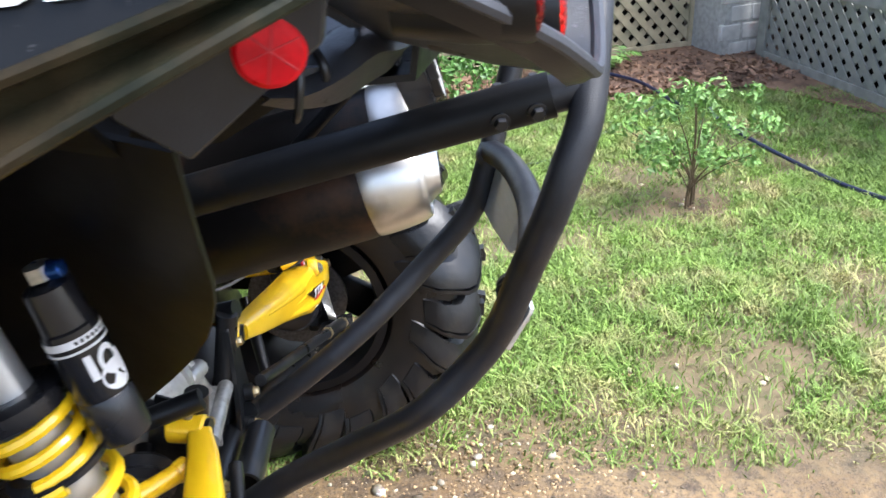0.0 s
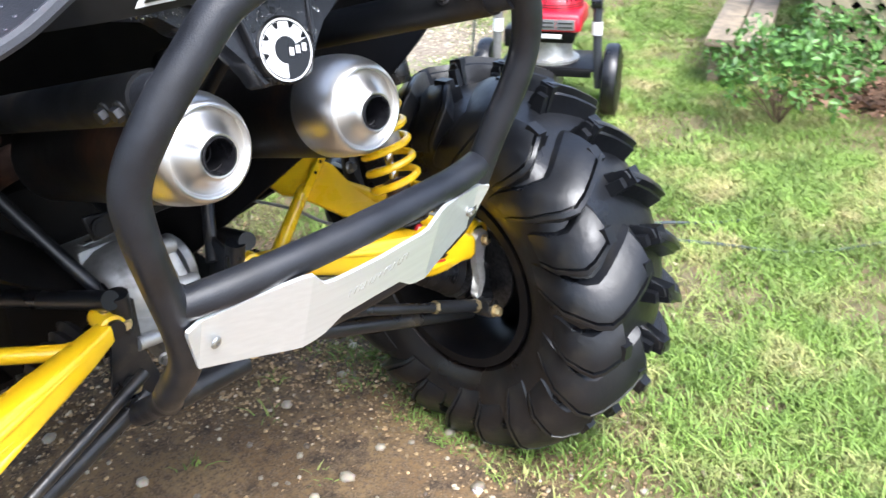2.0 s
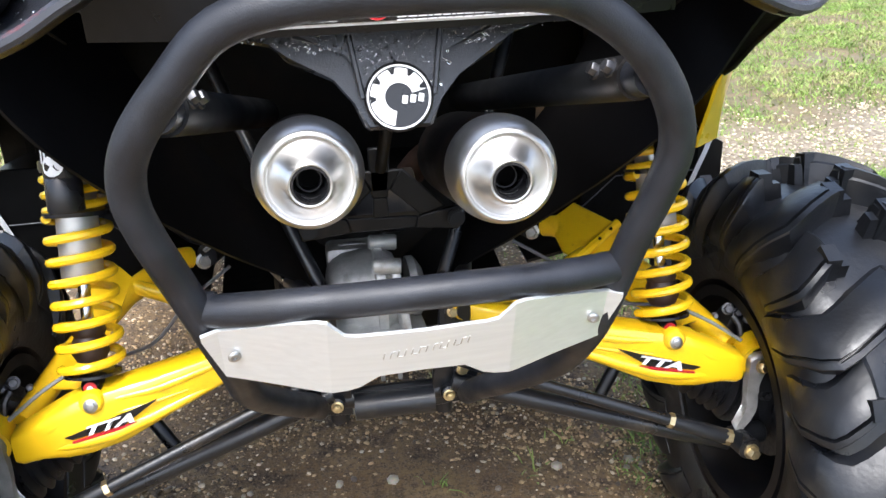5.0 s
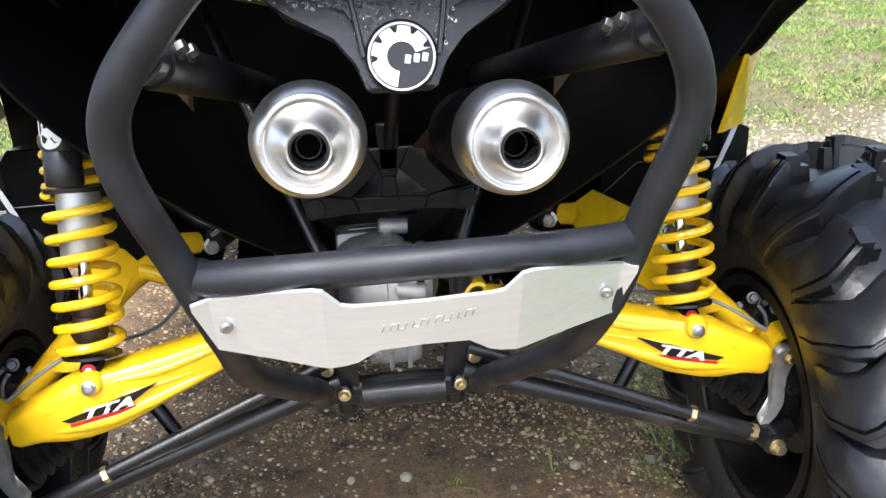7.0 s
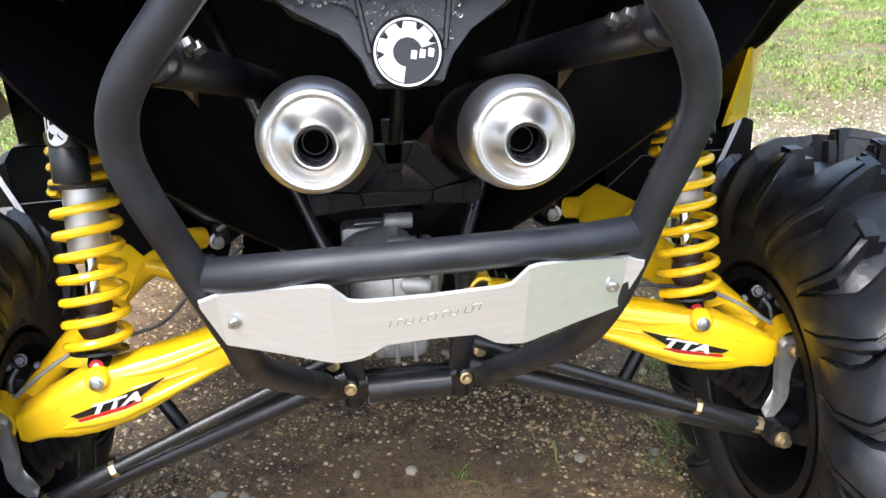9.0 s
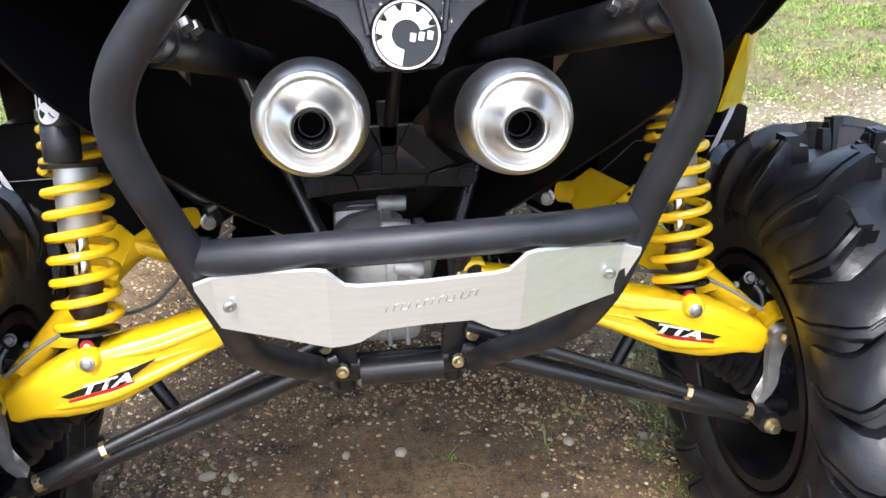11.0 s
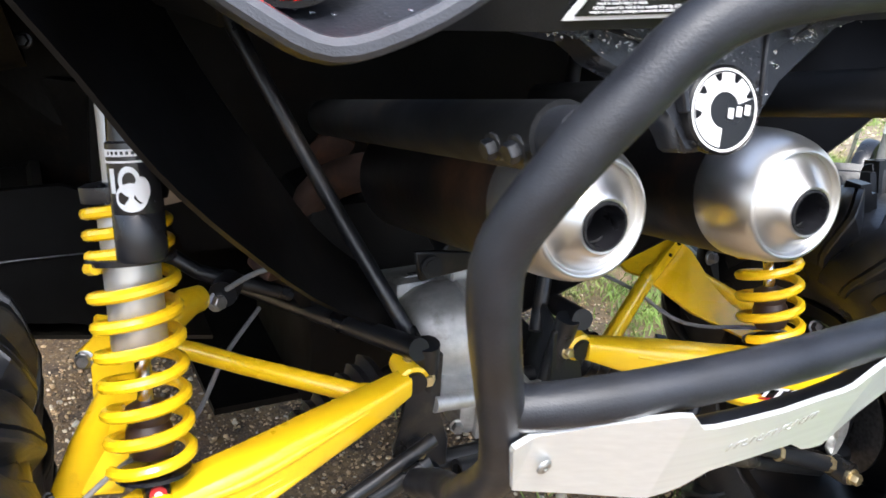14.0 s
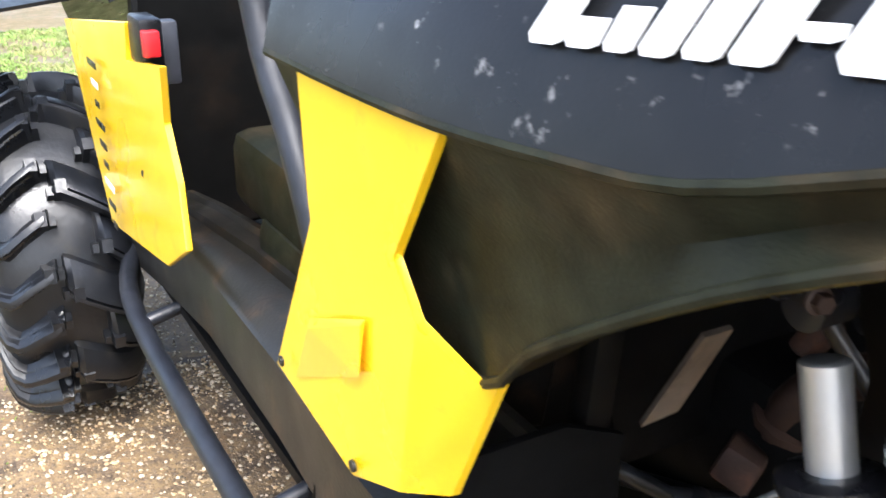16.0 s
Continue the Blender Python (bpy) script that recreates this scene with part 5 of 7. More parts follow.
    lathe(bm, sides((0.628, AXLE_Y, AXLE_Z), s), (s, 0, 0), [(0, 0.045), (0, 0.105), (0.005, 0.105), (0.005, 0.045)], 40, ring=True)
    sub("brake_disc", bm, M_OXIDE, kn)


TYRE_W, TYRE_R = 0.138, 0.355


def carcass_mesh():
    bm = bmesh.new()
    prof = [(-0.72, 0.190), (-0.86, 0.199), (-0.955, 0.222), (-1.0, 0.256), (-0.985, 0.288), (-0.925, 0.312), (-0.80, 0.330), (-0.60, 0.340), (-0.30, 0.345), (0, 0.346)]
    prof = prof + [(-a, r) for a, r in reversed(prof[:-1])]
    prof = [(a * TYRE_W, r * TYRE_R / 0.346) for a, r in prof] + [(0.6 * TYRE_W, 0.182), (-0.6 * TYRE_W, 0.182)]
    n = 96
    rings = [[bm.verts.new((x, r * math.cos(2 * math.pi * k / n), r * math.sin(2 * math.pi * k / n))) for k in range(n)] for x, r in prof]
    for i in range(len(rings)):
        u, v = rings[i], rings[(i + 1) % len(rings)]
        for k in range(n):
            bm.faces.new((u[k], u[(k + 1) % n], v[(k + 1) % n], v[k]))
    return bm


def scale_mesh(path, side, hand, cover):
    """A broad shoulder scale: rises along the turn to a stepped V-shaped edge with a slit behind it. Rows of (x over half-width, base radius, turn in degrees, height)."""
    bm = bmesh.new()
    rows = []
    span = 360 / COUNT * cover
    for a, r, tw, h in path:
        r *= TYRE_R / 0.346
        out = Vector((0.9 * a * side * abs(a) ** 2, 0, 1)).normalized() if abs(a) < 0.95 else Vector((side, 0, max(0.0, (r - 0.27) * 8))).normalized()
        row = []
        paddle = ((-0.66, -0.006), (-0.54, 0.40 * h), (-0.49, 0.46 * h), (-0.44, 0.78 * h), (-0.36, 0.93 * h), (-0.20, 0.98 * h), (-0.11, 0.97 * h), (-0.07, 0.72 * h), (0.00, 0.66 * h), (0.035, 0.45 * h), (0.12, -0.004))
        for f, hh in paddle if cover < 0.8 else ((-1.0, -0.006), (-0.86, 0.36 * h), (-0.58, 0.72 * h), (-0.28, 0.94 * h), (-0.175, 0.97 * h), (-0.16, 0.55 * h), (-0.125, 0.55 * h), (-0.11, h), (-0.02, 0.98 * h), (0.0, 0.9 * h), (0.022, -0.004)):
            t2 = hand * radians(tw + f * span)
            rr = r + hh * out.z
            row.append(bm.verts.new((a * TYRE_W * side + hh * out.x, rr * math.cos(t2), rr * math.sin(t2))))
        rows.append(row)
    for u, v in zip(rows, rows[1:]):
        for k in range(len(u) - 1):
            bm.faces.new((u[k], u[k + 1], v[k + 1], v[k]))
    bm.faces.new(rows[0])
    bm.faces.new(rows[-1])
    # stepped block on the inner end
    end = path[-3][0]
    for a0, a1, f0, f1, h0 in ((end - 0.06, end + 0.15, -0.34, 0.06, path[-4][3] - 0.003), (end - 0.17, end - 0.05, -0.24, 0.03, path[-4][3] - 0.020)):
        vs = []
        for hh in (-0.004, h0):
            for a, f in ((a0, f0), (a0, f1), (a1, f1), (a1, f0)):
                q = 0.74 if hh > 0 else 1.06
                a, f = (a0 + a1) / 2 + (a - (a0 + a1) / 2) * q, (f0 + f1) / 2 + (f - (f0 + f1) / 2) * q
                t2 = hand * radians(path[-3][2] + f * 14.0)
                rr = 0.345 * TYRE_R / 0.346 + hh
                vs.append(bm.verts.new((a * TYRE_W * side, rr * math.cos(t2), rr * math.sin(t2))))
        for q in ((4, 5, 6, 7), (0, 1, 5, 4), (1, 2, 6, 5), (2, 3, 7, 6), (3, 0, 4, 7)):
            bm.faces.new([vs[i] for i in q])
    bmesh.ops.recalc_face_normals(bm, faces=bm.faces)
    return bm


OUTER = [(0.975, 0.236, -4, 0.002), (1.0, 0.254, -2.5, 0.008), (0.995, 0.275, 0.0, 0.015), (0.97, 0.294, 2.6, 0.021), (0.935, 0.310, 4.8, 0.027), (0.86, 0.326, 6.4, 0.033), (0.74, 0.334, 7.0, 0.040), (0.66, 0.337, 5.8, 0.044), (0.48, 0.341, 2.6, 0.051), (0.30, 0.345, 0.2, 0.054), (0.20, 0.346, -1.2, 0.053), (0.15, 0.346, -1.8, 0.044), (0.12, 0.346, -2.0, 0.010)]
SCALE = [(0.975, 0.236, -4, 0.002), (1.0, 0.254, -2.5, 0.008), (0.995, 0.275, 0.0, 0.015), (0.97, 0.294, 2.6, 0.022), (0.935, 0.310, 4.8, 0.028), (0.86, 0.326, 6.4, 0.034), (0.74, 0.334, 7.0, 0.041), (0.62, 0.338, 5.4, 0.045), (0.44, 0.342, 2.6, 0.047), (0.22, 0.344, -0.4, 0.047), (0.06, 0.345, -2.4, 0.044), (-0.02, 0.345, -3.2, 0.030), (-0.05, 0.345, -3.5, 0.004)]
SHORT = [(1.0, 0.262, 1.5, 0.002), (0.99, 0.280, 2.6, 0.012), (0.965, 0.297, 4.6, 0.020), (0.92, 0.314, 6.2, 0.027), (0.86, 0.326, 6.6, 0.032), (0.78, 0.332, 5.4, 0.037), (0.64, 0.338, 2.6, 0.042), (0.55, 0.340, 0.8, 0.040), (0.50, 0.341, 0.0, 0.028), (0.47, 0.342, -0.4, 0.004)]
COUNT = 22
shared = {}


def keep(name, material, parent, key, make, label="", angle=40):
    """An object on a mesh that is built once and shared."""
    if key not in shared:
        ob = part(name, make(), material, parent, label, angle=angle)
        shared[key] = ob.data
        return ob
    ob = new(name, shared[key])
    ob.parent = parent
    return tagged(ob, label) if label else ob


def wheel(s, x, y, z, turn, steer=0):
    """A wheel on its hub: rim, spokes, tyre and its lugs, outer face away from the vehicle."""
    bm = bmesh.new()
    lathe(bm, (-0.118, 0, 0), (1, 0, 0), [(0, 0.176), (0.0, 0.194), (0.012, 0.194), (0.02, 0.184), (0.05, 0.172), (0.19, 0.172), (0.215, 0.184), (0.225, 0.194), (0.236, 0.194), (0.236, 0.178), (0.2, 0.165), (0.04, 0.165)], 48, ring=True)
    rim = vpart("wheel", bm, M_RIM, label="black alloy wheel with a deep-lug mud tyre")
    rim.location = (x, y, z)
    rim.rotation_euler = (radians(turn), 0, radians(steer) + (0 if s > 0 else math.pi))
    keep("tyre", M_TYRE, rim, "tyre", carcass_mesh, "wet black mud tyre with deep paddle lugs", 30)
    for k in range(COUNT):
        for side in (-1, 1):
            th = 2 * math.pi * (k + (0.5 if side > 0 else 0)) / COUNT
            path = OUTER if side > 0 else SHORT if k % 2 else SCALE
            o = keep("lug", M_TYRE, rim, ("lug", side, s, len(path)), lambda path=path, side=side: scale_mesh(path, side, s, 0.56 if side > 0 else 0.9), angle=28)
            o.rotation_euler = (th, 0, 0)
    keep("hub", M_RIM, rim, "hub", lambda: turned((0, 0, 0), (1, 0, 0), [(-0.07, 0.05), (0.06, 0.05), (0.08, 0.04), (0.085, 0.01)], 24))
    for k in range(7):
        o = keep("spoke", M_RIM, rim, "spoke", lambda: box((0.065, 0.108, 0), (0.03, 0.125, 0.082), bevel=0.008))
        o.rotation_euler = (2 * math.pi * k / 7, 0, 0)
    for k in range(4):
        o = keep("lug_nut", M_BOLT, rim, "nut", lambda: bolt((0.07, 0.055, 0), (1, 0, 0), 0.010, 0.02))
        o.rotation_euler = (2 * math.pi * k / 4, 0, 0)
    return rim


for s in (-1, 1):
    wheel(s, HALF_TRACK * s, AXLE_Y, AXLE_Z, 4 if s > 0 else 9)
    wheel(s, 0.76 * s, AXLE_Y + 2.02, AXLE_Z + 0.028, 0, -3).scale = (1.05, 1.05, 1.05)


# ---- body sides, cab edge and step bar ----
def yz(x, pts, s):
    return [Vector((x * s, y, z)) for y, z in pts]


for s in (-1, 1):
    # yellow rear side panel with a folded step
    P = [(0.708, 1.040, 1.142), (0.705, 0.790, 1.150), (0.710, 0.858, 1.032), (0.703, 0.836, 0.985), (0.660, 0.813, 0.930), (0.644, 0.799, 0.936), (0.641, 0.870, 0.781), (0.690, 0.884, 0.795), (0.703, 0.954, 0.770), (0.690, 1.186, 0.771), (0.704, 1.026, 1.000), (0.704, 1.034, 1.018)]
    panel = vpart("yellow_side_panel", slab([sides(p, s) for p in P], (-0.008 * s, 0, 0), 0.0025), M_YELLOW, label="glossy yellow moulded side panel with a folded step", angle=25)
    bm = bmesh.new()
    q = [Vector(sides(p, s)) for p in ((0.7035, 1.040, 0.898), (0.705, 0.915, 0.953), (0.7085, 0.917, 0.947), (0.7085, 1.036, 0.890), (0.6985, 1.10, 0.800), (0.7045, 0.930, 0.890))]
    vs = [bm.verts.new(p) for p in q]
    for f in ((0, 1, 2, 3), (0, 3, 4), (1, 5, 2), (3, 2, 5, 4)):
        bm.faces.new([vs[k] for k in f])
    sub("folded_step", bm, M_YELLOW, panel, smooth=False)
    for y, z in ((1.13, 0.805), (0.950, 0.785)):
        sub("screw", turned((0.702 * s, y, z), (s, 0, 0), [(0, 0.006), (0.003, 0.006), (0.004, 0.003)], 12), M_FRAME, panel)
    # lower dusty panel between crease and wheel arch
    crease = [(0.708, 1.10, 1.142), (0.706, 0.94, 1.142), (0.704, 0.80, 1.146), (0.692, 0.69, 1.152), (0.683, 0.600, 1.162), (0.660, 0.50, 1.194), (0.645, 0.40, 1.228), (0.61, 0.30, 1.266), (0.56, 0.25, 1.285)]
    arch = [(0.672, 1.05, 0.95), (0.655, 0.93, 0.935), (0.651, 0.812, 0.936), (0.664, 0.742, 1.000), (0.671, 0.670, 1.054), (0.671, 0.585, 1.112), (0.667, 0.500, 1.160), (0.650, 0.405, 1.206), (0.605, 0.315, 1.246)]
    c2, a2 = spline([sides(p, s) for p in crease], 3), spline([sides(p, s) for p in arch], 3)
    mid = [a.lerp(b, 0.42) + Vector((-0.012 * s, 0, 0)) for a, b in zip(c2, a2)]
    fold = [a.lerp(b, 0.66) + Vector((-0.005 * s, 0, 0)) for a, b in zip(c2, a2)]
    fender = vpart("rear_fender", skin([c2, mid, fold, a2], 0.006), M_DUSTY, label="dusty dark moulded rear fender")
    # extra skin inside the fender, near-black to put shade into its inner face
    sub("shade_skin", skin([[p + Vector((-0.014 * s, 0, -0.004)) for p in row] for row in (c2, mid, fold)], 0.003), M_DULL, fender)
    sub("arch_lip", tube([p + Vector((0.001 * s, 0, -0.004)) for p in a2], 0.005, 8), M_DUSTY, fender)
    # arch inside painted darker than the fender, for the shade under it
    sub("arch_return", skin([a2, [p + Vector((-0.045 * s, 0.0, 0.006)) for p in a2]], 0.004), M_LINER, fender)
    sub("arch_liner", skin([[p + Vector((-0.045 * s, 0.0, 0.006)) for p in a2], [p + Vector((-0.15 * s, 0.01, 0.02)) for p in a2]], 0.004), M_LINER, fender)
    if s > 0:
        panel.location, fender.location = (-0.045, 0, -0.045), (-0.045, 0, -0.045)
    # upper glossy panel with the lettering shapes
    upper = [Vector((p.x - 0.035 * s, p.y + 0.02, p.z + 0.10)) for p in c2]
    crown = [Vector((p.x - 0.14 * s, p.y + 0.04, p.z + 0.19)) for p in c2]
    over = [p + Vector((0.006 * s, 0, 0.004)) for p in c2]
    side = vpart("upper_side_panel", skin([over, [a.lerp(b, 0.5) + Vector((0.006 * s, 0, 0)) for a, b in zip(over, upper)], upper, crown], 0.006), M_SCUFF, label="scuffed glossy black upper side panel")
    sub("crease_lip", tube([p + Vector((0.002 * s, 0, 0.0)) for p in c2], 0.0055, 8), M_DUSTY, side)

    def on_side(u, v, out):
        """u: metres back along the panel; v: metres above the lettering's foot."""
        y = 0.722 - u - 0.35 * v
        cx = float(np.interp(y, [0.25, 0.30, 0.40, 0.50, 0.60, 0.69, 0.80, 1.1], [0.56, 0.61, 0.645, 0.66, 0.683, 0.692, 0.704, 0.708]))
        cz = float(np.interp(y, [0.25, 0.30, 0.40, 0.50, 0.60, 0.69, 0.80, 1.1], [1.285, 1.266, 1.228, 1.194, 1.162, 1.152, 1.146, 1.142]))
        z = max(1.2135 + 0.075 * u + v * 0.93, cz + 0.004)
        g = (z - cz) / 0.1
        x = cx + 0.010 - 0.035 * g if g < 1 else cx - 0.025 - 0.117 * (g - 1)
        return Vector(((x + out + 0.001) * s, y, z))
    for u0, u1, v0, v1 in ((-0.0085, 0.0190, -0.005, 0.046), (0.0205, 0.046, -0.005, 0.0125), (0.0495, 0.0700, -0.005, 0.020), (0.0735, 0.0960, -0.005, 0.046), (0.1000, 0.1225, -0.004, 0.046), (0.1265, 0.1495, -0.0038, 0.046), (0.1500, 0.1715, 0.0095, 0.0182), (0.1740, 0.222, -0.003, 0.046), (0.2255, 0.250, -0.003, 0.046), (0.2540, 0.278, -0.003, 0.046), (0.284, 0.335, -0.003, 0.05)):
        c = 0.2 * min(u1 - u0, 0.04)
        sub("white_shape", slab([on_side(u, v, 0.0022) for u, v in ((u0 + c, v0), (u1 - c, v0), (u1, v0 + 0.5 * c), (u1 - 0.002, v1), (u0 - 0.002, v1), (u0, v0 + c))], (-0.0015 * s, 0, 0)), M_WHITE, side, smooth=False)
    # front yellow side panel with small dark prints
    F = [(2.36, 0.992), (1.81, 1.064), (1.835, 0.998), (1.607, 1.032), (1.66, 0.935), (1.60, 0.86), (1.555, 0.770), (1.688, 0.694), (2.06, 0.642)]
    XF = [0.70, 0.690, 0.690, 0.690, 0.680, 0.682, 0.690, 0.690, 0.705]
    fp = vpart("front_side_panel", slab([Vector((x * s, y, z)) for x, (y, z) in zip(XF, F)], (-0.010 * s, 0, 0), 0.002), M_YELLOW, label="glossy yellow front side panel with small dark stickers", angle=25)
    for k in range(9):
        z = 0.955 - 0.035 * k
        y = 2.06 - 0.012 * k
        sub("dark_print", box(((0.7065 + 0.0012 * k) * s, y, z), (0.002, 0.075 - 0.02 * (k % 3), 0.012), (0, 0, 0), 0.0005), M_BLACKP if k not in (1, 6) else M_WHITE, fp)
    for y, z in ((1.80, 0.818), (1.745, 0.707)):
        sub("screw", turned((0.686 * s, y, z), (s, -0.4, 0), [(0, 0.007), (0.004, 0.007), (0.005, 0.003)], 12), M_FRAME, fp)
    vpart("switch_box", box((0.668 * s, 1.775, 1.040), (0.036, 0.08, 0.075), bevel=0.006), M_PLASTIC)
    vpart("red_switch", box((0.672 * s, 1.728, 1.042), (0.026, 0.018, 0.040), bevel=0.003), M_REDP)
    vpart("grey_bracket", box((0.630 * s, 1.80, 1.015), (0.030, 0.03, 0.10), bevel=0.004), M_GREY)
    # sill, step bar, cage tube
    bulge = lambda y: 0.04 * min(1, max(0, (1.5 - y) / 0.4))  # noqa: E731
    sill = [(2.75, 0.50), (2.30, 0.60), (2.0, 0.655), (1.68, 0.70), (1.29, 0.735), (1.05, 0.752), (0.93, 0.752)]
    rows = [[Vector(((0.50 + dx) * s, y, z + dz)) for y, z in sill] for dx, dz in ((0, 0.014), (0.012, 0.014), (0.018, 0.003), (0.05, 0.002), (0.056, -0.012), (0.066, -0.012), (0.072, 0.004), (0.115, 0.0))] + [[Vector(((0.635 + bulge(y)) * s, y, z - 0.025)) for y, z in sill], [Vector(((0.635 + bulge(y)) * s, y, z - 0.14)) for y, z in sill], [Vector((0.58 * s, y, z - 0.19)) for y, z in sill], [Vector((0.30 * s, y, min(0.51, z - 0.19))) for y, z in sill]]
    vpart("sill", skin(rows, 0.006), M_SILL, label="muddy dark plastic sill")
    vpart("sill_end", slab([Vector((x * s, 0.928, z)) for x, z in ((0.677, 0.725), (0.677, 0.61), (0.635, 0.55), (0.625, 0.55), (0.625, 0.752))], (0, 0.01, 0)), M_SILL)
    # sheet closing the sill, blackened for the shade behind the wheel
    vpart("sill_shade_bulkhead", slab([Vector((x * s, 0.918, z)) for x, z in ((0.624, 0.756), (0.624, 0.60), (0.49, 0.577), (0.40, 0.553), (0.40, 0.74), (0.48, 0.775), (0.61, 0.775))], (0, 0.01, 0)), M_HOLE)
    step = vpart("step_bar", tube([sides(p, s) for p in ((0.58, 2.30, 0.52), (0.645, 2.24, 0.49), (0.69, 2.05, 0.475), (0.70, 1.70, 0.47), (0.70, 1.30, 0.47), (0.70, 1.12, 0.47), (0.66, 1.04, 0.47), (0.58, 1.02, 0.47))], 0.019, 14, 4), M_TUBE, label="black tubular side step bar")
    for y in (1.95, 1.30):
        sub("step_strut", tube([sides((0.695, y, 0.47), s), sides((0.58, y, 0.50), s)], 0.014, 10), M_TUBE, step)
    cage = [(0.62, 1.45, 2.05), (0.625, 1.50, 1.60), (0.60, 1.45, 1.14), (0.60, 1.34, 0.99), (0.60, 1.28, 0.90), (0.60, 1.20, 0.75)]
    vpart("cage_tube", tube([sides(p, s) for p in cage], 0.021, 14, 4), M_TUBE)
    vpart("cage_tube", tube([sides(p, s) for p in ((0.625, 1.50, 1.60), (0.6, 0.9, 1.5), (0.5, 0.45, 1.36))], 0.02, 12, 3), M_TUBE)
    # straps and strings behind the tyre
    web = ((0.640, 0.902, 0.748), (0.631, 0.902, 0.720), (0.621, 0.905, 0.690), (0.612, 0.908, 0.662), (0.6085, 0.909, 0.650))
    vpart("strap", skin([[sides((x + 0.0045, y, z), s) for x, y, z in web], [sides((x - 0.0045, y + 0.002, z), s) for x, y, z in web]], 0.0015), M_PAPER, label="dirty white strap")
    vpart("cable", tube([sides(p, s) for p in ((0.622, 0.912, 0.680), (0.545, 0.913, 0.681), (0.463, 0.913, 0.680), (0.41, 0.913, 0.632), (0.37, 0.914, 0.60))], 0.0012, 6, 0), M_OXIDE)
    # inboard: seat base, seat side, floor
    vpart("seat_base", box((0.36 * s, 1.62, 0.80), (0.34, 0.45, 0.14), bevel=0.03), M_DUSTY, label="dark seat cushion")
    vpart("seat_back", box((0.36 * s, 1.36, 1.02), (0.36, 0.12, 0.55), (-12, 0, 0), 0.04), M_PLASTIC)
    vpart("seat_bolster", box((0.50 * s, 1.50, 0.66), (0.08, 0.40, 0.20), (0, 0, 0), 0.03), M_DUSTY)
    vpart("wedge_panel", slab([sides(p, s) for p in ((0.349, 0.873, 0.866), (0.3575, 0.937, 0.7245), (0.31, 0.93, 0.735), (0.30, 0.88, 0.86))], (0.006, 0.01, 0)), M_SHIELD)
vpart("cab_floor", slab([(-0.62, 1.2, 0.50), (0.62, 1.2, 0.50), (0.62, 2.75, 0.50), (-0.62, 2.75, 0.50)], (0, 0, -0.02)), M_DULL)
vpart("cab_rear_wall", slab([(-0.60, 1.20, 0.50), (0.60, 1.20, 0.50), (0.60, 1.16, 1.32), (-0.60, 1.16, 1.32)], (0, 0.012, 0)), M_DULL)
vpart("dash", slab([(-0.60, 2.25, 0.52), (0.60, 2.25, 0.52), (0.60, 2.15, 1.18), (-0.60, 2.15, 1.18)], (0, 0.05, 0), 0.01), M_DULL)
vpart("bonnet", skin([[(-0.64, 2.2, 1.05), (-0.3, 2.2, 1.18), (0.3, 2.2, 1.18), (0.64, 2.2, 1.05)], [(-0.66, 2.7, 1.0), (-0.3, 2.7, 1.08), (0.3, 2.7, 1.08), (0.66, 2.7, 1.0)], [(-0.55, 3.2, 0.8), (-0.3, 3.25, 0.86), (0.3, 3.25, 0.86), (0.55, 3.2, 0.8)]], 0.01), M_PLASTIC)
vpart("front_fender", skin([[(-0.86, 2.45, 1.0), (-0.62, 2.45, 1.03)], [(-0.88, 2.75, 1.02), (-0.62, 2.75, 1.06)], [(-0.86, 3.05, 0.96), (-0.60, 3.05, 1.0)]], 0.008), M_PLASTIC)


# ---- the yard ----
rng = np.random.default_rng(7)


def uneven(x, y):
    return 0.009 * noise.noise(Vector((x * 1.7, y * 1.7, 0))) + 0.004 * noise.noise(Vector((x * 7, y * 7, 3)))


def ramp01(a, b, v):
    return np.clip((v - a) / (b - a), 0, 1)


def wobble(x, y):
    return 0.25 * np.sin(2.1 * x + 1.3 * y) + 0.18 * np.sin(3.7 * y - 1.9 * x + 1.0) + 0.10 * np.sin(7.3 * x + 5.1 * y)


def lawn(x, y):
    """How thick the grass stands at a place: 0 on the bare drive, 1 on the lawn."""
    w = wobble(x, y)
    x, x_far = x + 0.40 * ramp01(0.6, -0.6, y) * ramp01(-0.4, 1.0, x), x
    right = 0.40 * ramp01(0.50, 0.78, x + 0.2 * w) + 0.60 * ramp01(0.75, 1.35, x + 0.30 * w)
    gravel = (1 - ramp01(0.0, 0.55, np.abs(y - 2.85 - 0.10 * (x - 2)) - 0.24 + 0.45 * w)) * ramp01(3.8, 2.9, x)
    far = ramp01(3.35, 3.95, y + 0.5 * w)
    behind = 0.22 * ramp01(0.2, -1.2, y + 0.5 * w)
    base = np.maximum(np.maximum(right * (1 - 0.94 * gravel), far), np.maximum(behind, 0.42 * ramp01(-0.80, -1.25, x + 0.3 * w)))
    x = x_far
    bed = ramp01(2.95, 3.3, x + 0.22 * y + 0.25 * w) * ramp01(1.15, 0.75, y)
    bare = np.exp(-((x - 1.95) ** 2 + (y + 0.6) ** 2) / 0.07)
    return base * (1 - 0.93 * bed) * (1 - 0.75 * bare)


def drive(x, y):
    """Where the pale gravel of the drive lies thick."""
    return (1 - ramp01(0.25, 0.95, np.abs(y - 2.85 - 0.10 * (x - 2)) - 0.05 + 0.3 * wobble(x, y))) * ramp01(3.9, 3.0, x) * ramp01(-0.3, 0.7, x)


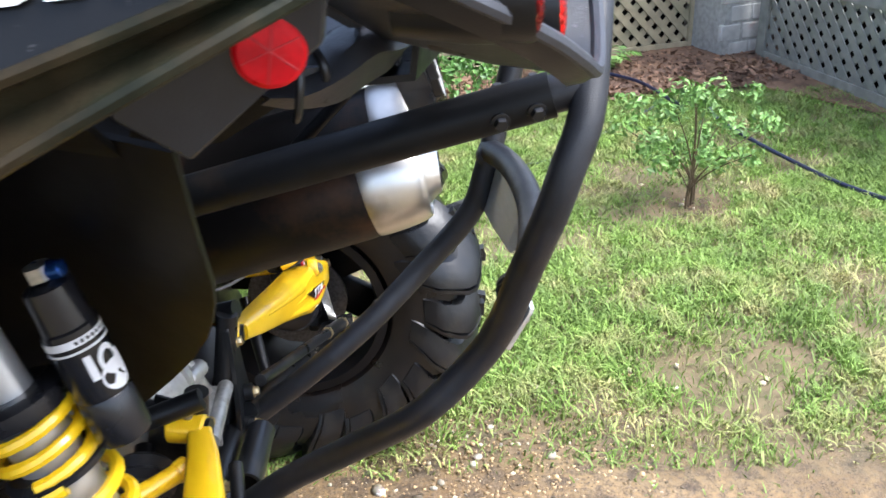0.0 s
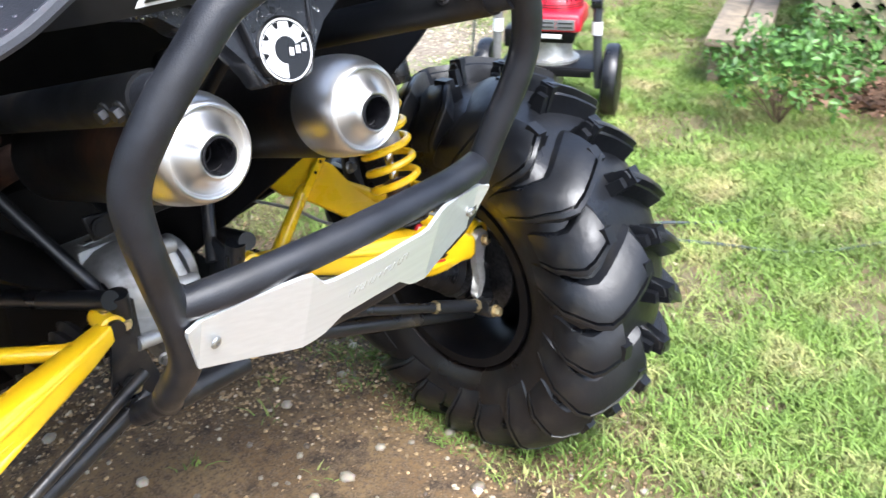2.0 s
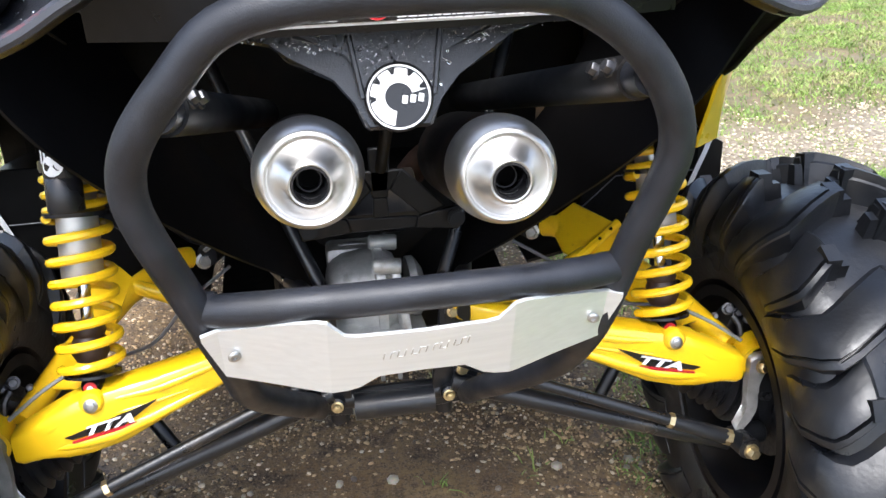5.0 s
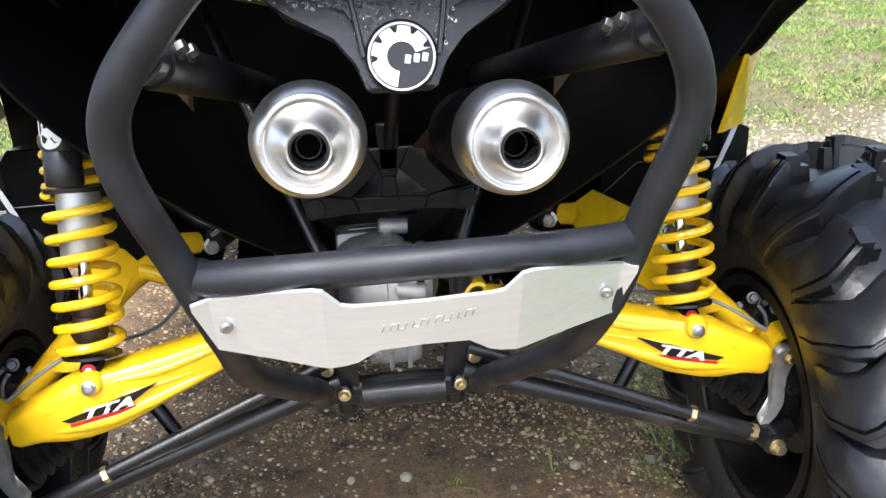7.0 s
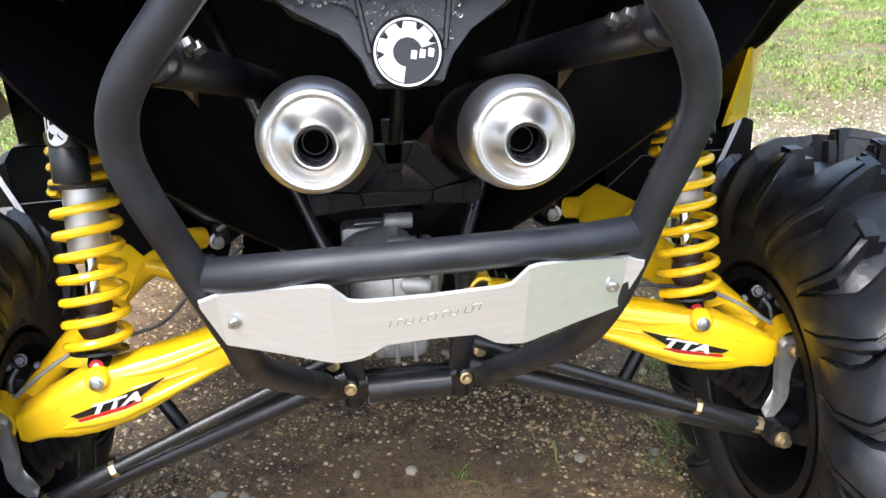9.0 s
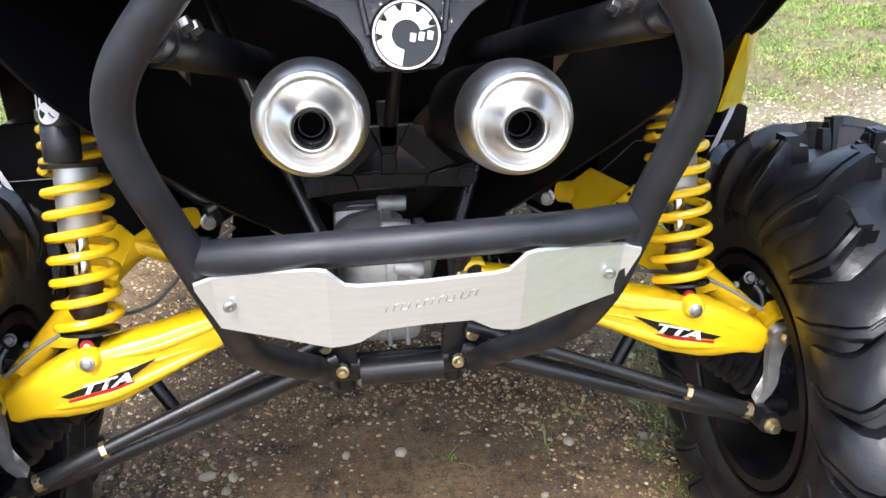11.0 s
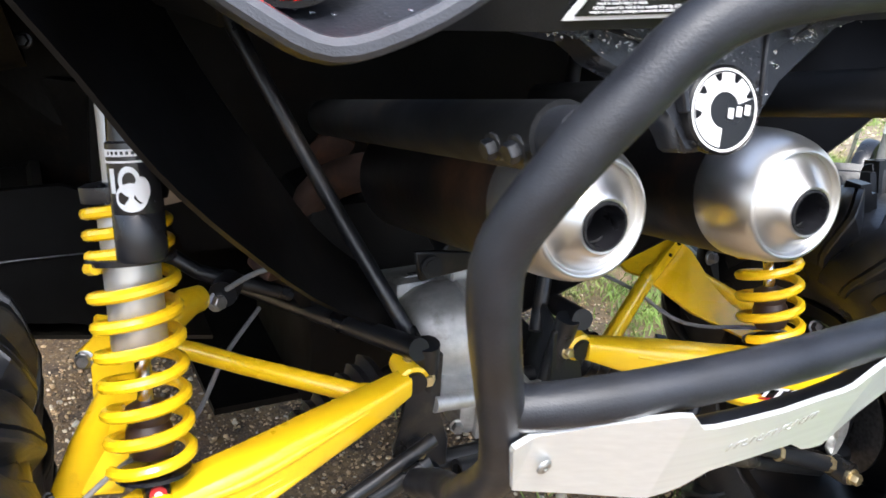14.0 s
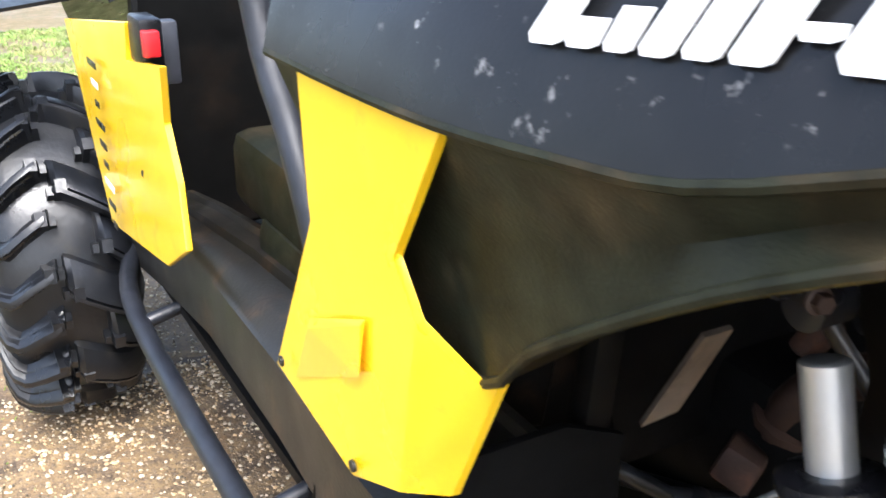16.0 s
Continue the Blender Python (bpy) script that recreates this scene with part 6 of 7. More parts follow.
def spaced():
    core = np.arange(-3.0, 5.01, 0.08)
    out = [core[-1]]
    step = 0.1
    while out[-1] < 90:
        step *= 1.35
        out.append(out[-1] + step)
    lo = [core[0]]
    step = 0.1
    while lo[-1] > -90:
        step *= 1.35
        lo.append(lo[-1] - step)
    return np.array(lo[:0:-1] + list(core) + out[1:])


gx = spaced()
verts, faces = [], []
for y in gx:
    for x in gx:
        near = max(0.0, 1 - max(abs(x) - 4, abs(y) - 4, 0) / 3)
        verts.append((x, y, uneven(x, y) * near - 0.004))
n = len(gx)
for j in range(n - 1):
    for i in range(n - 1):
        faces.append((j * n + i, j * n + i + 1, (j + 1) * n + i + 1, (j + 1) * n + i))
gme = bpy.data.meshes.new("ground")
gme.from_pydata(verts, [], faces)
gme.polygons.foreach_set("use_smooth", [True] * len(gme.polygons))
at = gme.attributes.new("lawn", "FLOAT", "POINT")
va = np.array(verts)
at.data.foreach_set("value", lawn(va[:, 0], va[:, 1]).astype(np.float32))

at = gme.attributes.new("drive", "FLOAT", "POINT")
at.data.foreach_set("value", drive(va[:, 0], va[:, 1]).astype(np.float32))

gm = bpy.data.materials.new("damp_earth")
gm.use_nodes = True
gn, gl = gm.node_tree.nodes, gm.node_tree.links
gb = gn["Principled BSDF"]
tc = gn.new("ShaderNodeTexCoord")


def gnoise(scale, detail=6, rough=0.6):
    q = gn.new("ShaderNodeTexNoise")
    q.inputs["Scale"].default_value, q.inputs["Detail"].default_value, q.inputs["Roughness"].default_value = scale, detail, rough
    gl.new(tc.outputs["Object"], q.inputs["Vector"])
    return q.outputs[0]


def gramp(src, a, b, lo=0.0, hi=1.0):
    q = gn.new("ShaderNodeMapRange")
    for i, v in enumerate((a, b, lo, hi)):
        q.inputs[1 + i].default_value = v
    gl.new(src, q.inputs[0])
    return q.outputs[0]


def gmix(f, a, b):
    q = gn.new("ShaderNodeMix")
    q.data_type = "RGBA"
    gl.new(f, q.inputs[0])
    for i, v in ((6, a), (7, b)):
        if isinstance(v, tuple):
            q.inputs[i].default_value = (*v, 1)
        else:
            gl.new(v, q.inputs[i])
    return q.outputs[2]


dirt = gmix(gramp(gnoise(3.2), 0.4, 0.62), (0.160, 0.098, 0.042), (0.275, 0.186, 0.088))
dirt = gmix(gramp(gnoise(4.2, 7, 0.65), 0.55, 0.63), dirt, (0.034, 0.023, 0.014))
vor = gn.new("ShaderNodeTexVoronoi")
vor.inputs["Scale"].default_value = 95
gl.new(tc.outputs["Object"], vor.inputs["Vector"])
speck = gramp(vor.outputs["Distance"], 0.34, 0.26)
dirt = gmix(gramp(gnoise(11, 6, 0.6), 0.53, 0.62), dirt, (0.040, 0.026, 0.015))
dirt = gmix(speck, dirt, gmix(vor.outputs["Color"], (0.095, 0.060, 0.033), (0.235, 0.168, 0.098)))
dirt = gmix(gramp(gnoise(60, 3), 0.35, 0.7), dirt, gmix(gramp(gnoise(200, 2), 0.4, 0.6), (0.055, 0.036, 0.022), (0.18, 0.13, 0.08)))
turf = gmix(gramp(gnoise(14), 0.35, 0.65), (0.105, 0.092, 0.038), (0.185, 0.130, 0.072))
att = gn.new("ShaderNodeAttribute")
att.attribute_name = "lawn"
atd = gn.new("ShaderNodeAttribute")
atd.attribute_name = "drive"
dirt = gmix(gramp(atd.outputs["Fac"], 0.1, 0.9), dirt, gmix(gramp(gnoise(45, 4), 0.35, 0.65), (0.13, 0.10, 0.062), (0.30, 0.25, 0.185)))
both = gmix(gramp(att.outputs["Fac"], 0.15, 0.75), dirt, turf)
gl.new(both, gb.inputs["Base Color"])
gl.new(gramp(gnoise(2.2), 0.4, 0.65, 0.95, 0.48), gb.inputs["Roughness"])
bp = gn.new("ShaderNodeBump")
bp.inputs["Strength"].default_value, bp.inputs["Distance"].default_value = 0.6, 0.006
gl.new(gnoise(70, 5, 0.7), bp.inputs["Height"])
bp2 = gn.new("ShaderNodeBump")
bp2.inputs["Strength"].default_value, bp2.inputs["Distance"].default_value = 0.5, 0.004
gl.new(speck, bp2.inputs["Height"])
gl.new(bp.outputs[0], bp2.inputs["Normal"])
gl.new(bp2.outputs[0], gb.inputs["Normal"])
gme.materials.append(gm)
ground = tagged(new("ground", gme), "damp brown earth yard turning to patchy lawn", "ground", kind="structure")


def raw_mesh(name, v, loops, per, material, label, category, smooth=False):
    """A mesh straight from arrays: v (n, 3), loops flat, per: corners of each face."""
    me = bpy.data.meshes.new(name)
    me.vertices.add(len(v))
    me.vertices.foreach_set("co", np.asarray(v, np.float32).ravel())
    me.loops.add(len(loops))
    me.loops.foreach_set("vertex_index", np.asarray(loops, np.int32))
    per = np.asarray(per, np.int32)
    me.polygons.add(len(per))
    me.polygons.foreach_set("loop_start", np.concatenate([[0], np.cumsum(per)[:-1]]).astype(np.int32))
    me.update(calc_edges=True)
    if smooth:
        me.polygons.foreach_set("use_smooth", [True] * len(per))
    me.materials.append(material)
    return tagged(new(name, me), label, category, kind="stuff")


def blades(name, px, py, h, w, material, label):
    """Bent grass blades: two stations and a tip each."""
    m = len(px)
    ang = rng.uniform(0, 2 * np.pi, m)
    lean = rng.uniform(0.25, 1.25, m) * h
    la = rng.uniform(0, 2 * np.pi, m)
    ca, sa = np.cos(ang), np.sin(ang)
    dx, dy = np.cos(la) * lean, np.sin(la) * lean
    z0 = np.full(m, -0.008)
    v = np.zeros((m, 7, 3))
    droop = rng.uniform(0.1, 0.55, m)
    for k, (f, ww) in enumerate(((0, 0.7), (0, -0.7), (0.4, 1), (0.4, -1), (0.75, 0.75), (0.75, -0.75), (1, 0))):
        fz = f * (1 - droop * f * f)
        v[:, k, 0] = px + ca * w * ww * 0.5 + dx * f ** 1.7
        v[:, k, 1] = py + sa * w * ww * 0.5 + dy * f ** 1.7
        v[:, k, 2] = z0 + h * fz
    base = np.arange(m)[:, None] * 7
    loops = (base + np.array([[0, 1, 3, 2, 2, 3, 5, 4, 4, 5, 6]])).ravel()
    per = np.tile([4, 4, 3], m)
    return raw_mesh(name, v.reshape(-1, 3), loops, per, material, label, "grass")


# grass: thick near the walk, thinner far out
def grow(count, region, power, hs, ws):
    x0, x1, y0, y1 = region
    px, py = rng.uniform(x0, x1, count), rng.uniform(y0, y1, count)
    d = lawn(px, py)
    clump = 0.13 + 0.97 * ramp01(-0.36, 0.34, wobble(px * 2.3 + 4, py * 2.3) + 0.6 * wobble(px * 6.1, py * 5.3 + 2))
    clump *= 0.5 + ramp01(-0.5, 0.6, np.sin(px * 19 + 3 * np.sin(py * 7)) * np.sin(py * 17 + 3 * np.sin(px * 9)))
    ok = rng.random(count) < np.clip(d ** power * clump, 0, 1)
    px, py, d = px[ok], py[ok], d[ok]
    h = rng.uniform(*hs, len(px)) * (0.5 + 0.5 * d)
    return px, py, h, rng.uniform(*ws, len(px))


g1 = grow(640000, (0.5, 3.3, -2.0, 2.5), 0.85, (0.012, 0.062), (0.0020, 0.0050))
blades("lawn_grass", *g1, M_GRASS, "fresh green lawn grass in uneven tufts")
g2 = grow(560000, (-4, 7, 2.4, 8.5), 0.55, (0.014, 0.045), (0.0035, 0.0070))
blades("far_grass", *g2, M_GRASS, "green grass beyond the gravel drive")
g4 = grow(90000, (3.3, 5.2, 0.9, 2.4), 0.7, (0.014, 0.050), (0.0030, 0.0060))
blades("house_grass", *g4, M_GRASS, "green grass beside the wooden step")
g3 = grow(110000, (-3, 0.7, -3, 3.6), 1.0, (0.02, 0.055), (0.003, 0.006))
blades("sparse_grass", *g3, M_GRASS, "sparse grass on the bare drive")
# tufts sprouting from the bare earth
tx, ty = [], []
for cx, cy, k in ((0.105, 0.925, 10), (0.33, 0.93, 9), (0.62, 0.28, 16), (0.50, 0.42, 10), (0.28, 0.70, 8), (0.42, 1.06, 8), (0.55, 0.10, 14), (0.30, 0.28, 10), (0.72, 0.02, 18), (-0.6, 1.45, 8), (0.18, 1.3, 8), (0.40, 1.45, 12), (-0.15, 1.5, 8), (0.64, 0.95, 14), (0.25, 0.12, 8)):
    tx += list(cx + rng.normal(0, 0.018, k))
    ty += list(cy + rng.normal(0, 0.018, k))
blades("weed_tufts", np.array(tx), np.array(ty), rng.uniform(0.02, 0.06, len(tx)), rng.uniform(0.003, 0.006, len(tx)), M_GRASS, "small weed tufts sprouting from bare earth")

# stones: rough little solids
ico = bmesh.new()
bmesh.ops.create_icosphere(ico, subdivisions=1, radius=1)
IV = np.array([v.co[:] for v in ico.verts])
IF = np.array([[v.index for v in f.verts] for f in ico.faces])
ico.free()


def stones(name, px, py, size, material, label):
    m = len(px)
    v = np.repeat(IV[None], m, 0) * (1 + rng.normal(0, 0.14, (m, len(IV), 1)))
    v *= rng.uniform(0.6, 1.25, (m, 1, 3)) * np.array([1, 1, 0.65])
    a = rng.uniform(0, 6.28, m)
    x = v[..., 0] * np.cos(a)[:, None] - v[..., 1] * np.sin(a)[:, None]
    y = v[..., 0] * np.sin(a)[:, None] + v[..., 1] * np.cos(a)[:, None]
    v = np.stack([x, y, v[..., 2]], -1) * size[:, None, None]
    v[..., 0] += px[:, None]
    v[..., 1] += py[:, None]
    v[..., 2] += (size * 0.22 - 0.004)[:, None]
    loops = (np.arange(m)[:, None, None] * len(IV) + IF[None]).ravel()
    return raw_mesh(name, v.reshape(-1, 3), loops, np.full(m * len(IF), 3), material, label, "gravel", smooth=True)


def strew(count, region, keep):
    x0, x1, y0, y1 = region
    px, py = rng.uniform(x0, x1, count), rng.uniform(y0, y1, count)
    ok = rng.random(count) < keep(px, py)
    return px[ok], py[ok]


px, py = strew(125000, (-1.8, 0.95, -0.2, 2.6), lambda x, y: (1 - lawn(x, y)) * (0.5 + 0.5 * ramp01(-0.1, 0.35, wobble(x * 1.7, y * 1.7 + 2))) * (1 - 0.5 * ramp01(-0.6, -0.9, x)))
stones("fine_gravel", px, py, rng.uniform(0.0013, 0.0040, len(px)) * rng.choice([1, 1, 1, 1.8], len(px)), M_PEBBLE, "fine brown gravel pressed into damp earth")
px, py = strew(12500, (-1.8, 0.95, -0.2, 2.6), lambda x, y: (1 - lawn(x, y)) * (1 - 0.72 * ramp01(-0.1, 0.45, x + 0.3 * wobble(x, y)) * ramp01(1.5, 1.1, y)) * (0.35 + 0.55 * ramp01(-0.2, 0.3, wobble(x * 1.7, y * 1.7 + 2))) * (1 - 0.6 * ramp01(-0.6, -0.9, x)))
stones("pale_gravel", px, py, rng.uniform(0.0026, 0.0070, len(px)), M_PALE, "pale pebbles scattered on damp earth")
px, py = strew(24000, (-2.5, 3.6, 1.9, 4.2), lambda x, y: (1 - lawn(x, y)) * ramp01(0.9, 0.35, np.abs(y - 3.0 - 0.10 * (x - 2))))
stones("drive_gravel", px, py, rng.uniform(0.002, 0.0065, len(px)) * (1 + 0.5 * ramp01(0.5, 2.0, px)), M_PALE, "pale limestone gravel on the drive")
px, py = strew(500, (0.7, 2.2, -1.5, 1.5), lambda x, y: 0.25 + 0 * x)
stones("lawn_pebbles", px, py, rng.uniform(0.004, 0.012, len(px)), M_PALE, "pale pebbles lying in the lawn")

# leaf mulch in the bed along the house
px, py = strew(16000, (2.6, 4.6, -2.0, 1.2), lambda x, y: ramp01(3.0, 3.3, x + 0.22 * y + 0.2 * wobble(x, y)) * ramp01(1.15, 0.6, y))
m = len(px)
ang, tilt = rng.uniform(0, 6.28, m), rng.uniform(-0.6, 0.6, m)
ln, wd = rng.uniform(0.012, 0.034, m), rng.uniform(0.008, 0.02, m)
q = np.array([(-1, 0, 0), (-0.2, -0.5, 0.12), (1, 0, 0.05), (-0.1, 0.5, 0.12)])
v = np.zeros((m, 4, 3))
for k in range(4):
    u, w = q[k, 0] * ln, q[k, 1] * wd
    v[:, k, 0] = px + u * np.cos(ang) - w * np.sin(ang)
    v[:, k, 1] = py + u * np.sin(ang) + w * np.cos(ang)
    v[:, k, 2] = 0.012 + rng.uniform(0, 0.03, m) + u * np.sin(tilt) * 0.5 + q[k, 2] * 0.03
raw_mesh("leaf_mulch", v.reshape(-1, 3), np.arange(4 * m), np.full(m, 4), M_MULCH, "orange-brown fallen leaves in the flower bed", "mulch")
bed = obj("bed_soil", skin([[(3.15, 0.95, 0.001), (3.12, 0.5, 0.010), (3.3, -0.4, 0.010), (3.4, -1.3, 0.010), (2.8, -1.8, 0.006)], [(3.5, 1.0, 0.004), (3.75, 0.4, 0.03), (4.1, -0.5, 0.03), (4.3, -1.4, 0.03), (3.6, -2.0, 0.02)]], 0.01), M_MULCH)
tagged(bed, "dark soil of the flower bed along the house", "flower bed", kind="structure")

# the larger pebbles, one by one
shapes = []
for k in range(6):
    bm = bmesh.new()
    bmesh.ops.create_icosphere(bm, subdivisions=1, radius=1)
    for v in bm.verts:
        v.co *= 1 + 0.16 * noise.noise(v.co * 1.3 + Vector((k * 5, 0, 0)))
        v.co.z *= 0.62
    me = bpy.data.meshes.new("pebble")
    bm.to_mesh(me)
    bm.free()
    me.polygons.foreach_set("use_smooth", [True] * len(me.polygons))
    me.materials.append(M_STONE)
    shapes.append(me)
for k in range(300):
    x, y = (rng.uniform(-0.6, 0.7), rng.uniform(0.15, 1.0)) if k % 2 else (rng.uniform(-1.1, 0.95), rng.uniform(0.05, 1.75))
    o = new("pebble", shapes[k % 6])
    r = 0.0045 + 0.011 * rng.random() ** 2.6
    o.location, o.scale, o.rotation_euler = (x, y, r * 0.3 + uneven(x, y) - 0.004), (r * rng.uniform(0.9, 1.5), r, r), (0, 0, rng.uniform(0, 6.28))
    o.parent = ground


# ---- house skirt: lattice panels, block pier, siding ----
def lattice(name, a, b, height, material, label):
    """Diagonal lath panel between two ground points, with rails; laths are its parts."""
    a, b = Vector((*a, 0)), Vector((*b, 0))
    L = (b - a).length
    u = (b - a).normalized()
    nrm = u.cross(Vector((0, 0, 1)))
    root = thing(name, label, "lattice", a, kind="structure")

    def world(x, z, out):
        return a + u * x + Vector((0, 0, z)) + nrm * out

    def put(nm, bm, mt=material):
        ob = part(nm, bm, mt, root)
        ob.matrix_parent_inverse = Matrix.Translation(-a)
        return ob

    def strip(p, q, w, out, t):
        d = (q[0] - p[0], q[1] - p[1])
        l = math.hypot(*d)
        px_, pz_ = -d[1] / l * w / 2, d[0] / l * w / 2
        return slab([world(p[0] + px_, p[1] + pz_, out), world(q[0] + px_, q[1] + pz_, out), world(q[0] - px_, q[1] - pz_, out), world(p[0] - px_, p[1] - pz_, out)], nrm * t)
    pitch = 0.098
    k = -int(height / pitch) - 1
    while k * pitch < L:
        x0 = k * pitch
        lo, hi = max(0, -x0), min(height, L - x0)
        if hi - lo > 0.03:
            put("lath", strip((x0 + lo, lo), (x0 + hi, hi), 0.038, 0.0, 0.007))
        lo, hi = max(0, x0 + height - L), min(height, x0 + height)
        if hi - lo > 0.03:
            put("lath", strip((x0 + height - lo, lo), (x0 + height - hi, hi), 0.038, 0.008, 0.007))
        k += 1
    put("rail", strip((0, 0.03), (L, 0.03), 0.07, 0.017, 0.014))
    put("rail", strip((0, height - 0.03), (L, height - 0.03), 0.07, 0.017, 0.014))
    for x in (0.03, L - 0.03):
        put("stile", strip((x, 0), (x, height), 0.07, 0.018, 0.016))
    # black sheet behind the laths, painted in place of crawl-space shade
    put("shade_sheet", slab([world(0, 0, -0.12), world(L, 0, -0.12), world(L, height, -0.12), world(0, height, -0.12)], nrm * -0.02), M_VOIDSHADE)
    return root


CORNER = (4.22, -1.22)
lattice("lattice_skirt", (3.45, 1.105), CORNER, 0.72, M_LATTICE, "tan painted wooden lattice skirting, weathered")
lattice("lattice_skirt", (4.02, 3.10), (5.0, 1.85), 0.60, M_LATTICE, "tan painted wooden lattice under the far house wall")
lattice("lattice_skirt", (3.95, -1.52), (2.2, -1.98), 0.50, M_LATGREY, "grey painted wooden lattice skirting under the porch")
pier = thing("block_pier", "painted grey block pier with patches of bare red brick", "pier", (4.1, -1.38, 0), kind="structure")
core = part("core", box((4.12, -1.38, 0.4), (0.26, 0.30, 0.8), (0, 0, 25), 0.004), M_MORTAR, pier)
core.matrix_parent_inverse = Matrix.Translation((-4.1, 1.38, 0))
for row in range(8):
    for face in range(2):
        for col in range(2):
            bmx = bmesh.new()
            off = (col - 0.5) * 0.15 + (0.03 if row % 2 else -0.03)
            c = Vector((-0.119, off, 0.055 + row * 0.1)) if face == 0 else Vector((off * 0.85, -0.139, 0.055 + row * 0.1))
            size = (0.03, 0.14, 0.088) if face == 0 else (0.12, 0.03, 0.088)
            block(bmx, c, size, (0, 0, 0), 0.006, 1)
            bk = part("brick", bmx, M_BLOCK, pier)
            bk.matrix_local = pose(0.02, 0, 0, 0, 0, 25)
house = thing("house_wall", "white horizontal house siding above the lattice", "wall", (4.3, 0, 0.7), kind="structure")
for k in range(14):
    z = 0.72 + 0.11 * k
    o = part("siding_board", slab([(3.44, 1.15, z), (4.25, -1.20, z), (4.235, -1.205, z + 0.112), (3.425, 1.145, z + 0.112)], (0.02, 0.007, 0)), M_SIDING, house, smooth=False)
    o.matrix_parent_inverse = Matrix.Translation((-4.3, 0, -0.7))
porch = thing("porch_wall", "white siding along the porch edge", "wall", (3.1, -1.75, 0.5), kind="structure")
for k in range(12):
    z = 0.52 + 0.11 * k
    o = part("siding_board", slab([(4.0, -1.49, z), (1.9, -2.04, z), (1.9, -2.055, z + 0.112), (4.0, -1.505, z + 0.112)], (0.005, -0.02, 0)), M_SIDING, porch, smooth=False)
    o.matrix_parent_inverse = Matrix.Translation((-3.1, 1.75, -0.5))

# floor slab over the crawl space, with shade put into its near-black
floor = obj("house_floor", slab([(3.55, 1.18, 0.71), (4.32, -1.2, 0.71), (4.0, -1.6, 0.50), (1.9, -2.1, 0.50), (1.9, -6, 0.6), (9, -6, 0.7), (9, 3.4, 0.7)], (0, 0, 0.02)), M_VOIDSHADE, smooth=False)
tagged(floor, "house floor, its underside blackened for shade", "floor", kind="structure")
# wooden step
stepb = thing("bench", "weathered grey-brown wooden plank bench beside the house", "bench", (3.0, 1.23, 0))
along, across = Vector((0.932, 0.363, 0)), Vector((-0.363, 0.932, 0))


def bench_part(name, a, c, z, size):
    o = part(name, box(Vector((2.975, 1.225, 0)) + along * a + across * c + Vector((0, 0, z)), size, (0, 0, 21.3), 0.004), M_WOOD, stepb)
    o.matrix_parent_inverse = Matrix.Translation((-3.0, -1.23, 0))


for c in (-0.063, 0.063):
    bench_part("plank", 0.52, c, 0.212, (1.05, 0.118, 0.036))
for a in (0.10, 0.92):
    for c in (-0.085, 0.085):
        bench_part("leg", a, c, 0.095, (0.06, 0.045, 0.195))
    bench_part("apron", a - 0.035, 0, 0.160, (0.022, 0.20, 0.065))

# ---- wheeled petrol pressure washer ----
washer = thing("pressure_washer", "wheeled petrol pressure washer with a red engine cover", "pressure washer", (2.387, 1.735, 0))
washer.rotation_euler = (0, 0, radians(-62))   # its front looks along its own -y


def wp(name, bm, material, parent=None, label="", smooth=True):
    return part(name, bm, material, parent or washer, label, smooth)


def cover_shape():
    """Moulded cover: a skirt drawn in towards the top."""
    bm = box((0, -0.01, 0.357), (0.27, 0.25, 0.074), bevel=0.016)
    for v in bm.verts:
        f = 1 - 1.9 * max(0.0, v.co.z - 0.365)
        v.co.x *= f
        v.co.y = (v.co.y + 0.01) * f - 0.01
    return bm


wp("deck", box((0, 0.02, 0.190), (0.39, 0.27, 0.014), bevel=0.005), M_RIM)
wp("deck_edge", box((0, -0.112, 0.176), (0.36, 0.012, 0.032), bevel=0.004), M_RIM)
wp("crankcase", turned((0, 0.01, 0.198), (0, 0, 1), [(0, 0.115), (0.010, 0.115), (0.014, 0.094), (0.024, 0.088), (0.090, 0.084), (0.094, 0.06)], 28), M_CAST, label="bare aluminium crankcase")
wp("engine_block", box((0, 0, 0.315), (0.21, 0.2, 0.055), bevel=0.012), M_RIM)
eng = wp("engine_cover", cover_shape(), M_RED, label="red plastic engine cover")
eng.location = (0, 0, 0.020)
wp("starter_dome", turned((0.02, 0.01, 0.395), (0, 0, 1), [(0, 0.105), (0.03, 0.10), (0.045, 0.085), (0.05, 0.03)], 28), M_RED, eng)
for k in range(30):
    a = 2 * math.pi * k / 30
    if k < 4:
        wp("vent_ring", turned((0.02, 0.01, 0.404 + 0.009 * k), (0, 0, 1), [(0, 0.1005 - 0.0035 * k * k / 3), (0, 0.1045 - 0.004 * k * k / 3), (0.003, 0.1040 - 0.004 * k * k / 3), (0.003, 0.1005 - 0.0035 * k * k / 3)], 36, ring=True), M_BLACKP, eng)
    wp("vent_slot", box((0.02 + 0.088 * math.cos(a), 0.01 + 0.088 * math.sin(a), 0.4325), (0.034, 0.0035, 0.012), (0, 20, math.degrees(a)), 0.0005), M_BLACKP, eng)
for k in range(3):
    wp("grille", box((-0.075 + 0.075 * k, -0.137, 0.352), (0.072, 0.006, 0.042), bevel=0.002), M_CABLE, eng)
    for j in range(2):
        wp("grille_slot", box((-0.075 + 0.075 * k, -0.1405, 0.344 + 0.016 * j), (0.056, 0.003, 0.004), bevel=0), M_BLACKP, eng)
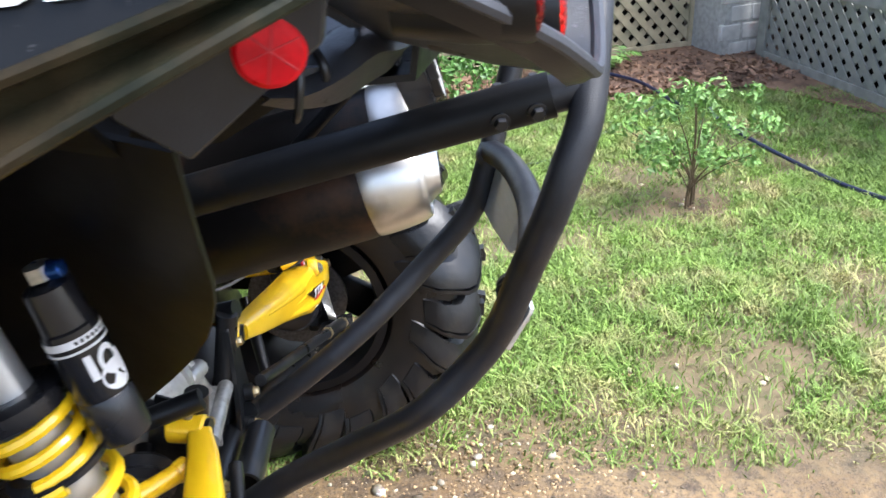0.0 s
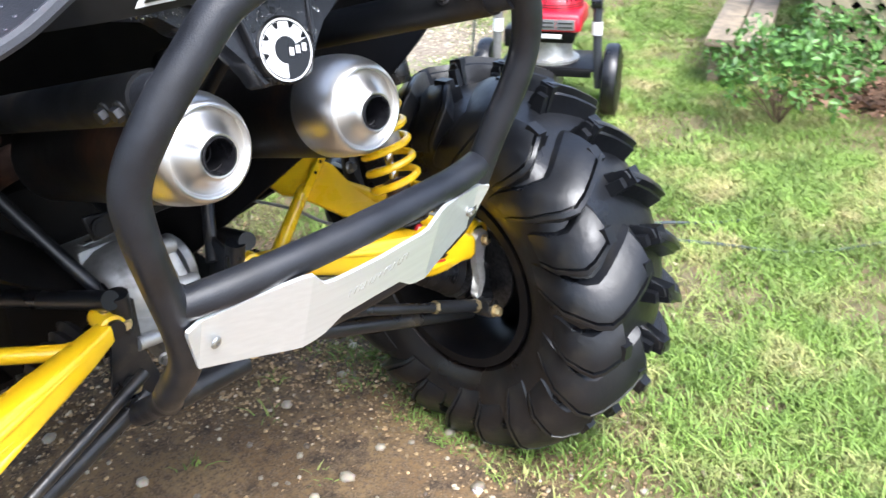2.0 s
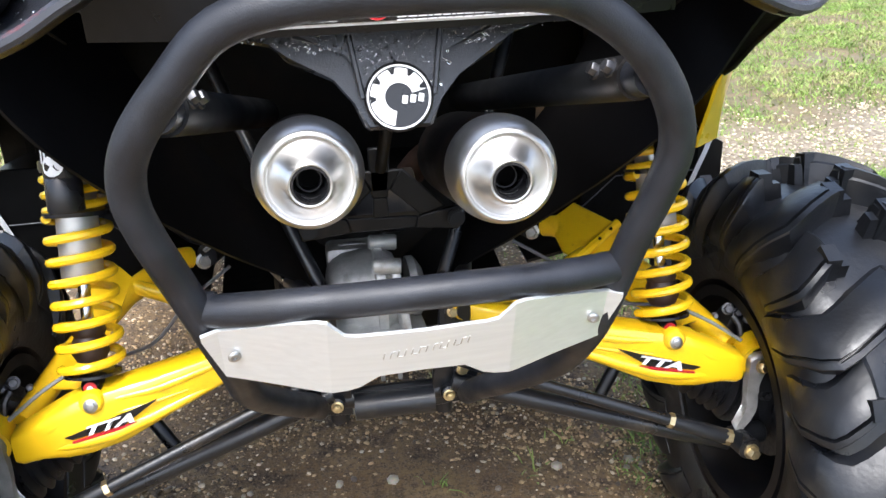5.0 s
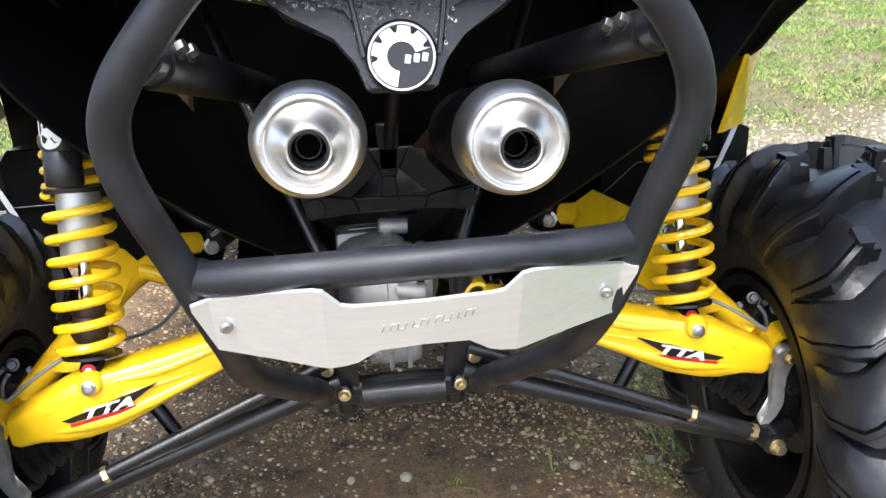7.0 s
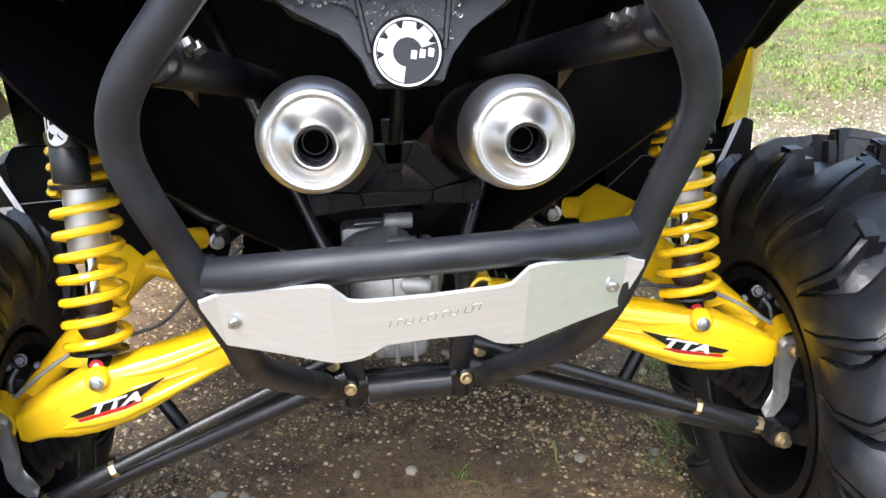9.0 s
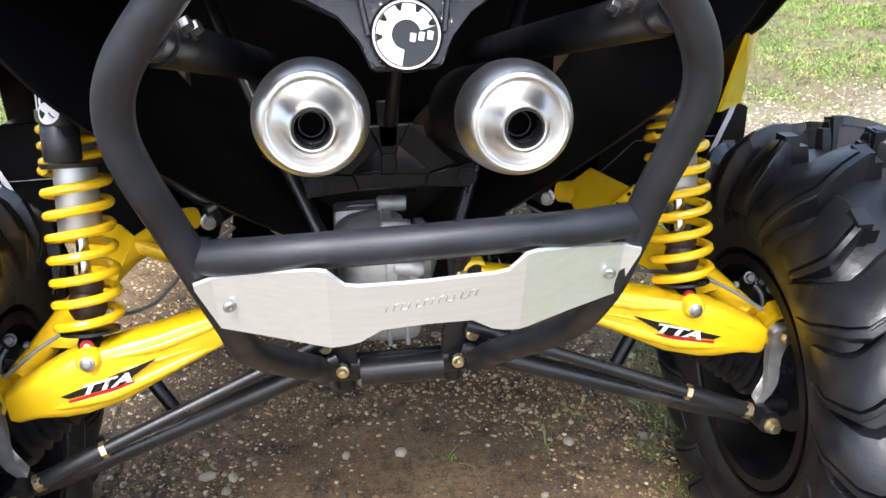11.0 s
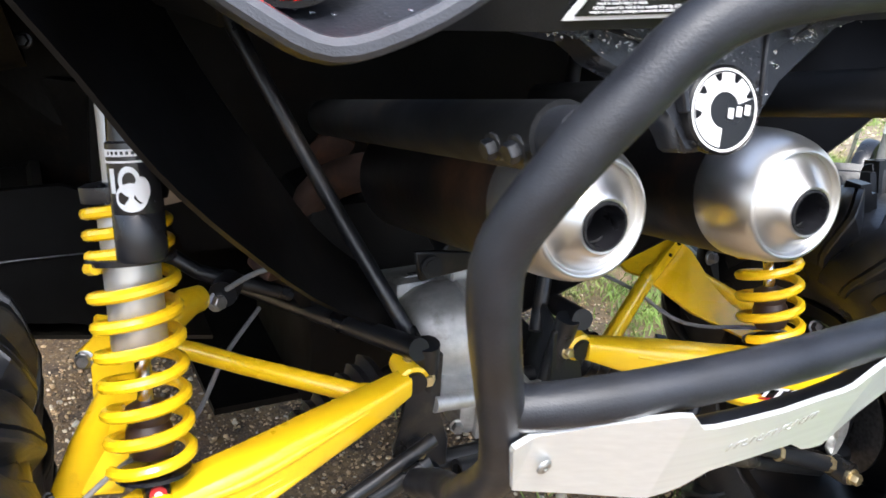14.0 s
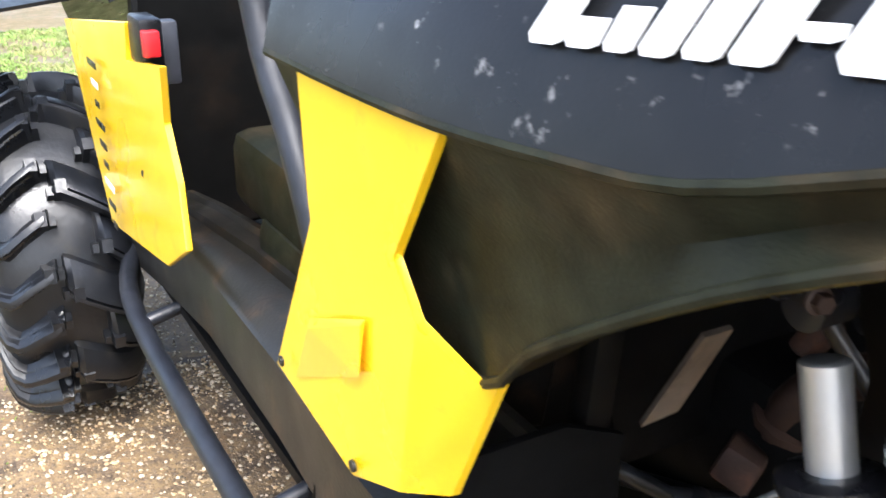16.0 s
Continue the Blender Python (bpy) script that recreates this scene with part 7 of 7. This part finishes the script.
wp("name_label", box((0.0, -0.13, 0.305), (0.12, 0.004, 0.018), bevel=0.001), M_WHITE, eng)
wp("fuel_cap", turned((-0.11, 0.02, 0.39), (0, 0, 1), [(0, 0.042), (0.035, 0.042), (0.042, 0.036), (0.046, 0.02)], 20), M_CAN, eng)
wp("air_box", box((-0.15, -0.03, 0.30), (0.06, 0.12, 0.08), bevel=0.015), M_PLASTIC)
wp("carburettor", box((-0.125, -0.09, 0.25), (0.06, 0.05, 0.05), bevel=0.008), M_ZINC)
pump = wp("pump", box((0.0, -0.03, 0.115), (0.10, 0.16, 0.09), bevel=0.015), M_CAST, label="grey metal pump under the deck")
wp("outlet", turned((0.04, -0.12, 0.085), (0.2, -1, -0.2), [(0, 0.02), (0.03, 0.02), (0.035, 0.012), (0.06, 0.012)], 14), M_BOLT, pump)
wp("inlet", turned((-0.05, -0.12, 0.10), (-0.4, -1, -0.3), [(0, 0.018), (0.08, 0.016)], 12), M_RIM, pump)
for s in (-1, 1):
    wh = wp("wheel", turned((0.256 * s, -0.06, 0.142), (s, 0, 0), [(-0.02, 0.06), (-0.015, 0.095), (0.02, 0.095), (0.025, 0.06), (0.025, 0.01)], 28), M_GREY)
    bm = bmesh.new()
    lathe(bm, (0.256 * s, -0.06, 0.142), (s, 0, 0), [(-0.025, 0.095), (-0.032, 0.12), (-0.026, 0.138), (-0.012, 0.144), (0.012, 0.144), (0.026, 0.138), (0.032, 0.12), (0.025, 0.095)], 40)
    wp("tyre", bm, M_TYRE, wh)
    hd = wp("handle_post", tube([(0.208 * s, -0.10, 0.12), (0.196 * s, -0.115, 0.36), (0.188 * s, -0.06, 0.95)], 0.018, 12), M_CABLE if s < 0 else M_GREY)
    wp("white_band", turned((0.196 * s, -0.1145, 0.335), (-0.02 * s, 0.09, 1), [(0, 0.021), (0.05, 0.021)], 18), M_WHITE, hd)
    wp("lock_knob", turned((0.19 * s - 0.02, -0.112, 0.46), (1, 0, 0), [(0, 0.026), (0.04, 0.026)], 16), M_CAN, hd)
wp("handle_bar", tube([(-0.19, -0.06, 0.95), (0, -0.04, 0.99), (0.19, -0.06, 0.95)], 0.0145, 12, 4), M_PLASTIC)
wp("lance", tube([(-0.315, -0.14, 0.02), (-0.275, -0.12, 0.55), (-0.25, -0.09, 1.02)], 0.007, 10), M_BOLT, label="slender steel spray lance")

# hoses on the lawn
hb = obj("garden_hose", tube([(1.2, -1.9, 0.02), (1.87, -1.28, 0.025), (2.3, -1.08, 0.03), (2.73, -0.93, 0.06), (2.86, -0.88, 0.13), (2.98, -0.82, 0.06), (3.42, -0.72, 0.05), (3.75, -0.45, 0.05)], 0.0085, 10, 6), M_HOSEB)
tagged(hb, "dark blue garden hose lying across the bed and lawn", "hose")
hg = obj("pressure_hose", tube([(2.215, 1.655, 0.075), (2.12, 1.55, 0.03), (1.80, 1.20, 0.014), (1.60, 0.92, 0.014), (1.60, 0.745, 0.016), (1.687, 0.565, 0.015), (1.80, 0.37, 0.010), (2.05, 0.20, 0.006), (2.333, 0.034, 0.008), (2.44, -0.19, 0.012), (2.72, -0.42, 0.010), (3.1, -0.75, 0.02)], 0.0055, 8, 6), M_HOSEG)
tagged(hg, "thin grey pressure hose lying in the grass", "hose", "pressure hoses")
hg2 = obj("pressure_hose", tube([(2.225, 1.70, 0.08), (2.08, 1.60, 0.03), (1.78, 1.26, 0.014), (1.63, 0.98, 0.014), (1.66, 0.83, 0.014), (1.725, 0.757, 0.012), (1.812, 0.668, 0.006), (1.98, 0.56, 0.0), (2.2, 0.5, 0.0)], 0.0050, 8, 6), M_HOSEG)
tagged(hg2, "thin grey pressure hose looped in the grass", "hose", "pressure hoses")
paper = skin([[(3.28 + 0.05 * i + rng.normal(0, 0.01), 0.40 + 0.07 * j + rng.normal(0, 0.01), 0.05 + rng.uniform(-0.02, 0.035)) for j in range(5)] for i in range(5)], 0.002)
tagged(obj("crumpled_paper", paper, M_PAPER, smooth=False), "crumpled white paper litter in the bed", "litter")


# ---- plants ----
def leaf_cloud(name, centres, per, size, material, label, category, at, stems):
    """A plant: stems and a crown of many small folded leaves."""
    root = thing(name, label, category, at, "shrubs along the house" if name == "shrub" else "")
    cs = np.array(centres)
    m = len(cs) * per
    c = np.repeat(cs, per, 0)
    d = rng.normal(0, 1, (m, 3))
    d /= np.linalg.norm(d, axis=1)[:, None]
    p = c[:, :3] + d * (c[:, 3:4] * rng.uniform(0.35, 1.0, (m, 1)))
    n1 = d + rng.normal(0, 0.6, (m, 3)) + np.array([0, 0, 0.5])
    n1 /= np.linalg.norm(n1, axis=1)[:, None]
    u = np.cross(n1, rng.normal(0, 1, (m, 3)))
    u /= np.linalg.norm(u, axis=1)[:, None]
    w = np.cross(n1, u)
    sz = rng.uniform(0.6, 1.2, (m, 1)) * size
    v = np.stack([p - u * sz, p - w * sz * 0.45 + n1 * sz * 0.15, p + u * sz - n1 * sz * 0.2, p + w * sz * 0.45 + n1 * sz * 0.15], 1)
    v[..., 2] = np.maximum(v[..., 2], 0.01)
    base = np.arange(m)[:, None] * 4
    loops = (base + np.array([[0, 1, 2, 0, 2, 3]])).ravel()
    cr = raw_mesh("crown", v.reshape(-1, 3), loops, np.full(2 * m, 3), material, "", "")
    cr.pop("kind", None)
    cr.parent = root
    cr.matrix_parent_inverse = Matrix.Translation(-Vector(at))
    bm = bmesh.new()
    for st in stems:
        sweep(bm, spline(st, 3), [0.0022 * (1 - 0.7 * k / (len(spline(st, 3)) - 1)) + 0.0012 for k in range(len(spline(st, 3)))], 6)
    o = part("stem", bm, M_STEM, root)
    o.matrix_parent_inverse = Matrix.Translation(-Vector(at))
    return root


sap = []
stems = []
bx, by = 1.93, -0.60
for k in range(38):
    a = 2.4 * k
    z = 0.16 + 0.28 * ((k * 53) % 37) / 37
    r = (0.05 + 0.17 * ((k * 17) % 38) / 38) * (1.25 - 1.2 * abs(z - 0.28) / 0.3)
    c = (bx + 0.02 + r * math.cos(a), by + 1.3 * r * math.sin(a), z)
    sap.append((*c, 0.050))
    q = 0.012 * (k % 4) - 0.018
    if k % 3:
        continue
    stems.append([(bx + q, by - q, 0), (bx + 1.4 * q + 0.1 * r * math.cos(a), by - q, 0.08 + 0.02 * (k % 3)), (bx + 0.45 * r * math.cos(a), by + 0.5 * r * math.sin(a), 0.62 * z + 0.02), c])
leaf_cloud("young_shrub", sap, 46, 0.0150, M_LEAF2, "young light-green shrub with thin brown stems on bare soil", "shrub", (bx, by, 0), stems)
for cx, cy, h, w, count, name, label in ((2.74, 0.90, 0.38, 0.27, 34, "shrub", "dense dark-green leafy shrub"), (3.10, 0.18, 0.30, 0.22, 20, "shrub", "small dark-green shrub in the leaf mulch"), (3.22, 0.52, 0.34, 0.24, 22, "shrub", "small dark-green shrub in the leaf mulch"), (3.4, 0.95, 0.34, 0.22, 14, "shrub", "dark-green shrub against the lattice")):
    cc, stems = [], []
    for k in range(count):
        a, f = 2.4 * k, math.sqrt((k + 0.5) / count)
        z = 0.06 + h * (1 - 0.55 * f * f) * (0.55 + 0.45 * ((k * 29) % 7) / 7)
        cc.append((cx + w * f * math.cos(a), cy + w * f * math.sin(a), z, 0.07))
        if k % 3 == 0:
            stems.append([(cx, cy, 0), (cx + 0.4 * w * f * math.cos(a), cy + 0.4 * w * f * math.sin(a), 0.5 * z), (cx + w * f * math.cos(a), cy + w * f * math.sin(a), z)])
    leaf_cloud(name, cc, 34, 0.021, M_LEAF, label, "shrub", (cx, cy, 0), stems)


def fern(cx, cy, n, r):
    root = thing("fern", "bright green fern fronds in the leaf mulch", "fern", (cx, cy, 0), "ferns in the bed")
    for k in range(n):
        a = 2 * math.pi * k / n + 0.4
        bm = bmesh.new()
        for j in range(9):
            f = j / 9
            c = Vector((cx + r * f * math.cos(a), cy + r * f * math.sin(a), 0.05 + 0.22 * f - 0.16 * f * f))
            side = Vector((-math.sin(a), math.cos(a), 0))
            fw = Vector((math.cos(a), math.sin(a), 0))
            for q in (-1, 1):
                l = 0.07 * (1 - 0.8 * abs(f - 0.3))
                vs = [bm.verts.new(c), bm.verts.new(c + side * q * l * 0.5 + fw * 0.02), bm.verts.new(c + side * q * l + fw * 0.03 - Vector((0, 0, 0.015))), bm.verts.new(c + side * q * l * 0.5 - fw * 0.005)]
                bm.faces.new(vs)
        o = part("frond", bm, M_LEAF2, root, smooth=False)
        o.matrix_parent_inverse = Matrix.Translation((-cx, -cy, 0))


fern(3.62, -0.30, 7, 0.22)
fern(3.75, -0.62, 6, 0.18)
